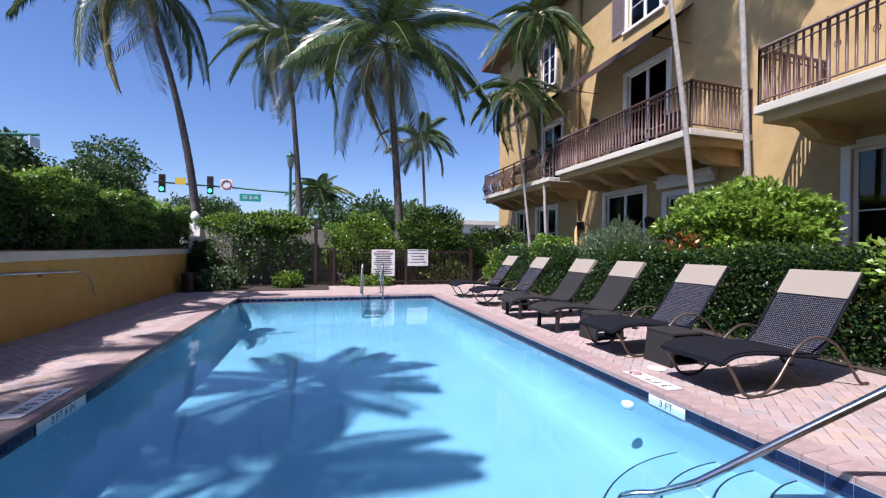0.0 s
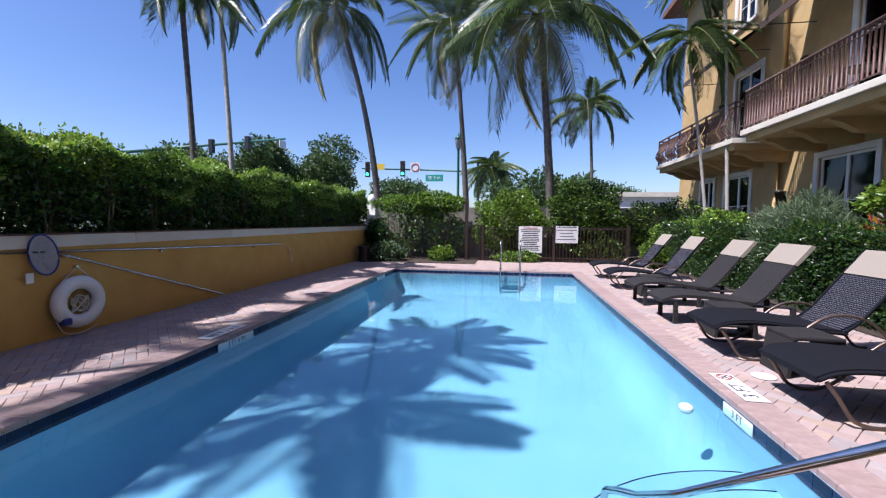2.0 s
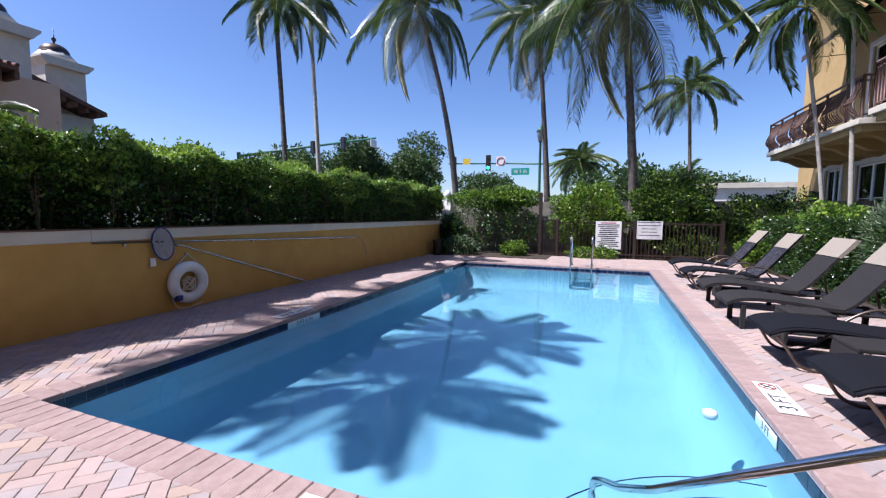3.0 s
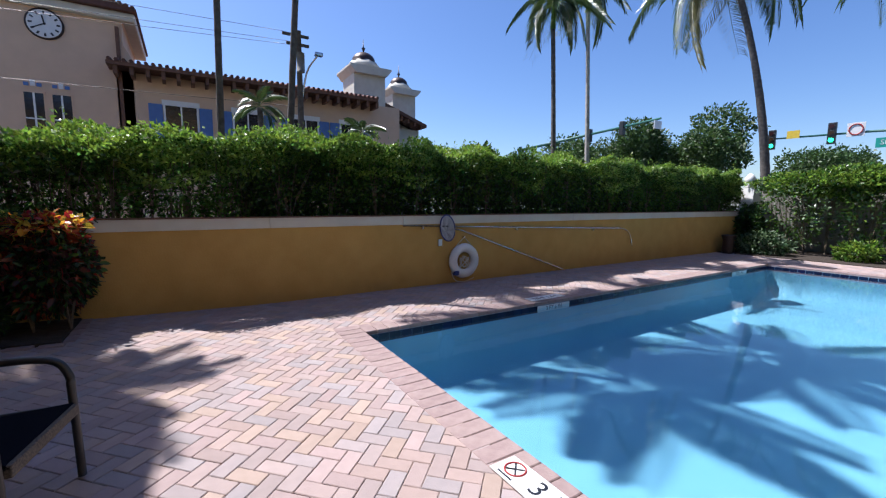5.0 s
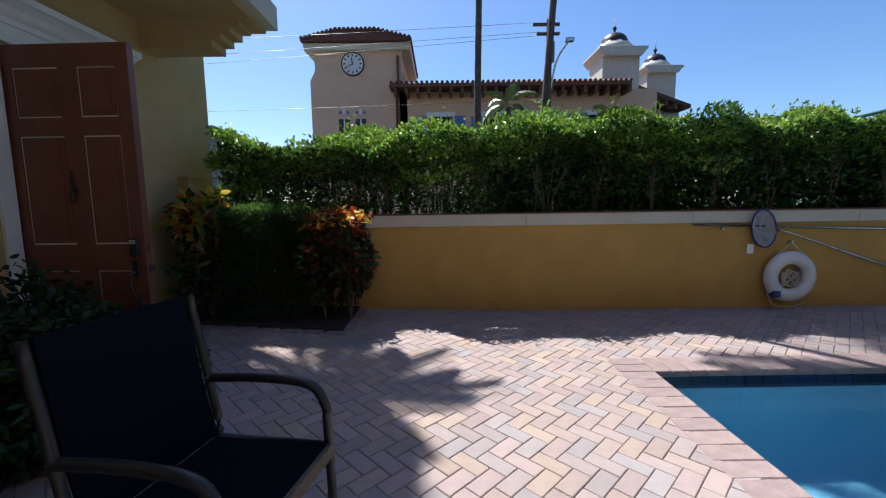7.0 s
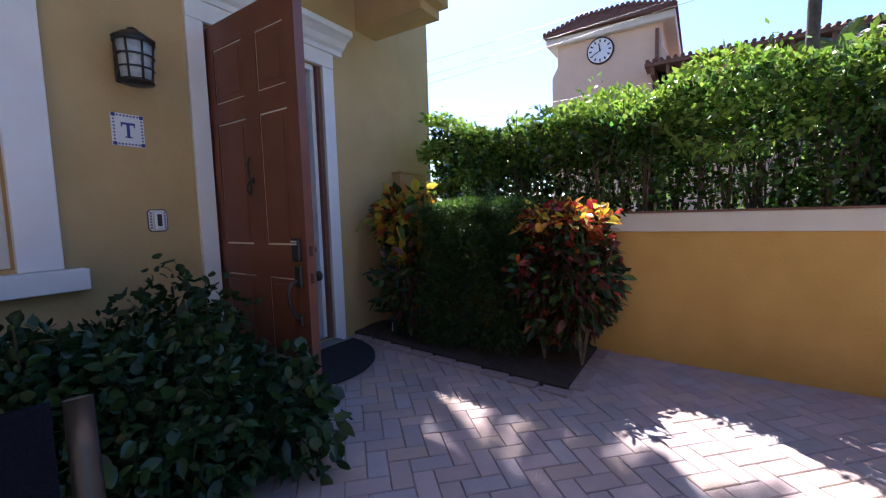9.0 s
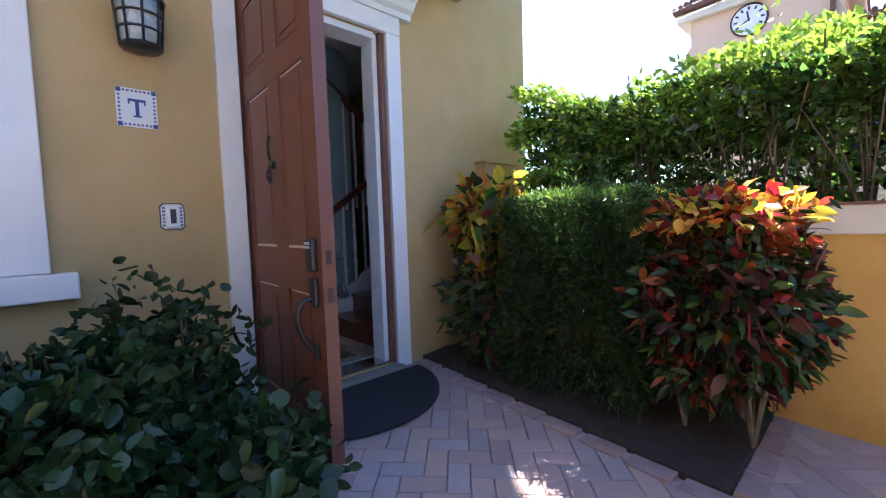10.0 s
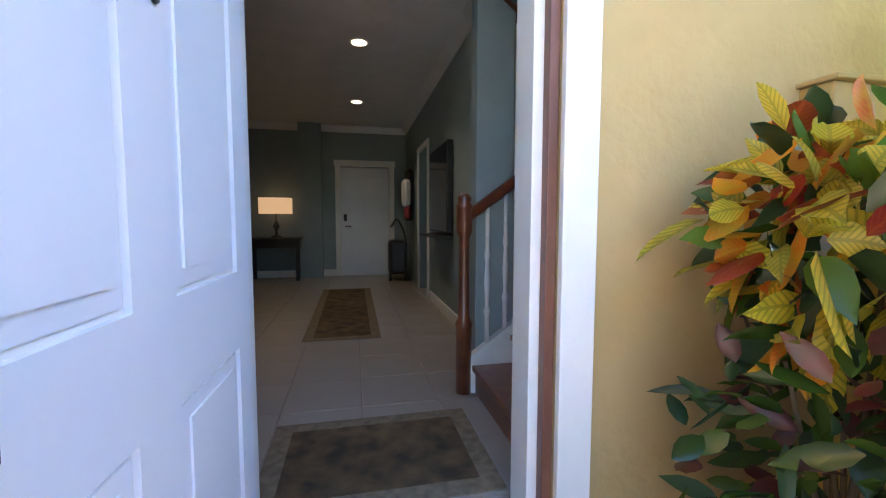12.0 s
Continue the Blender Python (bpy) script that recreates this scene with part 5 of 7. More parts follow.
# ---- loungers ----
def lounger(label, y, style, x=3.12, rz=0.0):
    """Wicker sun lounger, foot towards the pool: +x is the head."""
    o = thing("sun_lounger", label, "sun lounger", "loungers by the pool", loc=(x, y, 0), rz=rz)
    wk = WICKER if style else WICKER_GREY
    prof = [(-0.04, 0.36), (0.10, 0.42), (0.35, 0.44), (0.7, 0.415), (1.0, 0.375), (1.22, 0.36)]
    line = arc([(a, 0, b) for a, b in prof], 4)
    W = 0.34
    bm = bmesh.new()
    out = [(p.x, p.z) for p in line]
    prism(bm, out + [(a, b - 0.045) for a, b in out[::-1]], "y", -W, W)
    part("seat", bm, wk, o)
    back = arc([(1.20, 0, 0.36), (1.35, 0, 0.50), (1.62, 0, 0.86), (1.86, 0, 1.17)], 4)
    outb = [(p.x, p.z) for p in back]
    bm = bmesh.new()
    prism(bm, outb + [(a + 0.035, b - 0.015) for a, b in outb[::-1]], "y", -W, W)
    part("backrest", bm, WICKER_DOT if style else wk, o)
    outp = [(p.x, p.z) for p in arc([(1.655, 0, 0.905), (1.76, 0, 1.04), (1.865, 0, 1.18)], 4)]
    bm = bmesh.new()
    prism(bm, [(a - 0.012, b + 0.006) for a, b in outp] + [(a + 0.044, b - 0.012) for a, b in outp[::-1]], "y", -W - 0.004, W + 0.004)
    part("head_pad", bm, PILLOW, o, "taupe fabric head pad")
    if style:
        for s in (-1, 1):
            yy = s * (W + 0.02)
            bm = bmesh.new()
            tube(bm, arc([(0.02, yy, 0.33), (0.10, yy, 0.22), (0.22, yy, 0.05), (0.42, yy, 0.016), (0.62, yy, 0.12), (0.86, yy, 0.40), (1.10, yy, 0.53), (1.40, yy, 0.48), (1.62, yy, 0.28), (1.82, yy, 0.04), (1.95, yy, 0.016)], 5), 0.016, 7)
            part("leg_loop", bm, TUBE, o, "bent bronze metal leg and arm")
            bm = bmesh.new()
            tube(bm, [(p.x, yy, p.z - 0.02) for p in line], 0.015, 6)
            part("side_rail", bm, wk, o)
            bm = bmesh.new()
            tube(bm, [(p.x, yy, p.z) for p in back], 0.014, 6)
            part("back_rail", bm, wk, o)
    else:
        for lx, h in ((0.16, 0.34), (1.05, 0.32), (1.7, 0.30)):
            for s in (-1, 1):
                part("leg", boxes((lx - 0.03, s * 0.30 - 0.025, 0, lx + 0.03, s * 0.30 + 0.025, h), bevel=0.006), wk, o)
        for s in (-1, 1):
            bm = bmesh.new()
            tube(bm, [(1.0, s * 0.30, 0.30), (1.72, s * 0.30, 0.30)], 0.02, 6)
            part("side_rail", bm, wk, o)
        bm = bmesh.new()
        tube(bm, [(1.70, 0, 0.30), (1.60, 0, 0.80)], 0.014, 6)
        part("prop", bm, TUBE, o)
    return o


LY = (11.1, 9.35, 7.55, 6.2, 4.65, 3.15)
for k, y in enumerate(LY):
    lounger("navy wicker sun lounger with curved bronze arms" if k in (0, 1, 4, 5) else "plain grey wicker sun lounger", y, k in (0, 1, 4, 5))
for y in (5.4, 4.0, 8.4):
    st = thing("side_table", "low grey wicker side table between loungers", "table", "lounger tables", loc=(3.75, y, 0))
    part("tabletop", boxes((-0.22, -0.22, 0.37, 0.22, 0.22, 0.41), bevel=0.012), WICKER_GREY, st)
    for q in (-1, 1):
        bm = bmesh.new()
        prism(bm, [(q * 0.18, 0.37), (q * 0.22, 0.37), (q * 0.26, 0.0), (q * 0.225, 0.0)], "y", -0.21, 0.21)
        part("side_panel", bm, WICKER_GREY, st)
    part("lower_shelf", boxes((-0.20, -0.19, 0.14, 0.20, 0.19, 0.165), bevel=0.006), WICKER_GREY, st)

# ---- planting by the flats ----
h2 = thing("hedge", "low clipped dark hedge behind the loungers", "hedge")
hedge_leaves("foliage", h2, 5.75, 1.0, 0.02, 6.7, 13.6, 1.38, 70000, 0.058, 0.036, [LEAF_DARK, LEAF_DARK, LEAF_HEDGE], 15, rough=0.05, thin=1.0)
hedge_leaves("dark_inner_leaves", h2, 5.95, 1.1, 0.02, 6.5, 13.5, 1.3, 26000, 0.09, 0.06, LEAF_DARK, 14, rough=0.03, shell=0.2, thin=1.0)
hedge_leaves("lighter_top_leaves", h2, 5.8, 1.0, 1.15, 6.7, 13.6, 1.42, 14000, 0.055, 0.036, LEAF_HEDGE, 16, rough=0.08, thin=1)
stems("branchwork", h2, [(6.2, 1.2 + k * 0.4, 0.0) for k in range(31)], 1.1, 0.35, STEM, 4, 0.012, 3)
bb = thing("shrub", "large rounded lime-green shrub in sun", "shrub")
bush_leaves("foliage", bb, (7.3, 6.1, 1.85), (0.75, 1.45, 0.78), 14000, 0.12, 0.066, LEAF_LIME, 17, 0.28)
stems("branchwork", bb, [(7.3, 5.5, 0.0), (7.3, 6.0, 0.0), (7.3, 6.5, 0.0)], 1.7, 0.6, STEM, 8, 0.02, 6)
bb = thing("shrub", "lime-green variegated shrub at the hedge", "shrub")
bush_leaves("foliage", bb, (6.1, 2.6, 1.15), (0.5, 0.7, 0.5), 1800, 0.14, 0.08, LEAF_LIME, 18, 0.2)
stems("branchwork", bb, [(6.1, 2.6, 0.0)], 1.2, 0.3, STEM, 9, 0.015, 6)
bb = thing("shrub", "wispy grey-green rosemary-like shrub", "shrub")
bush_leaves("foliage", bb, (6.5, 8.5, 0.98), (0.65, 1.25, 1.0), 14000, 0.20, 0.012, LEAF_GREY, 19, 0.12, 0.25, 0.0)
stems("branchwork", bb, [(6.5, 8.0, 0.0), (6.5, 8.5, 0.0), (6.5, 9.0, 0.0)], 1.2, 0.5, STEM, 10, 0.01, 8)
bb = thing("croton_shrub", "small red and orange croton under the shrub", "shrub")
bush_leaves("foliage", bb, (6.4, 6.35, 1.35), (0.28, 0.36, 0.36), 420, 0.15, 0.05, [LEAF_RED, LEAF_ORANGE, LEAF_DARK, LEAF_PLUM, LEAF_HEDGE], 20, 0.2)
stems("branchwork", bb, [(6.4, 6.35, 0.0)], 1.3, 0.25, STEM, 11, 0.015, 6)
for i, (x, y, rx, ry, rz_, zc) in enumerate(((6.3, 11.2, 0.5, 1.1, 0.5, 1.3), (6.6, 14.6, 0.8, 1.2, 0.7, 0.9), (5.7, 13.8, 0.5, 0.6, 0.4, 0.5))):
    bb = thing("shrub", "mixed green and lime shrub near the fence", "shrub")
    bush_leaves("foliage", bb, (x, y, zc), (rx, ry, rz_), 3500, 0.11, 0.06, [LEAF_LIME, LEAF_HEDGE], 40 + i, 0.2)
    stems("branchwork", bb, [(x, y, 0.0)], zc, 0.3, STEM, 12 + i, 0.015, 6)

# ---- far end: wall, planting, fence, signs ----
FY = 15.1
tagged(part("wall_street", boxes((-5.0, 16.4, -0.3, 9.4, 16.6, 2.05)), CONCRETE), "weathered grey wall along the street", "wall", kind="structure")
fence = thing("fence", "brown metal picket fence at the end of the deck", "fence")
bm = bmesh.new()
for z in (0.12, 1.22):
    box(bm, -0.12, FY - 0.015, z, 5.1, FY + 0.015, z + 0.05)
part("rail", bm, DARKMETAL, fence)
for k in range(43):
    x = -0.06 + k * 0.121
    part("picket", boxes((x - 0.012, FY - 0.012, 0.0, x + 0.012, FY + 0.012, 1.30)), DARKMETAL, fence)
for x in (-0.12, 2.5, 5.1):
    part("post", boxes((x - 0.05, FY - 0.05, 0.0, x + 0.05, FY + 0.05, 1.36), bevel=0.008), DARKMETAL, fence)


def board(label, x0, x1, z0, z1, lines, seed):
    rnd = random.Random(seed)
    b = thing("pool_sign", label, "sign", loc=((x0 + x1) / 2, FY - 0.03, z0))
    w, h = (x1 - x0) / 2, z1 - z0
    part("board", boxes((-w, -0.008, 0, w, 0.0, h), bevel=0.002), SIGNWHITE, b)
    for k in range(lines):
        z = h * (0.94 - 0.9 * k / lines)
        ww = w * rnd.uniform(0.55, 0.88)
        part("text_line", boxes((-ww, -0.0095, z - h * 0.018, ww, -0.008, z + h * 0.018)), INKRED if k == 0 and lines > 8 else INK, b)


board("white pool rules sign with rows of small print", 1.22, 2.07, 0.33, 1.31, 13, 1)
board("white notice sign with black lines", 2.53, 3.35, 0.71, 1.33, 5, 2)
for i, (x, y, z, a, b, c, n, m) in enumerate((
        (1.0, 15.6, 1.45, 1.3, 0.5, 1.25, 15000, [LEAF_LIME, LEAF_LIME, LEAF_HEDGE]),
        (3.7, 15.9, 1.8, 1.35, 0.6, 1.25, 13000, [LEAF_HEDGE, LEAF_LIME, LEAF_DARK]),
        (6.6, 16.2, 1.4, 1.5, 0.6, 0.9, 7000, [LEAF_DARK, LEAF_DARK, LEAF_LIME]),
        (-2.6, 15.7, 2.15, 1.9, 0.55, 0.42, 9000, [LEAF_HEDGE, LEAF_LIME]),
        (-3.4, 15.2, 1.2, 0.9, 0.5, 1.1, 1500, [LEAF_HEDGE, LEAF_GREY]),
        (-1.6, 15.4, 1.1, 0.8, 0.4, 1.0, 1100, [LEAF_HEDGE, LEAF_DARK]),
        (-3.6, 14.2, 0.3, 0.7, 0.5, 0.4, 1600, [LEAF_DARK, LEAF_GREY]),
        (-4.25, 14.85, 0.75, 0.34, 0.4, 0.75, 3000, [LEAF_DARK, LEAF_DARK, LEAF_HEDGE]),
        (-1.6, 14.5, 0.25, 0.45, 0.35, 0.28, 1100, [LEAF_HEDGE, LEAF_LIME]),
        (1.2, 14.8, 0.15, 0.8, 0.25, 0.25, 900, [LEAF_LIME, LEAF_HEDGE]),
        (4.3, 15.5, 0.4, 0.9, 0.3, 0.5, 1400, [LEAF_LIME, LEAF_DARK]))):
    bb = thing("shrub", ("bushy sunlit shrub behind the fence" if i < 3 else "leggy green shrub with bare stems by the wall" if i < 6 else "small green shrub at the end of the deck"), "shrub")
    bush_leaves("foliage", bb, (x, y, z), (a, b, c), n, 0.11, 0.06, m, 60 + i, 0.2, 0.5)
    stems("branchwork", bb, [(x - a * 0.5, y, 0.0), (x, y, 0.0), (x + a * 0.5, y, 0.0)], z + c * 0.4, a * 0.4, STEM, 70 + i, 0.014, 5)
tagged(part("planting_bed", boxes((-4.6, 13.6, -0.2, -0.3, 16.4, 0.02), (-0.3, 15.2, -0.2, 9.3, 16.4, 0.02)), SOIL), "dark mulched planting bed", "soil", kind="structure")
tagged(part("planting_bed_flats", boxes((5.65, 0.6, -0.2, 9.38, 15.2, 0.022)), SOIL), "dark mulched bed before the flats", "soil", kind="structure")
RB, RC, RD, RE, RF = (1.82, 1.92, -0.08), (2.62, 1.33, 0.69), (2.84, 1.17, 0.84), (3.02, 1.04, 0.74), (3.08, 1.0, 0.0)
MB0, MB1 = (-36.0, 33.7, 7.7), (-18.8, 33.7, 8.62)

# ---- pool details ----
def lathe_at(profile, seg, centre):
    return lathe(bmesh.new(), profile, seg, centre)


steps = tagged(part("pool_steps", bmesh.new(), PLASTER), "rounded pale blue corner steps in the pool", "steps", kind="structure")
STEP = ((1.75, -0.47), (1.38, -0.375), (1.07, -0.285), (0.77, -0.20))
for r, z in STEP:
    bm = bmesh.new()
    prism(bm, [(PX1, PY0)] + [(PX1 - r * math.sin(k * math.pi / 40), PY0 + r * math.cos(k * math.pi / 40)) for k in range(21)], "z", DEPTH, z)
    part("step", bm, PLASTER, steps)
    bm = bmesh.new()
    tube(bm, [(PX1 - (r + 0.002) * math.sin(k * math.pi / 40), PY0 + (r + 0.002) * math.cos(k * math.pi / 40), z - 0.012) for k in range(21)], 0.016, 5)
    part("step_nosing", bm, TILE, steps, "dark blue tile nosing")

# waterline tiles, one by one
def waterline():
    bm = bmesh.new()
    box(bm, -0.073, 0, -0.05, 0.073, 0.008, 0.052)
    me = bpy.data.meshes.new("tile")
    bm.to_mesh(me)
    bm.free()
    me.materials.append(TILE)
    band = tagged(new("trim_waterline"), "navy glazed waterline tiles round the pool", "tiles", kind="structure")
    for x0, y0, x1, y1, rz in ((PX0, PY0, PX1, PY0, 0), (PX0, PY1, PX1, PY1, 180), (PX0, PY0, PX0, PY1, -90), (PX1, PY0, PX1, PY1, 90)):
        L = math.hypot(x1 - x0, y1 - y0)
        n = round(L / 0.152)
        for k in range(n):
            t = (k + 0.5) / n
            o = new("tile", me)
            o.parent = band
            o.matrix_basis = pose(x0 + (x1 - x0) * t, y0 + (y1 - y0) * t, -0.10, 0, 0, rz)


waterline()


def depth_mark(label, words, m, w, h, circle=None, size=0.1):
    """White tile plate with black lettering; local x along the words, z out of the face."""
    o = new("depth_marker")
    o.matrix_basis = m
    tagged(o, label, "marking")
    part("plate", boxes((-w / 2, -h / 2, 0, w / 2, h / 2, 0.006), bevel=0.001), SIGNWHITE, o)
    shift = 0.0 if circle is None else -circle * w * 0.16
    lettering(words, size, INK, o, Matrix.Translation((shift, 0, 0.0068)), "letter")
    if circle is not None:
        cx = circle * w * 0.34
        bm = bmesh.new()
        tube(bm, [(cx + h * 0.32 * math.cos(a * math.pi / 10), h * 0.06 + h * 0.32 * math.sin(a * math.pi / 10), 0.0075) for a in range(21)], 0.006, 5, False)
        part("ring", bm, INKRED, o)
        bm = bmesh.new()
        for s in (-1, 1):
            tube(bm, [(cx - h * 0.2, h * 0.06 - s * h * 0.2, 0.0075), (cx + h * 0.2, h * 0.06 + s * h * 0.2, 0.0075)], 0.005, 5)
        part("cross", bm, INK, o)
        part("small_print", boxes((cx - h * 0.3, -h * 0.40, 0.006, cx + h * 0.3, -h * 0.34, 0.0072)), INK, o)
    return o


depth_mark("white deck marking with a no-diving symbol and 3 FT.", "3 FT.", pose(0.38, 0.945, 0.009), 0.64, 0.19, -1, 0.17)
depth_mark("white deck marking reading 3 FT beside the loungers", "3 FT", pose(2.90, 3.46, 0.009, 0, 0, 90), 0.64, 0.19, 1, 0.17)
depth_mark("white deck marking reading 3 FT 6 IN by the wall side", "3 FT 6 IN", pose(-2.83, 4.25, 0.009, 0, 0, -90), 0.72, 0.19, None, 0.135)
depth_mark("white waterline tile reading 3 FT 6 IN", "3 FT 6 IN", Matrix.Translation((PX0 + 0.010, 4.25, -0.10)) @ Matrix(((0, 0, 1), (1, 0, 0), (0, 1, 0))).to_4x4(), 0.70, 0.098, None, 0.09)
depth_mark("white waterline tile reading 3 FT", "3 FT", Matrix.Translation((PX1 - 0.010, 3.05, -0.10)) @ Matrix(((0, 0, -1), (-1, 0, 0), (0, 1, 0))).to_4x4(), 0.43, 0.098, None, 0.09)
depth_mark("white waterline tile near the far corner", "3 FT 6 IN", Matrix.Translation((PX0 + 0.010, 10.4, -0.10)) @ Matrix(((0, 0, 1), (1, 0, 0), (0, 1, 0))).to_4x4(), 0.70, 0.098, None, 0.09)

# hand rail of the steps, ladder
rail = thing("pool_handrail", "polished steel handrail rising from the pool steps", "handrail", loc=(0, 0, 0))
bm = bmesh.new()
tube(bm, arc([(1.49, 2.22, -0.66), (1.49, 2.22, -0.34), (1.53, 2.18, -0.26), (1.66, 2.09, -0.22)], 5) + [RB, RC] + arc([RC, RD, RE, RF], 5), 0.024, 12)
part("tube", bm, CHROME, rail)
part("escutcheon", lathe_at([(0.06, 0), (0.055, 0.015), (0.03, 0.03)], 14, (RF[0], RF[1], 0.002)), CHROME, rail)
ladder = thing("pool_ladder", "polished steel pool ladder at the far end", "ladder")
for x in (0.62, 1.2):
    bm = bmesh.new()
    tube(bm, arc([(x, PY1 - 0.10, -0.68), (x, PY1 - 0.10, 0.3), (x, PY1 - 0.10, 0.72), (x, PY1 + 0.04, 0.90), (x, PY1 + 0.28, 0.80), (x, PY1 + 0.42, 0.5), (x, PY1 + 0.44, 0.0)], 6), 0.024, 10)
    part("rail", bm, CHROME, ladder)
    part("escutcheon", lathe_at([(0.06, 0), (0.05, 0.015), (0.03, 0.03)], 12, (x, PY1 + 0.44, 0.002)), CHROME, ladder)
for z in (-0.35, -0.62):
    part("rung", boxes((0.62, PY1 - 0.16, z, 1.2, PY1 - 0.05, z + 0.03), bevel=0.006), CHROME, ladder)
flo = thing("chlorine_float", "round white chlorine float on the water", "float", loc=(2.36, 3.17, -0.12))
part("body", lathe_at([(0.015, -0.02), (0.045, -0.012), (0.058, 0.01), (0.053, 0.045), (0.02, 0.06)], 16, (0, 0, 0)), SIGNWHITE, flo)
lid = thing("skimmer_lid", "round white skimmer lid set in the deck", "lid", loc=(3.30, 3.80, 0.004))
part("disc", lathe_at([(0.105, 0.0), (0.105, 0.006), (0.095, 0.01)], 24, (0, 0, 0)), SIGNWHITE, lid)

# ---- on the garden wall: life ring, net, poles ----
RX = WALL_X + 0.10
ring = thing("life_ring", "white life ring with a coiled rope hanging on the wall", "life ring", loc=(RX, 3.85, 0.42))
bm = bmesh.new()
prof = [(0.245 + 0.085 * math.cos(a * math.pi / 6), 0.07 * math.sin(a * math.pi / 6)) for a in range(13)]
vs = [[bm.verts.new((z, r * math.cos(k * math.pi / 18), r * math.sin(k * math.pi / 18))) for r, z in prof[:-1]] for k in range(36)]
for k in range(36):
    for j in range(12):
        bm.faces.new((vs[k][j], vs[k][(j + 1) % 12], vs[(k + 1) % 36][(j + 1) % 12], vs[(k + 1) % 36][j])).smooth = True
bmesh.ops.recalc_face_normals(bm, faces=bm.faces)
part("ring", bm, SIGNWHITE, ring)
bm = bmesh.new()
rr = random.Random(4)
pts = [(0.0 + rr.uniform(-.03, .03), 0.10 * math.cos(a * 1.1) + rr.uniform(-.03, .03), -0.03 + 0.10 * math.sin(a * 1.37) + rr.uniform(-.03, .03)) for a in range(26)]
tube(bm, arc(pts, 3), 0.010, 5)
part("coiled_rope", bm, CREAM, ring)
bm = bmesh.new()
tube(bm, [(-0.03, -0.17, 0.27), (-0.03, 0.02, 0.44), (-0.03, 0.20, 0.27)], 0.008, 5)
part("hanging_rope", bm, CREAM, ring)
bm = bmesh.new()
tube(bm, arc([(0.0, -0.28, -0.2), (0.02, -0.2, -0.36), (0.0, 0.02, -0.40), (0.02, 0.22, -0.34)], 5), 0.008, 5)
part("hanging_rope", bm, CREAM, ring)
part("blue_strap", boxes((-0.06, -0.25, -0.26, 0.085, -0.15, -0.17), bevel=0.02), INKBLUE, ring, "faded blue strap")
part("hook", boxes((-0.09, 0.005, 0.42, -0.02, 0.035, 0.46), bevel=0.005), CHROME, ring)
net = thing("pool_net", "leaf skimmer net on a long pole hanging on the wall", "pool net", loc=(WALL_X + 0.05, 3.50, 1.04))
bm = bmesh.new()
oval = [(0.02, 0.15 * math.cos(a * math.pi / 12) - 0.06 * math.sin(a * math.pi / 12), 0.235 * math.sin(a * math.pi / 12) + 0.05 * math.cos(a * math.pi / 12)) for a in range(25)]
tube(bm, oval, 0.011, 6, False)
part("hoop", bm, INKBLUE, net, "dark blue plastic hoop")
bm = bmesh.new()
c = bm.verts.new((-0.01, -0.02, -0.06))
rim = [bm.verts.new(p) for p in oval[:-1]]
mid = [bm.verts.new((0.008 + 0.012 * math.sin(i * 1.3), p[1] * 0.6 - 0.01, p[2] * 0.6 - 0.04)) for i, p in enumerate(oval[:-1])]
for i in range(24):
    j = (i + 1) % 24
    bm.faces.new((rim[i], rim[j], mid[j], mid[i]))
    bm.faces.new((mid[i], mid[j], c))
part("mesh_bag", bm, material("grey_net_cloth", (0.42, 0.42, 0.45), (0.34, 0.34, 0.37), 60, 0.9, trans=0.3), net)
bm = bmesh.new()
tube(bm, [(0.0, 0.14, -0.02), (0.0, 0.3, -0.04), (0.0, 3.10, -1.01)], 0.014, 8)
part("pole", bm, CHROME, net, "steel pole reaching down to the deck")
part("tail_cloth", boxes((0.0, -0.19, -0.32, 0.015, -0.11, -0.20), bevel=0.005), SIGNWHITE, net)
hookp = thing("rescue_hook", "long steel rescue pole with a curved hook on the wall", "rescue pole", loc=(WALL_X + 0.04, 0, 0))
bm = bmesh.new()
tube(bm, [(0, 2.6, 1.105), (0, 5.5, 1.0), (0, 8.55, 0.90)], 0.016, 8)
part("pole", bm, CHROME, hookp)
bm = bmesh.new()
tube(bm, arc([(0, 8.5, 0.90), (0, 8.8, 0.87), (0, 9.05, 0.72), (0, 9.16, 0.42)], 6), 0.010, 6)
part("hook", bm, CHROME, hookp)
for y in (3.0, 5.2, 7.6):
    part("bracket", boxes((-0.04, y - 0.02, 0.96 + (5 - y) * 0.036, 0.01, y + 0.02, 1.0 + (5 - y) * 0.036), bevel=0.004), CHROME, hookp)
pot = thing("ash_urn", "dark brown urn standing at the wall's end", "urn", loc=(-4.3, 13.6, 0.0))
part("body", lathe_at([(0.16, 0), (0.17, 0.1), (0.15, 0.4), (0.19, 0.52), (0.2, 0.56), (0.16, 0.57)], 16, (0, 0, 0)), DARKMETAL, pot)
pier = thing("wall_pier", "white stucco pier with a round finial at the wall's end", "pier", kind="structure")
bm = bmesh.new()
prism(bm, [(15.5, -0.2), (15.5, 1.7), (15.55, 2.05), (15.85, 2.05), (16.25, 1.7), (16.4, 1.6), (16.4, -0.2)], "x", -4.9, -4.5)
part("body", bm, WHITE, pier)
part("finial", lathe_at([(0.13, 2.05), (0.15, 2.10), (0.08, 2.15), (0.15, 2.25), (0.17, 2.36), (0.10, 2.48), (0.03, 2.54)], 14, (-4.7, 15.7, 0)), WHITE, pier)
gate = thing("metal_gate", "brown metal gate beside a tall brown post", "gate")
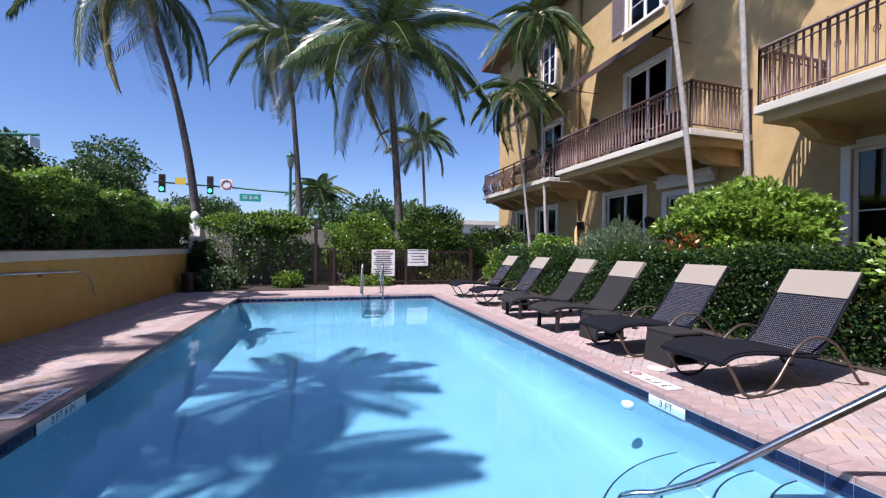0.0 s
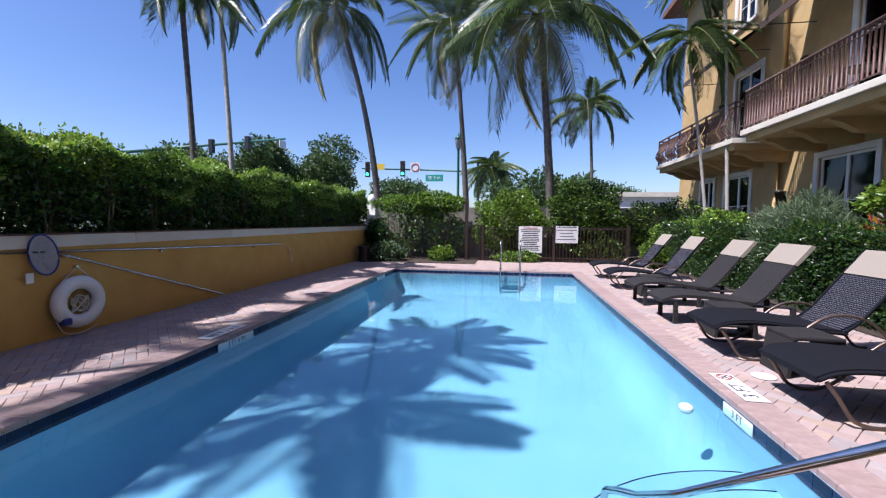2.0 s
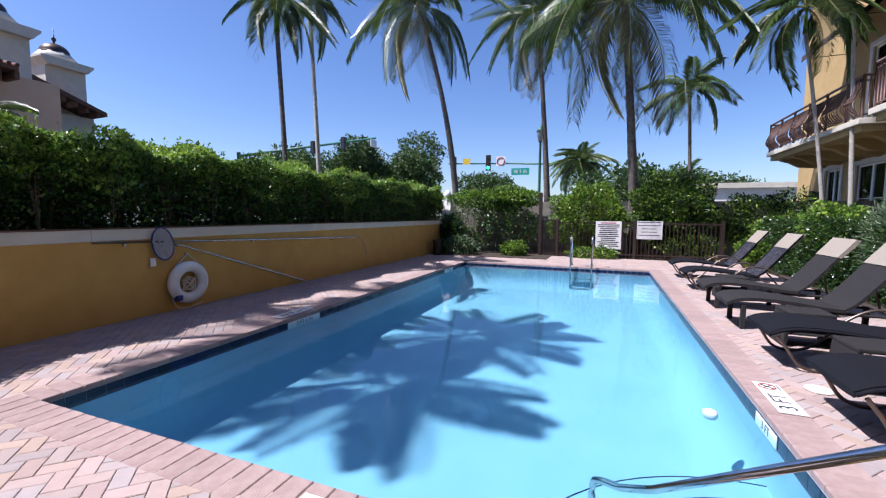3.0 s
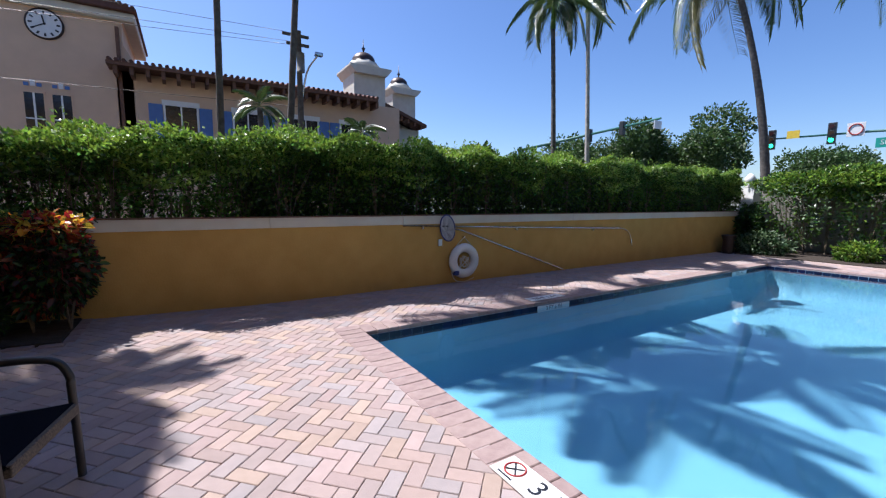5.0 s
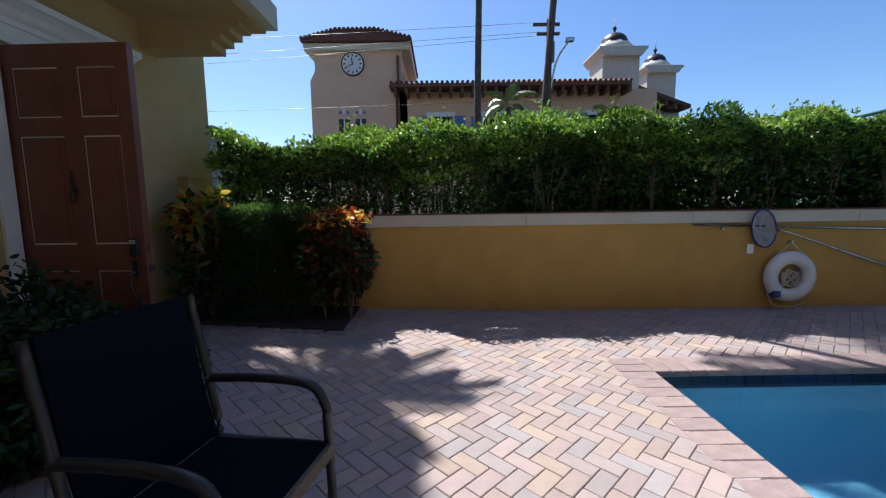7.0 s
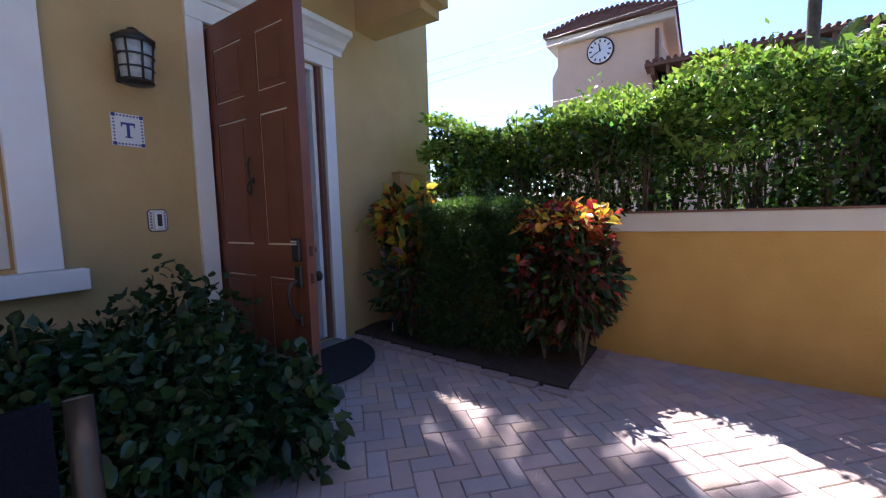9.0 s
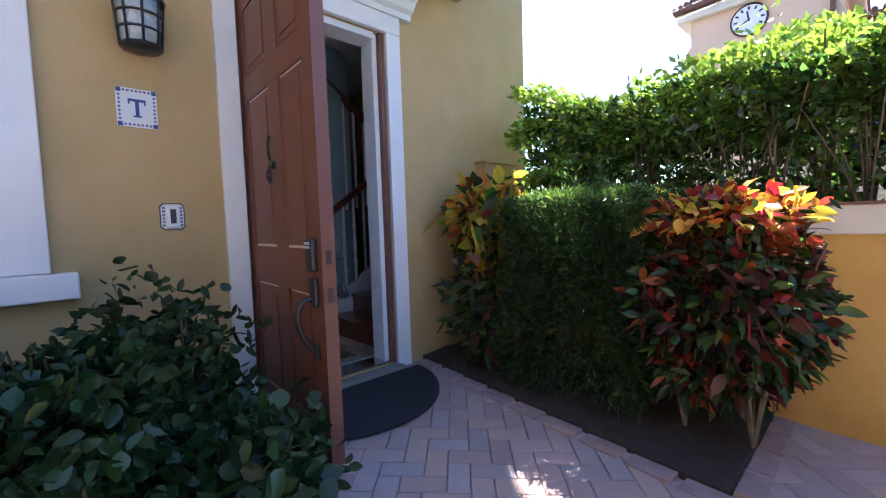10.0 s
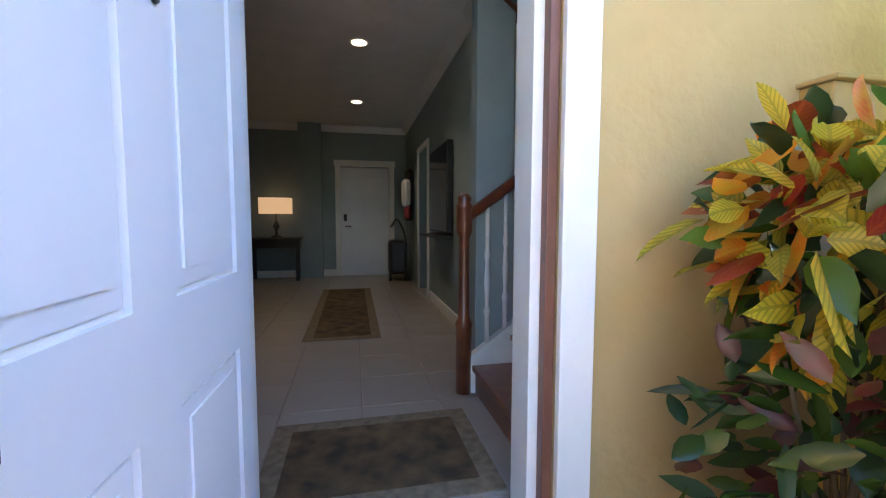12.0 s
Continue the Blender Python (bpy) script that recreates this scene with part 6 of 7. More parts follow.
part("post", boxes((-0.80, 15.05, 0.0, -0.68, 15.17, 2.35), bevel=0.008), DARKMETAL, gate)
part("gate_frame", boxes((-0.66, 15.09, 0.1, -0.22, 15.12, 0.14), (-0.66, 15.09, 1.3, -0.22, 15.12, 1.34), (-0.66, 15.09, 0.14, -0.63, 15.12, 1.3), (-0.25, 15.09, 0.14, -0.22, 15.12, 1.3)), DARKMETAL, gate)
for k in range(3):
    part("bar", boxes((-0.56 + k * 0.1, 15.095, 0.14, -0.54 + k * 0.1, 15.115, 1.3)), DARKMETAL, gate)

# ---- patio: chair, bush under the window, croton bed ----
chair = thing("patio_chair", "dark navy sling patio chair with a black metal frame", "chair", loc=(-0.74, -1.51, deck_z(-1.5)), rz=-12)
SLING = material("navy_sling_mesh", (0.004, 0.005, 0.009), (0.007, 0.008, 0.014), 240, 0.9, bump=0.6, bump_scale=260, spec=0.06)
bm = bmesh.new()
prism(bm, [(0.36, 0.42), (0.38, 0.40), (0.05, 0.375), (-0.16, 0.375), (-0.16, 0.39), (0.05, 0.39)], "x", -0.27, 0.27)
part("seat", bm, SLING, chair)
part("seat_trim", boxes((-0.27, 0.345, 0.36, 0.27, 0.385, 0.415), bevel=0.006), material("woven_tan_trim", (0.14, 0.11, 0.08), (0.05, 0.04, 0.03), 120, 0.8), chair, "tan woven front edge")
bm = bmesh.new()
outb = [(p.y, p.z) for p in arc([(0, -0.15, 0.40), (0, -0.20, 0.62), (0, -0.24, 0.86), (0, -0.27, 1.0)], 4)]
prism(bm, outb + [(a - 0.015, b) for a, b in outb[::-1]], "x", -0.27, 0.27)
part("backrest", bm, SLING, chair)
for s in (-1, 1):
    x = s * 0.30
    bm = bmesh.new()
    tube(bm, arc([(x, 0.36, 0.0), (x, 0.35, 0.45), (x, 0.34, 0.57), (x, 0.27, 0.645), (x, 0.05, 0.655), (x, -0.21, 0.635)], 5), 0.020, 8)
    part("arm_and_front_leg", bm, BLACK, chair)
    bm = bmesh.new()
    tube(bm, arc([(x, -0.36, 0.0), (x, -0.18, 0.35), (x, -0.20, 0.62), (x, -0.27, 1.0)], 5), 0.018, 8)
    part("back_leg", bm, BLACK, chair)
    bm = bmesh.new()
    tube(bm, [(x, 0.36, 0.39), (x, -0.18, 0.37)], 0.014, 6)
    part("seat_rail", bm, BLACK, chair)

bush = thing("shrub", "dark glossy leafy shrub under the house window", "shrub")
bush_leaves("foliage", bush, (-1.45, -3.0, 0.48), (0.72, 0.62, 0.44), 11000, 0.058, 0.036, LEAF_DARK, 81, 0.16, 0.35, 0.3, True)
bush_leaves("upper_growth", bush, (-1.95, -3.25, 0.76), (0.28, 0.26, 0.28), 650, 0.058, 0.036, LEAF_DARK, 82, 0.3, 0.3, 0.3, True)
bush_leaves("low_growth", bush, (-2.05, -2.75, 0.38), (0.34, 0.4, 0.26), 1100, 0.08, 0.048, LEAF_DARK, 84, 0.3, 0.3, 0.3, True)
stems("branchwork", bush, [(-1.3, -3.0, 0.05), (-1.7, -3.05, 0.05), (-2.0, -3.1, 0.05)], 0.85, 0.3, STEM, 83, 0.009, 8)
bush = thing("shrub", "dark leafy shrub along the house wall", "shrub")
bush_leaves("foliage", bush, (0.2, -3.15, 0.55), (1.0, 0.55, 0.5), 5000, 0.085, 0.05, LEAF_DARK, 85, 0.16, 0.35)
stems("branchwork", bush, [(-0.2, -3.15, 0.05), (0.4, -3.15, 0.05)], 0.9, 0.35, STEM, 86, 0.009, 8)
bm = bmesh.new()
rows_ = []
for k in range(13):
    y = HY + (2.13) * k / 12
    xe = -3.79 + (y - HY) * 0.067
    rows_.append([bm.verts.new((WALL_X + (xe - WALL_X) * q / 6, y, deck_z(y) + 0.026 + 0.02 * math.sin(q * 5.1 + k * 3.7) * (0 < q < 6))) for q in range(7)])
for r0_, r1_ in zip(rows_, rows_[1:]):
    for q in range(6):
        bm.faces.new((r0_[q], r0_[q + 1], r1_[q + 1], r1_[q]))
ext = bmesh.ops.extrude_face_region(bm, geom=bm.faces[:])
bmesh.ops.translate(bm, verts=[v for v in ext["geom"] if isinstance(v, bmesh.types.BMVert)], vec=(0, 0, -0.15))
bmesh.ops.recalc_face_normals(bm, faces=bm.faces)
tagged(part("planting_bed_door", bm, SOIL), "dark mulch bed beside the entrance", "soil", kind="structure")
b = thing("croton_shrub", "orange and red leaved croton shrub in sun", "shrub")
bush_leaves("foliage", b, (-4.15, -1.88, 0.80), (0.36, 0.42, 0.52), 3300, 0.088, 0.04, [LEAF_RED, LEAF_DARK, LEAF_DARK, LEAF_DARK, LEAF_PLUM, LEAF_PLUM, LEAF_HEDGE], 91, 0.14, 0.45, 0.3, True)
bush_leaves("top_leaves", b, (-4.18, -1.86, 1.24), (0.34, 0.40, 0.13), 620, 0.09, 0.042, [LEAF_ORANGE, LEAF_RED, LEAF_RED, LEAF_YELLOW, LEAF_DARK], 92, 0.15, 0.3, 0.3, True)
stems("branchwork", b, [(-4.1, -1.7, 0.1), (-4.1, -2.0, 0.1)], 1.0, 0.28, STEM, 93, 0.010, 7)
b = thing("needle_shrub", "dark green needle-leaved shrub, clipped flat", "shrub")
hedge_leaves("foliage", b, -4.6, -3.05, 0.2, -3.85, -2.15, 1.36, 42000, 0.05, 0.008, [LEAF_DARK, LEAF_DARK, LEAF_HEDGE], 94, rough=0.05, thin=0.9)
# lighter leaf colour on top stands for the sun on the clipped shrub
hedge_leaves("lighter_top_leaves", b, -4.6, -3.05, 1.2, -3.85, -2.15, 1.38, 7000, 0.05, 0.009, LEAF_HEDGE, 95, rough=0.05, thin=1)
stems("branchwork", b, [(-4.2, -2.8, 0.1), (-4.2, -2.4, 0.1)], 1.1, 0.35, STEM, 96, 0.010, 8)
b = thing("croton_shrub", "yellow and red veined croton beside the door", "shrub")
bush_leaves("foliage", b, (-4.10, -3.38, 1.27), (0.29, 0.28, 0.30), 420, 0.145, 0.07, [LEAF_YELLOW, LEAF_YELLOW, LEAF_DARK, LEAF_ORANGE, LEAF_HEDGE, LEAF_RED], 97, 0.2, 0.5, 0.4, True)
bush_leaves("low_leaves", b, (-4.0, -3.3, 0.66), (0.26, 0.3, 0.42), 260, 0.13, 0.05, [LEAF_DARK, LEAF_HEDGE, LEAF_PLUM, LEAF_DARK, LEAF_HEDGE], 98, 0.2, 0.3, 0.3, True)
stems("branchwork", b, [(-4.1, -3.35, 0.1)], 1.1, 0.25, STEM, 99, 0.012, 8)
stake = thing("garden_stake", "small white tipped garden light stake in the mulch", "stake", loc=(-3.98, -3.5, 0.13))
bm = bmesh.new()
tube(bm, [(0, 0, 0), (0.02, 0.03, 0.14)], 0.012, 6)
part("tip", bm, SIGNWHITE, stake)
bm = bmesh.new()
tube(bm, [(0.02, 0.03, 0.14), (0.035, 0.05, 0.28)], 0.009, 6)
part("handle", bm, BLACK, stake)

# ---- across the street ----
hall = thing("civic_building", "peach stucco building with a clock tower and two domed turrets", "building")
part("main_wall", boxes((-27.0, -2.7, -0.3, -20.0, 10.0, 6.75)), PINKWALL, hall)
part("attic", boxes((-27.0, -2.3, 6.75, -22.3, 8.0, 7.55)), PINKWALL, hall)
part("attic_edge", boxes((-27.0, -2.4, 7.55, -22.2, 8.1, 7.68)), ROOF, hall)
part("tower", boxes((-25.0, -6.8, -0.3, -20.0, -2.15, 7.3)), PINKWALL, hall)
bm = bmesh.new()
prism(bm, [(-6.8, 7.3), (-6.55, 7.75), (-6.55, 8.55), (-6.85, 8.95), (-2.1, 8.95), (-2.4, 8.55), (-2.4, 7.75), (-2.15, 7.3)], "x", -25.0, -20.0)
part("tower_top", bm, PINKWALL, hall)
bm = bmesh.new()
prism(bm, [(-7.05, 8.95), (-7.05, 9.07), (-5.4, 9.48), (-3.5, 9.48), (-1.85, 9.07), (-1.85, 8.95)], "x", -25.5, -19.5)
tower_roof = part("tower_roof", bm, ROOF, hall, "brown tiled tower roof")
for k in range(26):
    y = -6.97 + k * 0.2
    zt = 9.07 + min(1, (y + 7.05) / 1.65, (-1.85 - y) / 1.65) * 0.41
    bm = bmesh.new()
    tube(bm, [(-19.45, y, zt - 0.02), (-20.4, y, zt + 0.05)], 0.09, 6)
    part("ridge_tile", bm, ROOF, tower_roof)
clock = part("clock", lathe(bmesh.new(), [(0.56, 0.0), (0.56, 0.05), (0.50, 0.06)], 32), DARKMETAL, hall, "white clock face with black marks and a dark rim")
clock.matrix_basis = pose(-19.995, -4.72, 8.05, 0, 90, 0)
part("dial", lathe(bmesh.new(), [(0.5, 0.06), (0.49, 0.065)], 32), SIGNWHITE, clock)
for k in range(12):
    a = k * math.pi / 6
    bm = bmesh.new()
    box(bm, -0.03, 0.34, 0.065, 0.03, 0.45, 0.075)
    mk = part("hour_mark", bm, INK, clock)
    mk.matrix_basis = pose(0, 0, 0, 0, 0, math.degrees(a))
for ang, ln, wd in ((120, 0.42, 0.035), (10, 0.30, 0.05)):
    hd = part("clock_hand", boxes((-wd / 2, -0.05, 0.076, wd / 2, ln, 0.086)), INK, clock)
    hd.matrix_basis = pose(0, 0, 0, 0, 0, 90 + ang)


def far_window(y0, y1, z0, z1, shutters):
    if shutters:
        w = part("window", boxes((-20.02, y0 - 0.08, z0, -19.94, y0, z1), (-20.02, y1, z0, -19.94, y1 + 0.08, z1), (-20.02, y0 - 0.12, z1, -19.92, y1 + 0.12, z1 + 0.22)), WHITE, hall, "white framed window")
    else:
        w = part("window", boxes((-20.02, y0 - 0.04, z0, -19.97, y0, z1), (-20.02, y1, z0, -19.97, y1 + 0.04, z1), (-20.02, y0 - 0.06, z1, -19.95, y1 + 0.06, z1 + 0.08)), PINKWALL, hall, "slim dark window with tile ornament")
    part("pane", boxes((-20.0, y0, z0, -19.985, y1, z1)), material("dark_far_glass", (0.012, 0.014, 0.02), None, 4, 0.15), w)
    part("bar", boxes((-19.985, (y0 + y1) / 2 - 0.03, z0, -19.965, (y0 + y1) / 2 + 0.03, z1), (-19.985, y0, (z0 + z1) / 2 - 0.025, -19.967, y1, (z0 + z1) / 2 + 0.025)), WHITE, w)
    if shutters:
        for a, c in ((y0 - 0.6, y0 - 0.1), (y1 + 0.1, y1 + 0.6)):
            part("shutter", boxes((-20.0, a, z0 - 0.05, -19.93, c, z1 + 0.02), bevel=0.01), BLUE, w, "blue louvred shutter")
    else:
        for q in (-0.18, 0.0, 0.18):
            part("tile_ornament", boxes((-20.0, (y0 + y1) / 2 + q - 0.07, z1 + 0.24, -19.95, (y0 + y1) / 2 + q + 0.07, z1 + (0.46 if q == 0 else 0.36))), BLUE if q else WHITE, w)


for y0, y1 in ((-5.5, -4.95), (-4.7, -4.15)):
    far_window(y0, y1, 3.6, 5.5, False)
for y0 in (-1.1, 1.55, 4.2, 6.6):
    far_window(y0, y0 + 1.15, 3.4, 5.55, True)
eave = part("eave", boxes((-22.3, -2.9, 6.72, -19.0, 8.3, 6.86)), ROOF, hall, "brown eave with brackets")
bm = bmesh.new()
prism(bm, [(-19.0, 6.86), (-22.3, 7.35), (-22.3, 6.86)], "y", -2.9, 8.3)
part("roof_slope", bm, ROOF, hall)
for k in range(48):
    y = -2.8 + k * 0.235
    bm = bmesh.new()
    tube(bm, [(-18.95, y, 6.90), (-22.2, y, 7.38)], 0.075, 6)
    part("roof_tile", bm, ROOF, hall)
for k in range(22):
    y = -2.7 + k * 0.52
    part("bracket", boxes((-20.0, y, 6.42, -19.1, y + 0.13, 6.72)), ROOF, eave)


def turret(x, y, w, z0, z1, s):
    t = part("turret", boxes((x - w, y - w / 2, z0, x, y + w / 2, z1)), CREAM, hall, "cream turret with a bronze dome")
    bm = bmesh.new()
    prism(bm, [(y - w / 2, z1), (y - w / 2 - 0.3 * s, z1 + 0.35 * s), (y - w / 2 - 0.3 * s, z1 + 0.45 * s), (y + w / 2 + 0.3 * s, z1 + 0.45 * s), (y + w / 2 + 0.3 * s, z1 + 0.35 * s), (y + w / 2, z1)], "x", x - w - 0.3, x + 0.3)
    part("cornice", bm, CREAM, t)
    r = w * 0.36
    zc = z1 + 0.45 * s
    part("drum", lathe(bmesh.new(), [(w * 0.62, zc), (r * 1.05, zc + 0.55 * s)], 8, (x - w / 2, y, 0)), CREAM, t)
    zc += 0.5 * s
    dome = part("dome", lathe(bmesh.new(), [(r * 1.06, zc), (r, zc + 0.05)] + [(r * math.cos(a * math.pi / 18), zc + 0.05 + r * 0.8 * math.sin(a * math.pi / 18)) for a in range(1, 9)], 20, (x - w / 2, y, 0)), DARKMETAL, t, "ribbed bronze dome")
    part("finial", lathe(bmesh.new(), [(0.06, zc + r * 0.8), (0.05, zc + r * 0.8 + 0.15), (0.12, zc + r * 0.8 + 0.28), (0.03, zc + r * 0.8 + 0.4), (0.01, zc + r * 0.8 + 0.85)], 8, (x - w / 2, y, 0)), DARKMETAL, dome)


turret(-22.0, 9.05, 1.95, -0.3, 8.9, 1.0)
turret(-25.0, 12.8, 1.75, -0.3, 8.9, 0.9)
part("wing_wall", boxes((-28.0, 10.25, -0.3, -24.0, 13.4, 6.4)), CREAM, hall)
bm = bmesh.new()
prism(bm, [(10.1, 7.7), (13.6, 6.5), (13.6, 6.7), (10.1, 7.95)], "x", -28.0, -23.2)
part("wing_roof", bm, ROOF, hall, "brown tiled lower roof")
for k in range(7):
    y = 10.3 + k * 0.48
    part("wing_bracket", boxes((-24.0, y, 7.35 - k * 0.16, -23.3, y + 0.13, 7.62 - k * 0.16)), ROOF, hall)
part("tower_cornice", boxes((-25.25, -7.0, 8.62, -19.72, -1.92, 8.95), bevel=0.06), CREAM, hall, "cream cornice under the tower roof")
part("parapet", boxes((-22.6, -2.3, 7.35, -22.25, 8.0, 7.62), bevel=0.02), CREAM, hall, "cream parapet above the tiled eave")
part("downpipe", boxes((-19.98, -2.62, 0, -19.86, -2.5, 8.4)), ROOF, hall)

pole = thing("utility_pole", "wooden utility pole with crossarms and a street light", "pole", loc=(-14.0, 3.15, -0.25))
bm = bmesh.new()
tube(bm, [(0, 0, 0), (0, 0, 7.75)], 0.13, 10, True, 0.09)
part("shaft", bm, TRUNK, pole)
for z in (7.55, 7.25):
    part("crossarm", boxes((-0.06, -0.55 if z > 7.4 else -0.42, z, 0.05, 0.35, z + 0.08)), TRUNK, pole)
bm = bmesh.new()
tube(bm, arc([(0, 0.05, 5.4), (0.1, 0.25, 6.4), (0.2, 0.62, 7.0)], 5), 0.035, 6)
box(bm, 0.1, 0.5, 6.95, 0.3, 0.78, 7.08, 0.03)
part("street_light", bm, CHROME, pole)
bm = bmesh.new()
tube(bm, [(0.2, 0, 6.3), (0.2, 0, 6.95)], 0.14, 10)
part("transformer", bm, CONCRETE, pole)
for n_, (ya, za, zb) in enumerate(((-0.5, 7.4, 7.2), (-0.35, 7.1, 6.7), (-0.2, 7.0, 6.4), (0, 4.9, 4.9))):
    w = thing("overhead_wire", "thin overhead power line over the street", "cable", "power lines", loc=(-14.0, 3.15, 0))
    bm = bmesh.new()
    L = 34.0
    tube(bm, [(0, ya - L * k / 24, za + (zb - za) * k / 9 - 0.5 * math.sin(math.pi * k / 24) * 0.6) for k in range(25)], 0.007, 4)
    part("wire", bm, BLACK, w)

sl = thing("street_lamp", "green street lamp with a lantern head", "lamp post", loc=(-2.45, 26.2, -0.25))
part("post", lathe_at([(0.22, 0), (0.2, 0.7), (0.1, 0.9), (0.075, 6.3), (0.11, 6.4)], 12, (0, 0, 0)), GREENPOLE, sl)
part("lantern", lathe_at([(0.14, 6.4), (0.24, 6.95), (0.26, 7.0)], 8, (0, 0, 0)), material("frosted_lamp_glass", (0.5, 0.55, 0.55), None, 5, 0.3), sl, "pale frosted glass lantern")
part("cap", lathe_at([(0.28, 7.0), (0.2, 7.15), (0.06, 7.3), (0.01, 7.45)], 8, (0, 0, 0)), GREENPOLE, sl)


def signal_head(parent, x, y, z, lit=None):
    h = part("signal_head", boxes((x - 0.33, y - 0.15, z - 1.05, x + 0.33, y + 0.15, z + 1.05), bevel=0.03), BLACK, parent, "black traffic signal head")
    for k, (nm, col) in enumerate((("red", (0.3, 0.02, 0.01)), ("amber", (0.35, 0.14, 0.01)), ("green", (0.01, 0.25, 0.10)))):
        zz = z + 0.66 - 0.66 * k
        bm = bmesh.new()
        tube(bm, [(x, y - 0.16, zz), (x, y - 0.18, zz)], 0.22, 14)
        part("lens", bm, glow("lit_" + nm + "_lens", tuple(min(1, c * 3) for c in col), 3.0) if nm == lit else material(nm + "_lens", tuple(c * 0.12 for c in col), None, 5, 0.3), h)
        bm = bmesh.new()
        tube(bm, [(x + 0.26 * math.cos(a * math.pi / 8), y - 0.3, zz + 0.26 * math.sin(a * math.pi / 8)) for a in range(9)], 0.02, 4)
        part("visor", bm, BLACK, h)


ma = thing("traffic_mast", "green traffic mast arm with signals and street signs", "traffic light", loc=(0, 0, 0))
bm = bmesh.new()
tube(bm, [(-3.3, 55.0, -0.25), (-3.3, 55.0, 9.2)], 0.22, 10, True, 0.16)
part("post", bm, GREENPOLE, ma)
bm = bmesh.new()
tube(bm, [(-3.3, 55.0, 8.1), (-11.0, 55.0, 8.45), (-19.5, 55.0, 8.7)], 0.14, 8, True, 0.08)
part("arm", bm, GREENPOLE, ma)
signal_head(ma, -18.6, 54.8, 8.55, "green")
signal_head(ma, -13.6, 54.8, 8.6, "green")
part("yellow_sign", boxes((-17.3, 54.78, 8.5, -16.2, 54.82, 9.3)), material("yellow_sign_paint", (0.7, 0.5, 0.05), None, 5, 0.5), ma)
rs = part("turn_sign", boxes((-12.5, 54.76, 8.1, -11.2, 54.8, 9.4), bevel=0.01), SIGNWHITE, ma, "white no-turn sign with a red ring")
bm = bmesh.new()
tube(bm, [(-11.85 + 0.5 * math.cos(a * math.pi / 10), 54.74, 8.75 + 0.5 * math.sin(a * math.pi / 10)) for a in range(21)], 0.06, 5, False)
part("ring", bm, INKRED, rs)
ss = part("street_sign", boxes((-10.4, 54.76, 6.85, -8.0, 54.82, 7.75), bevel=0.01), material("green_sign_sheet", (0.015, 0.30, 0.24), None, 5, 0.4), ma, "green street name sign")
lettering("SE 5 th", 0.62, SIGNWHITE, ss, Matrix.Translation((-9.2, 54.74, 7.30)) @ pose(0, 0, 0, 90), "letter")
mb = thing("traffic_mast", "long green mast arm reaching over the street", "traffic light", loc=(0, 0, 0))
bm = bmesh.new()
tube(bm, [MB0, MB1], 0.16, 8, True, 0.09)
part("arm", bm, GREENPOLE, mb)
bm = bmesh.new()
tube(bm, [(MB0[0], MB0[1], -0.25), (MB0[0], MB0[1], MB0[2] + 0.4)], 0.2, 8)
part("post", bm, GREENPOLE, mb)
for f in (0.58, 0.79):
    px_, py_, pz_ = (MB0[i] + (MB1[i] - MB0[i]) * f for i in range(3))
    part("signal_head", boxes((px_ - 0.2, py_ - 0.2, pz_ - 0.75, px_ + 0.2, py_ + 0.2, pz_ + 0.5), bevel=0.03), BLACK, mb, "black traffic signal head")
part("sign", boxes((MB1[0] - 0.05, MB1[1] - 0.9, MB1[2] - 0.9, MB1[0] + 0.02, MB1[1] + 0.1, MB1[2] - 0.25)), SIGNWHITE, mb)


def tree(label, x, y, h, w, seed, n=9000):
    rnd = random.Random(seed)
    t = thing("tree", label, "tree", loc=(x, y, -0.25))
    bm = bmesh.new()
    tube(bm, [(0, 0, 0), (0.1, 0, h * 0.3), (0, 0.1, h * 0.55)], 0.35, 8, True, 0.2)
    tips = []
    for k in range(9):
        a = k * 0.7 + rnd.random()
        e = w * rnd.uniform(0.25, 0.42)
        tip = (math.cos(a) * e, math.sin(a) * e, h * rnd.uniform(0.55, 0.86))
        tube(bm, arc([(0, 0, h * rnd.uniform(0.25, 0.45)), (tip[0] * 0.5, tip[1] * 0.5, tip[2] * 0.75), tip], 4), 0.14, 6, True, 0.04)
        tips.append(tip)
    part("trunk", bm, STEM, t)
    for i, tip in enumerate(tips):
        r = w * rnd.uniform(0.17, 0.26)
        bush_leaves("foliage", t, tip, (r, r, r * 0.8), n // 9, 0.34, 0.2, LEAF_FAR, seed * 20 + i, 0.25, 0.4)


tree("broad dark green street tree", -23.0, 45.0, 11.3, 13.0, 101, 20000)
tree("dark green street tree", -30.0, 41.0, 9.8, 12.0, 102, 16000)
tree("low dark green street tree", -26.0, 43.5, 7.6, 9.0, 108, 12000)
tree("dark green street tree", -15.5, 62.0, 8.3, 9.0, 103)
tree("dark green street tree", -35.0, 48.0, 9.0, 11.0, 104)
tree("low dark green tree beyond the fence", 4.0, 40.0, 5.2, 9.0, 105)
tree("low dark green tree beyond the fence", 13.0, 60.0, 7.0, 12.0, 106)
tree("dark green tree beside the civic building", -21.0, 15.5, 5.4, 3.6, 107)
palm("bushy palm across the street by the civic building", (-15.5, 2.0, -0.25), (-15.5, 2.0, 5.0), 0.14, 0.1, FEATHER, 12, 0.6, 34, TRUNK, 0.1)
palm("bushy palm across the street by the civic building", (-15.5, 6.0, -0.25), (-15.5, 6.0, 4.4), 0.14, 0.1, FEATHER, 12, 0.55, 35, TRUNK, 0.1)
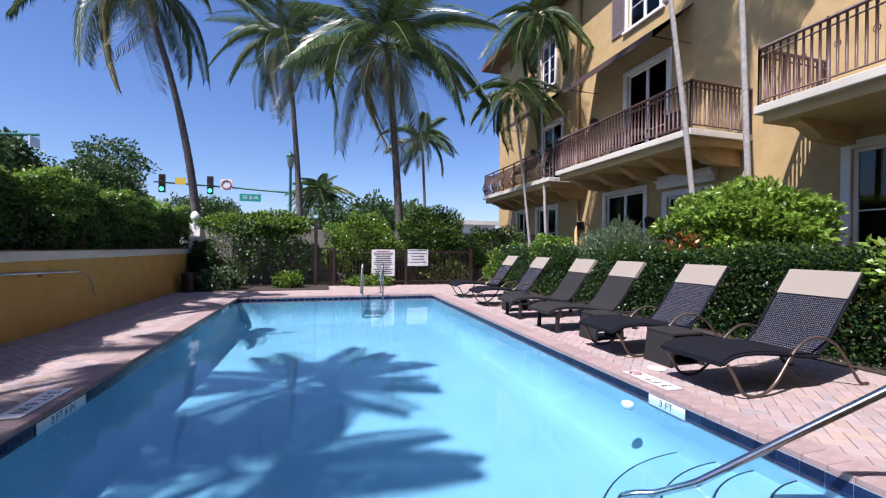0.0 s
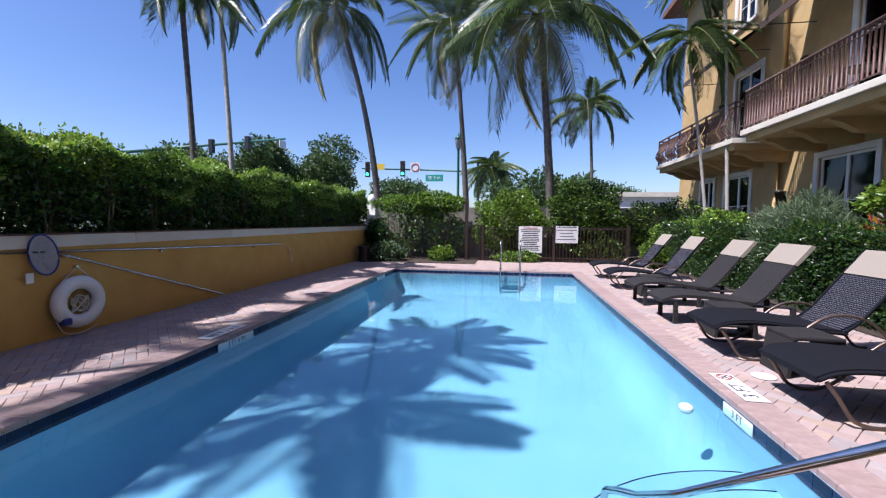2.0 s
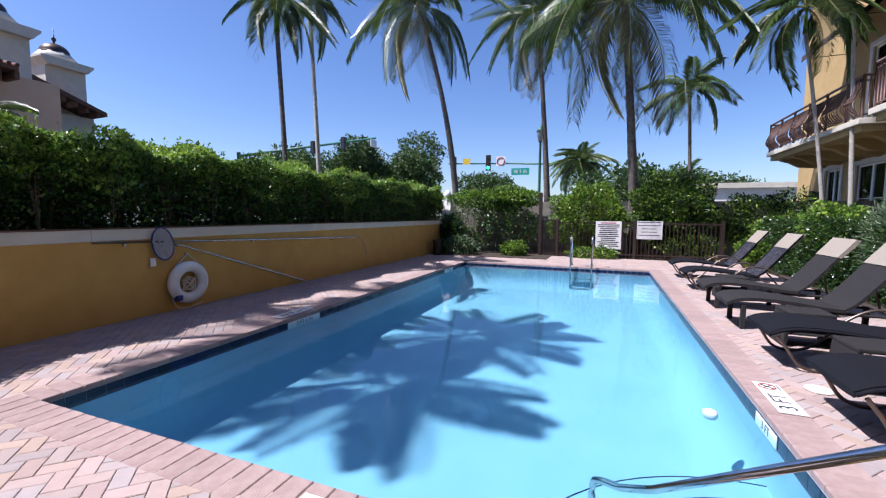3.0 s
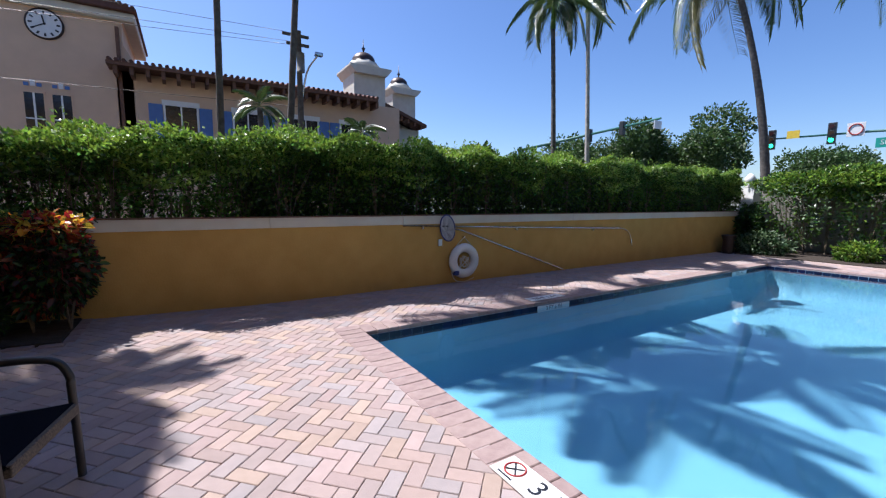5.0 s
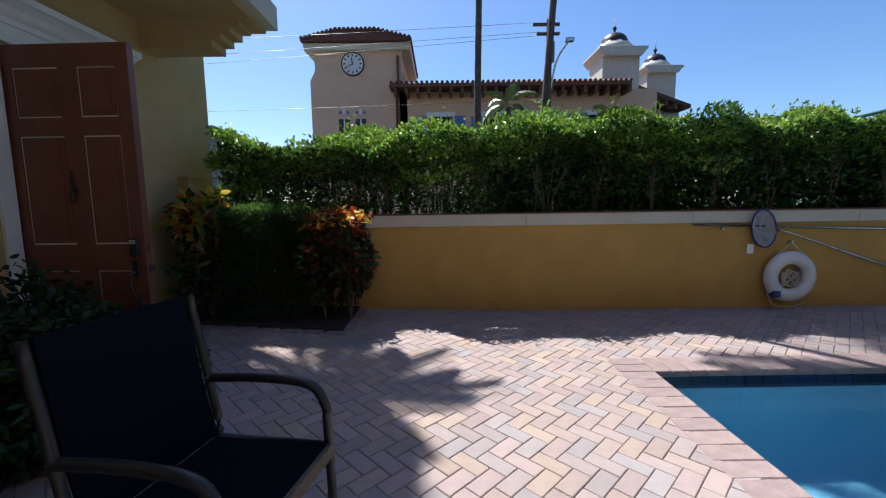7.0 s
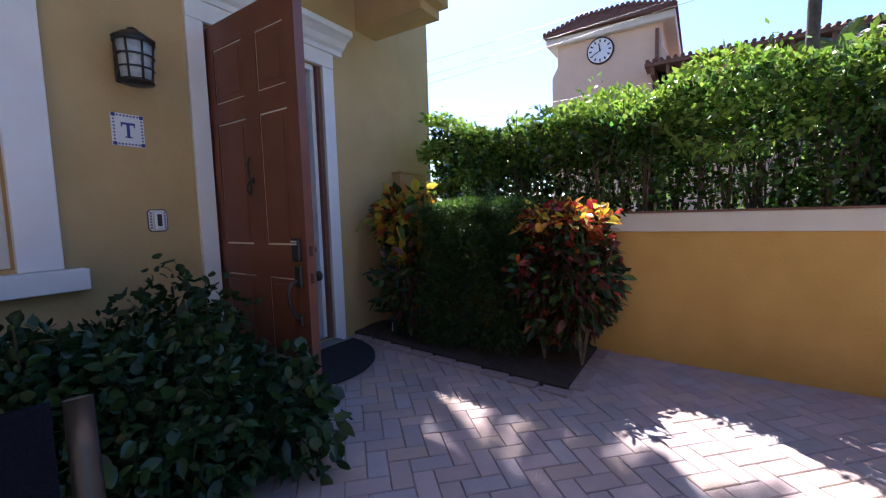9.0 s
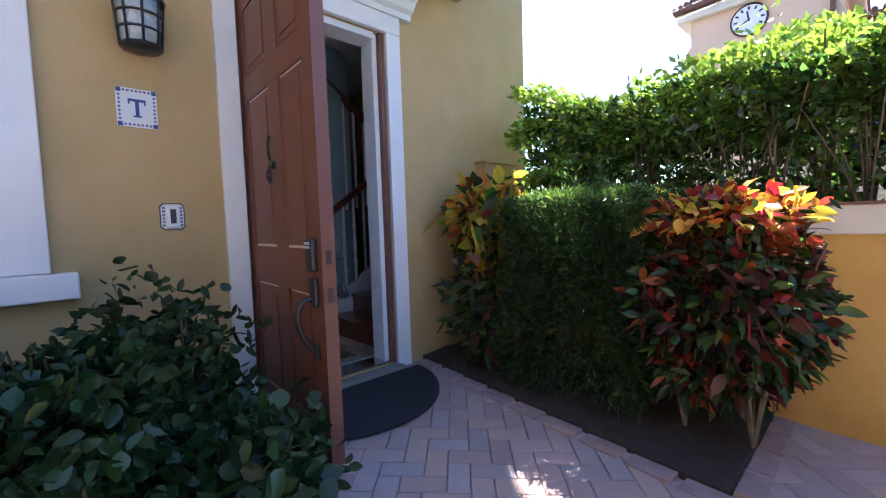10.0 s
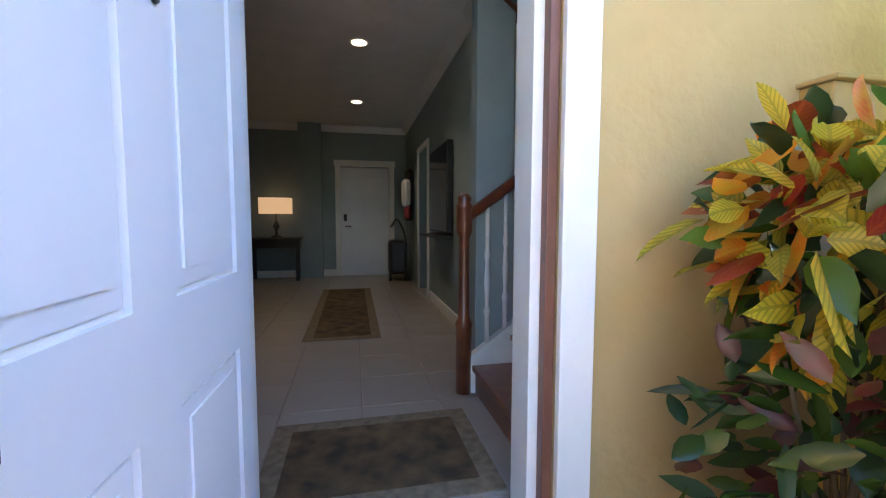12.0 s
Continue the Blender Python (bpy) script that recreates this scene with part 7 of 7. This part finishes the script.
palm("low palm beyond the fence", (9.0, 50.0, -0.25), (9.0, 50.0, 5.0), 0.25, 0.2, FEATHER, 20, 2.0, 36, TRUNK, 0.1)
fb = thing("white_building", "low white building beyond the fence", "building", loc=(0, 0, -0.25))
part("wall", boxes((7.0, 38.0, 0, 16.0, 44.0, 4.0)), WHITE, fb)
part("roof", boxes((6.7, 37.7, 4.0, 16.3, 44.3, 4.4)), CREAM, fb)
fb = thing("grey_building", "distant grey block of offices", "building", loc=(0, 0, -0.25))
part("wall", boxes((-70.0, -38.0, 0, -60.0, -33.0, 13.0)), CONCRETE, fb)

# ---- paving pieces, last ----
PL, PW = 0.21, 0.105


def paver_mesh(name, l, w, mat, h=0.03, b=0.004):
    x, y = l / 2 - 0.002, w / 2 - 0.002
    me = bpy.data.meshes.new(name)
    v = [(-x, -y, -h), (x, -y, -h), (x, y, -h), (-x, y, -h), (-x, -y, -b), (x, -y, -b), (x, y, -b), (-x, y, -b), (-x + b, -y + b, 0), (x - b, -y + b, 0), (x - b, y - b, 0), (-x + b, y - b, 0)]
    f = [(8, 9, 10, 11)] + [(i, (i + 1) % 4, 4 + (i + 1) % 4, 4 + i) for i in range(4)] + [(4 + i, 4 + (i + 1) % 4, 8 + (i + 1) % 4, 8 + i) for i in range(4)]
    me.from_pydata(v, [], f)
    me.materials.append(mat)
    return me, np.array(v), f


one_me, pv, pf = paver_mesh("paver", PL, PW, PAVER_ONE)
cope_me, cv, cf = paver_mesh("coping_brick", CW, 0.148, COPING, 0.055, 0.006)


def herringbone(x0, y0, x1, y1):
    """Centres and turns of pavers laid in herringbone bond, at 45 degrees to the walls."""
    out = []
    c = math.sqrt(0.5)
    for i in range(-190, 190):
        for j in range(-190, 190):
            k = (i - j) % 4
            if k == 0:
                u, v, r = (i + 1) * PW, (j + 0.5) * PW, 0
            elif k == 3:
                u, v, r = (i + 0.5) * PW, (j + 1) * PW, 90
            else:
                continue
            x, y = (u - v) * c, (u + v) * c + 4.0
            if x0 < x < x1 and y0 < y < y1:
                out.append((x, y, r + 45))
    return out


def on_deck(x, y):
    if PX0 - CW + 0.1 < x < PX1 + CW - 0.1 and PY0 - CW + 0.1 < y < PY1 + CW - 0.1:
        return False
    if y < -1.70 and x < -3.80 + (y - HY) * 0.067:
        return False
    if y > 13.75 and x < -0.35:
        return False
    return True


pr = random.Random(9)
rest_v, rest_f = [], []
count = 0
for x, y, r in herringbone(WALL_X - 0.1, HY - 0.1, 5.85, 15.05):
    if not on_deck(x, y):
        continue
    z = deck_z(y) + pr.uniform(-0.0015, 0.0015)
    tilt = math.degrees(math.atan2(deck_z(y + 0.05) - deck_z(y - 0.05), 0.1))
    m = pose(x, y, z) @ pose(0, 0, 0, tilt + pr.uniform(-0.25, 0.25), pr.uniform(-0.25, 0.25)) @ pose(0, 0, 0, 0, 0, r + pr.uniform(-0.4, 0.4))
    if -2.9 < x < 0.35 and -1.6 < y < PY0 and count < 300:
        o = new("paver", one_me)
        o.parent = floor_deck
        o.matrix_basis = m
        count += 1
    else:
        q = pv @ np.array(m.to_3x3()).T + np.array(m.translation)
        n0 = len(rest_v) * 12
        rest_v.append(q)
        rest_f += [tuple(n0 + i for i in f) for f in pf]
me = bpy.data.meshes.new("paving_rest")
me.from_pydata(np.concatenate(rest_v).tolist(), [], rest_f)
me.materials.append(PAVER)
o = new("paving_rest", me)
o.parent = floor_deck
tagged(o, "clay pavers in herringbone bond", kind="stuff")
edge_me = paver_mesh("paver", PL, PW, COPING)[0]
edge = tagged(new("trim_bed_edging"), "single row of clay pavers edging the planting bed", "edging", kind="structure")
for k in range(9):
    y = HY + 0.14 + 0.241 * k
    o = new("paver", edge_me)
    o.parent = edge
    o.matrix_basis = pose(-3.74 + (y - HY) * 0.067, y, deck_z(y) + 0.014, -1.5, 0, 86.2)
for k in range(4):
    o = new("paver", edge_me)
    o.parent = edge
    o.matrix_basis = pose(-3.80 - 0.241 * k, -1.645, deck_z(-1.645) + 0.014, -1.5, 0, 0)
cope = tagged(new("trim_coping"), "dusky red brick coping round the pool", "coping", kind="structure")
for x0, y0, x1, y1, rz in ((PX0 - CW, PY0 - CW / 2, PX1 + CW, PY0 - CW / 2, 90), (PX0 - CW, PY1 + CW / 2, PX1 + CW, PY1 + CW / 2, 90), (PX0 - CW / 2, PY0, PX0 - CW / 2, PY1, 0), (PX1 + CW / 2, PY0, PX1 + CW / 2, PY1, 0)):
    n = round(math.hypot(x1 - x0, y1 - y0) / 0.15)
    for k in range(n):
        t = (k + 0.5) / n
        o = new("coping_brick", cope_me)
        o.parent = cope
        o.matrix_basis = pose(x0 + (x1 - x0) * t, y0 + (y1 - y0) * t, 0.003 + pr.uniform(-0.001, 0.001), pr.uniform(-0.3, 0.3), pr.uniform(-0.3, 0.3), rz)
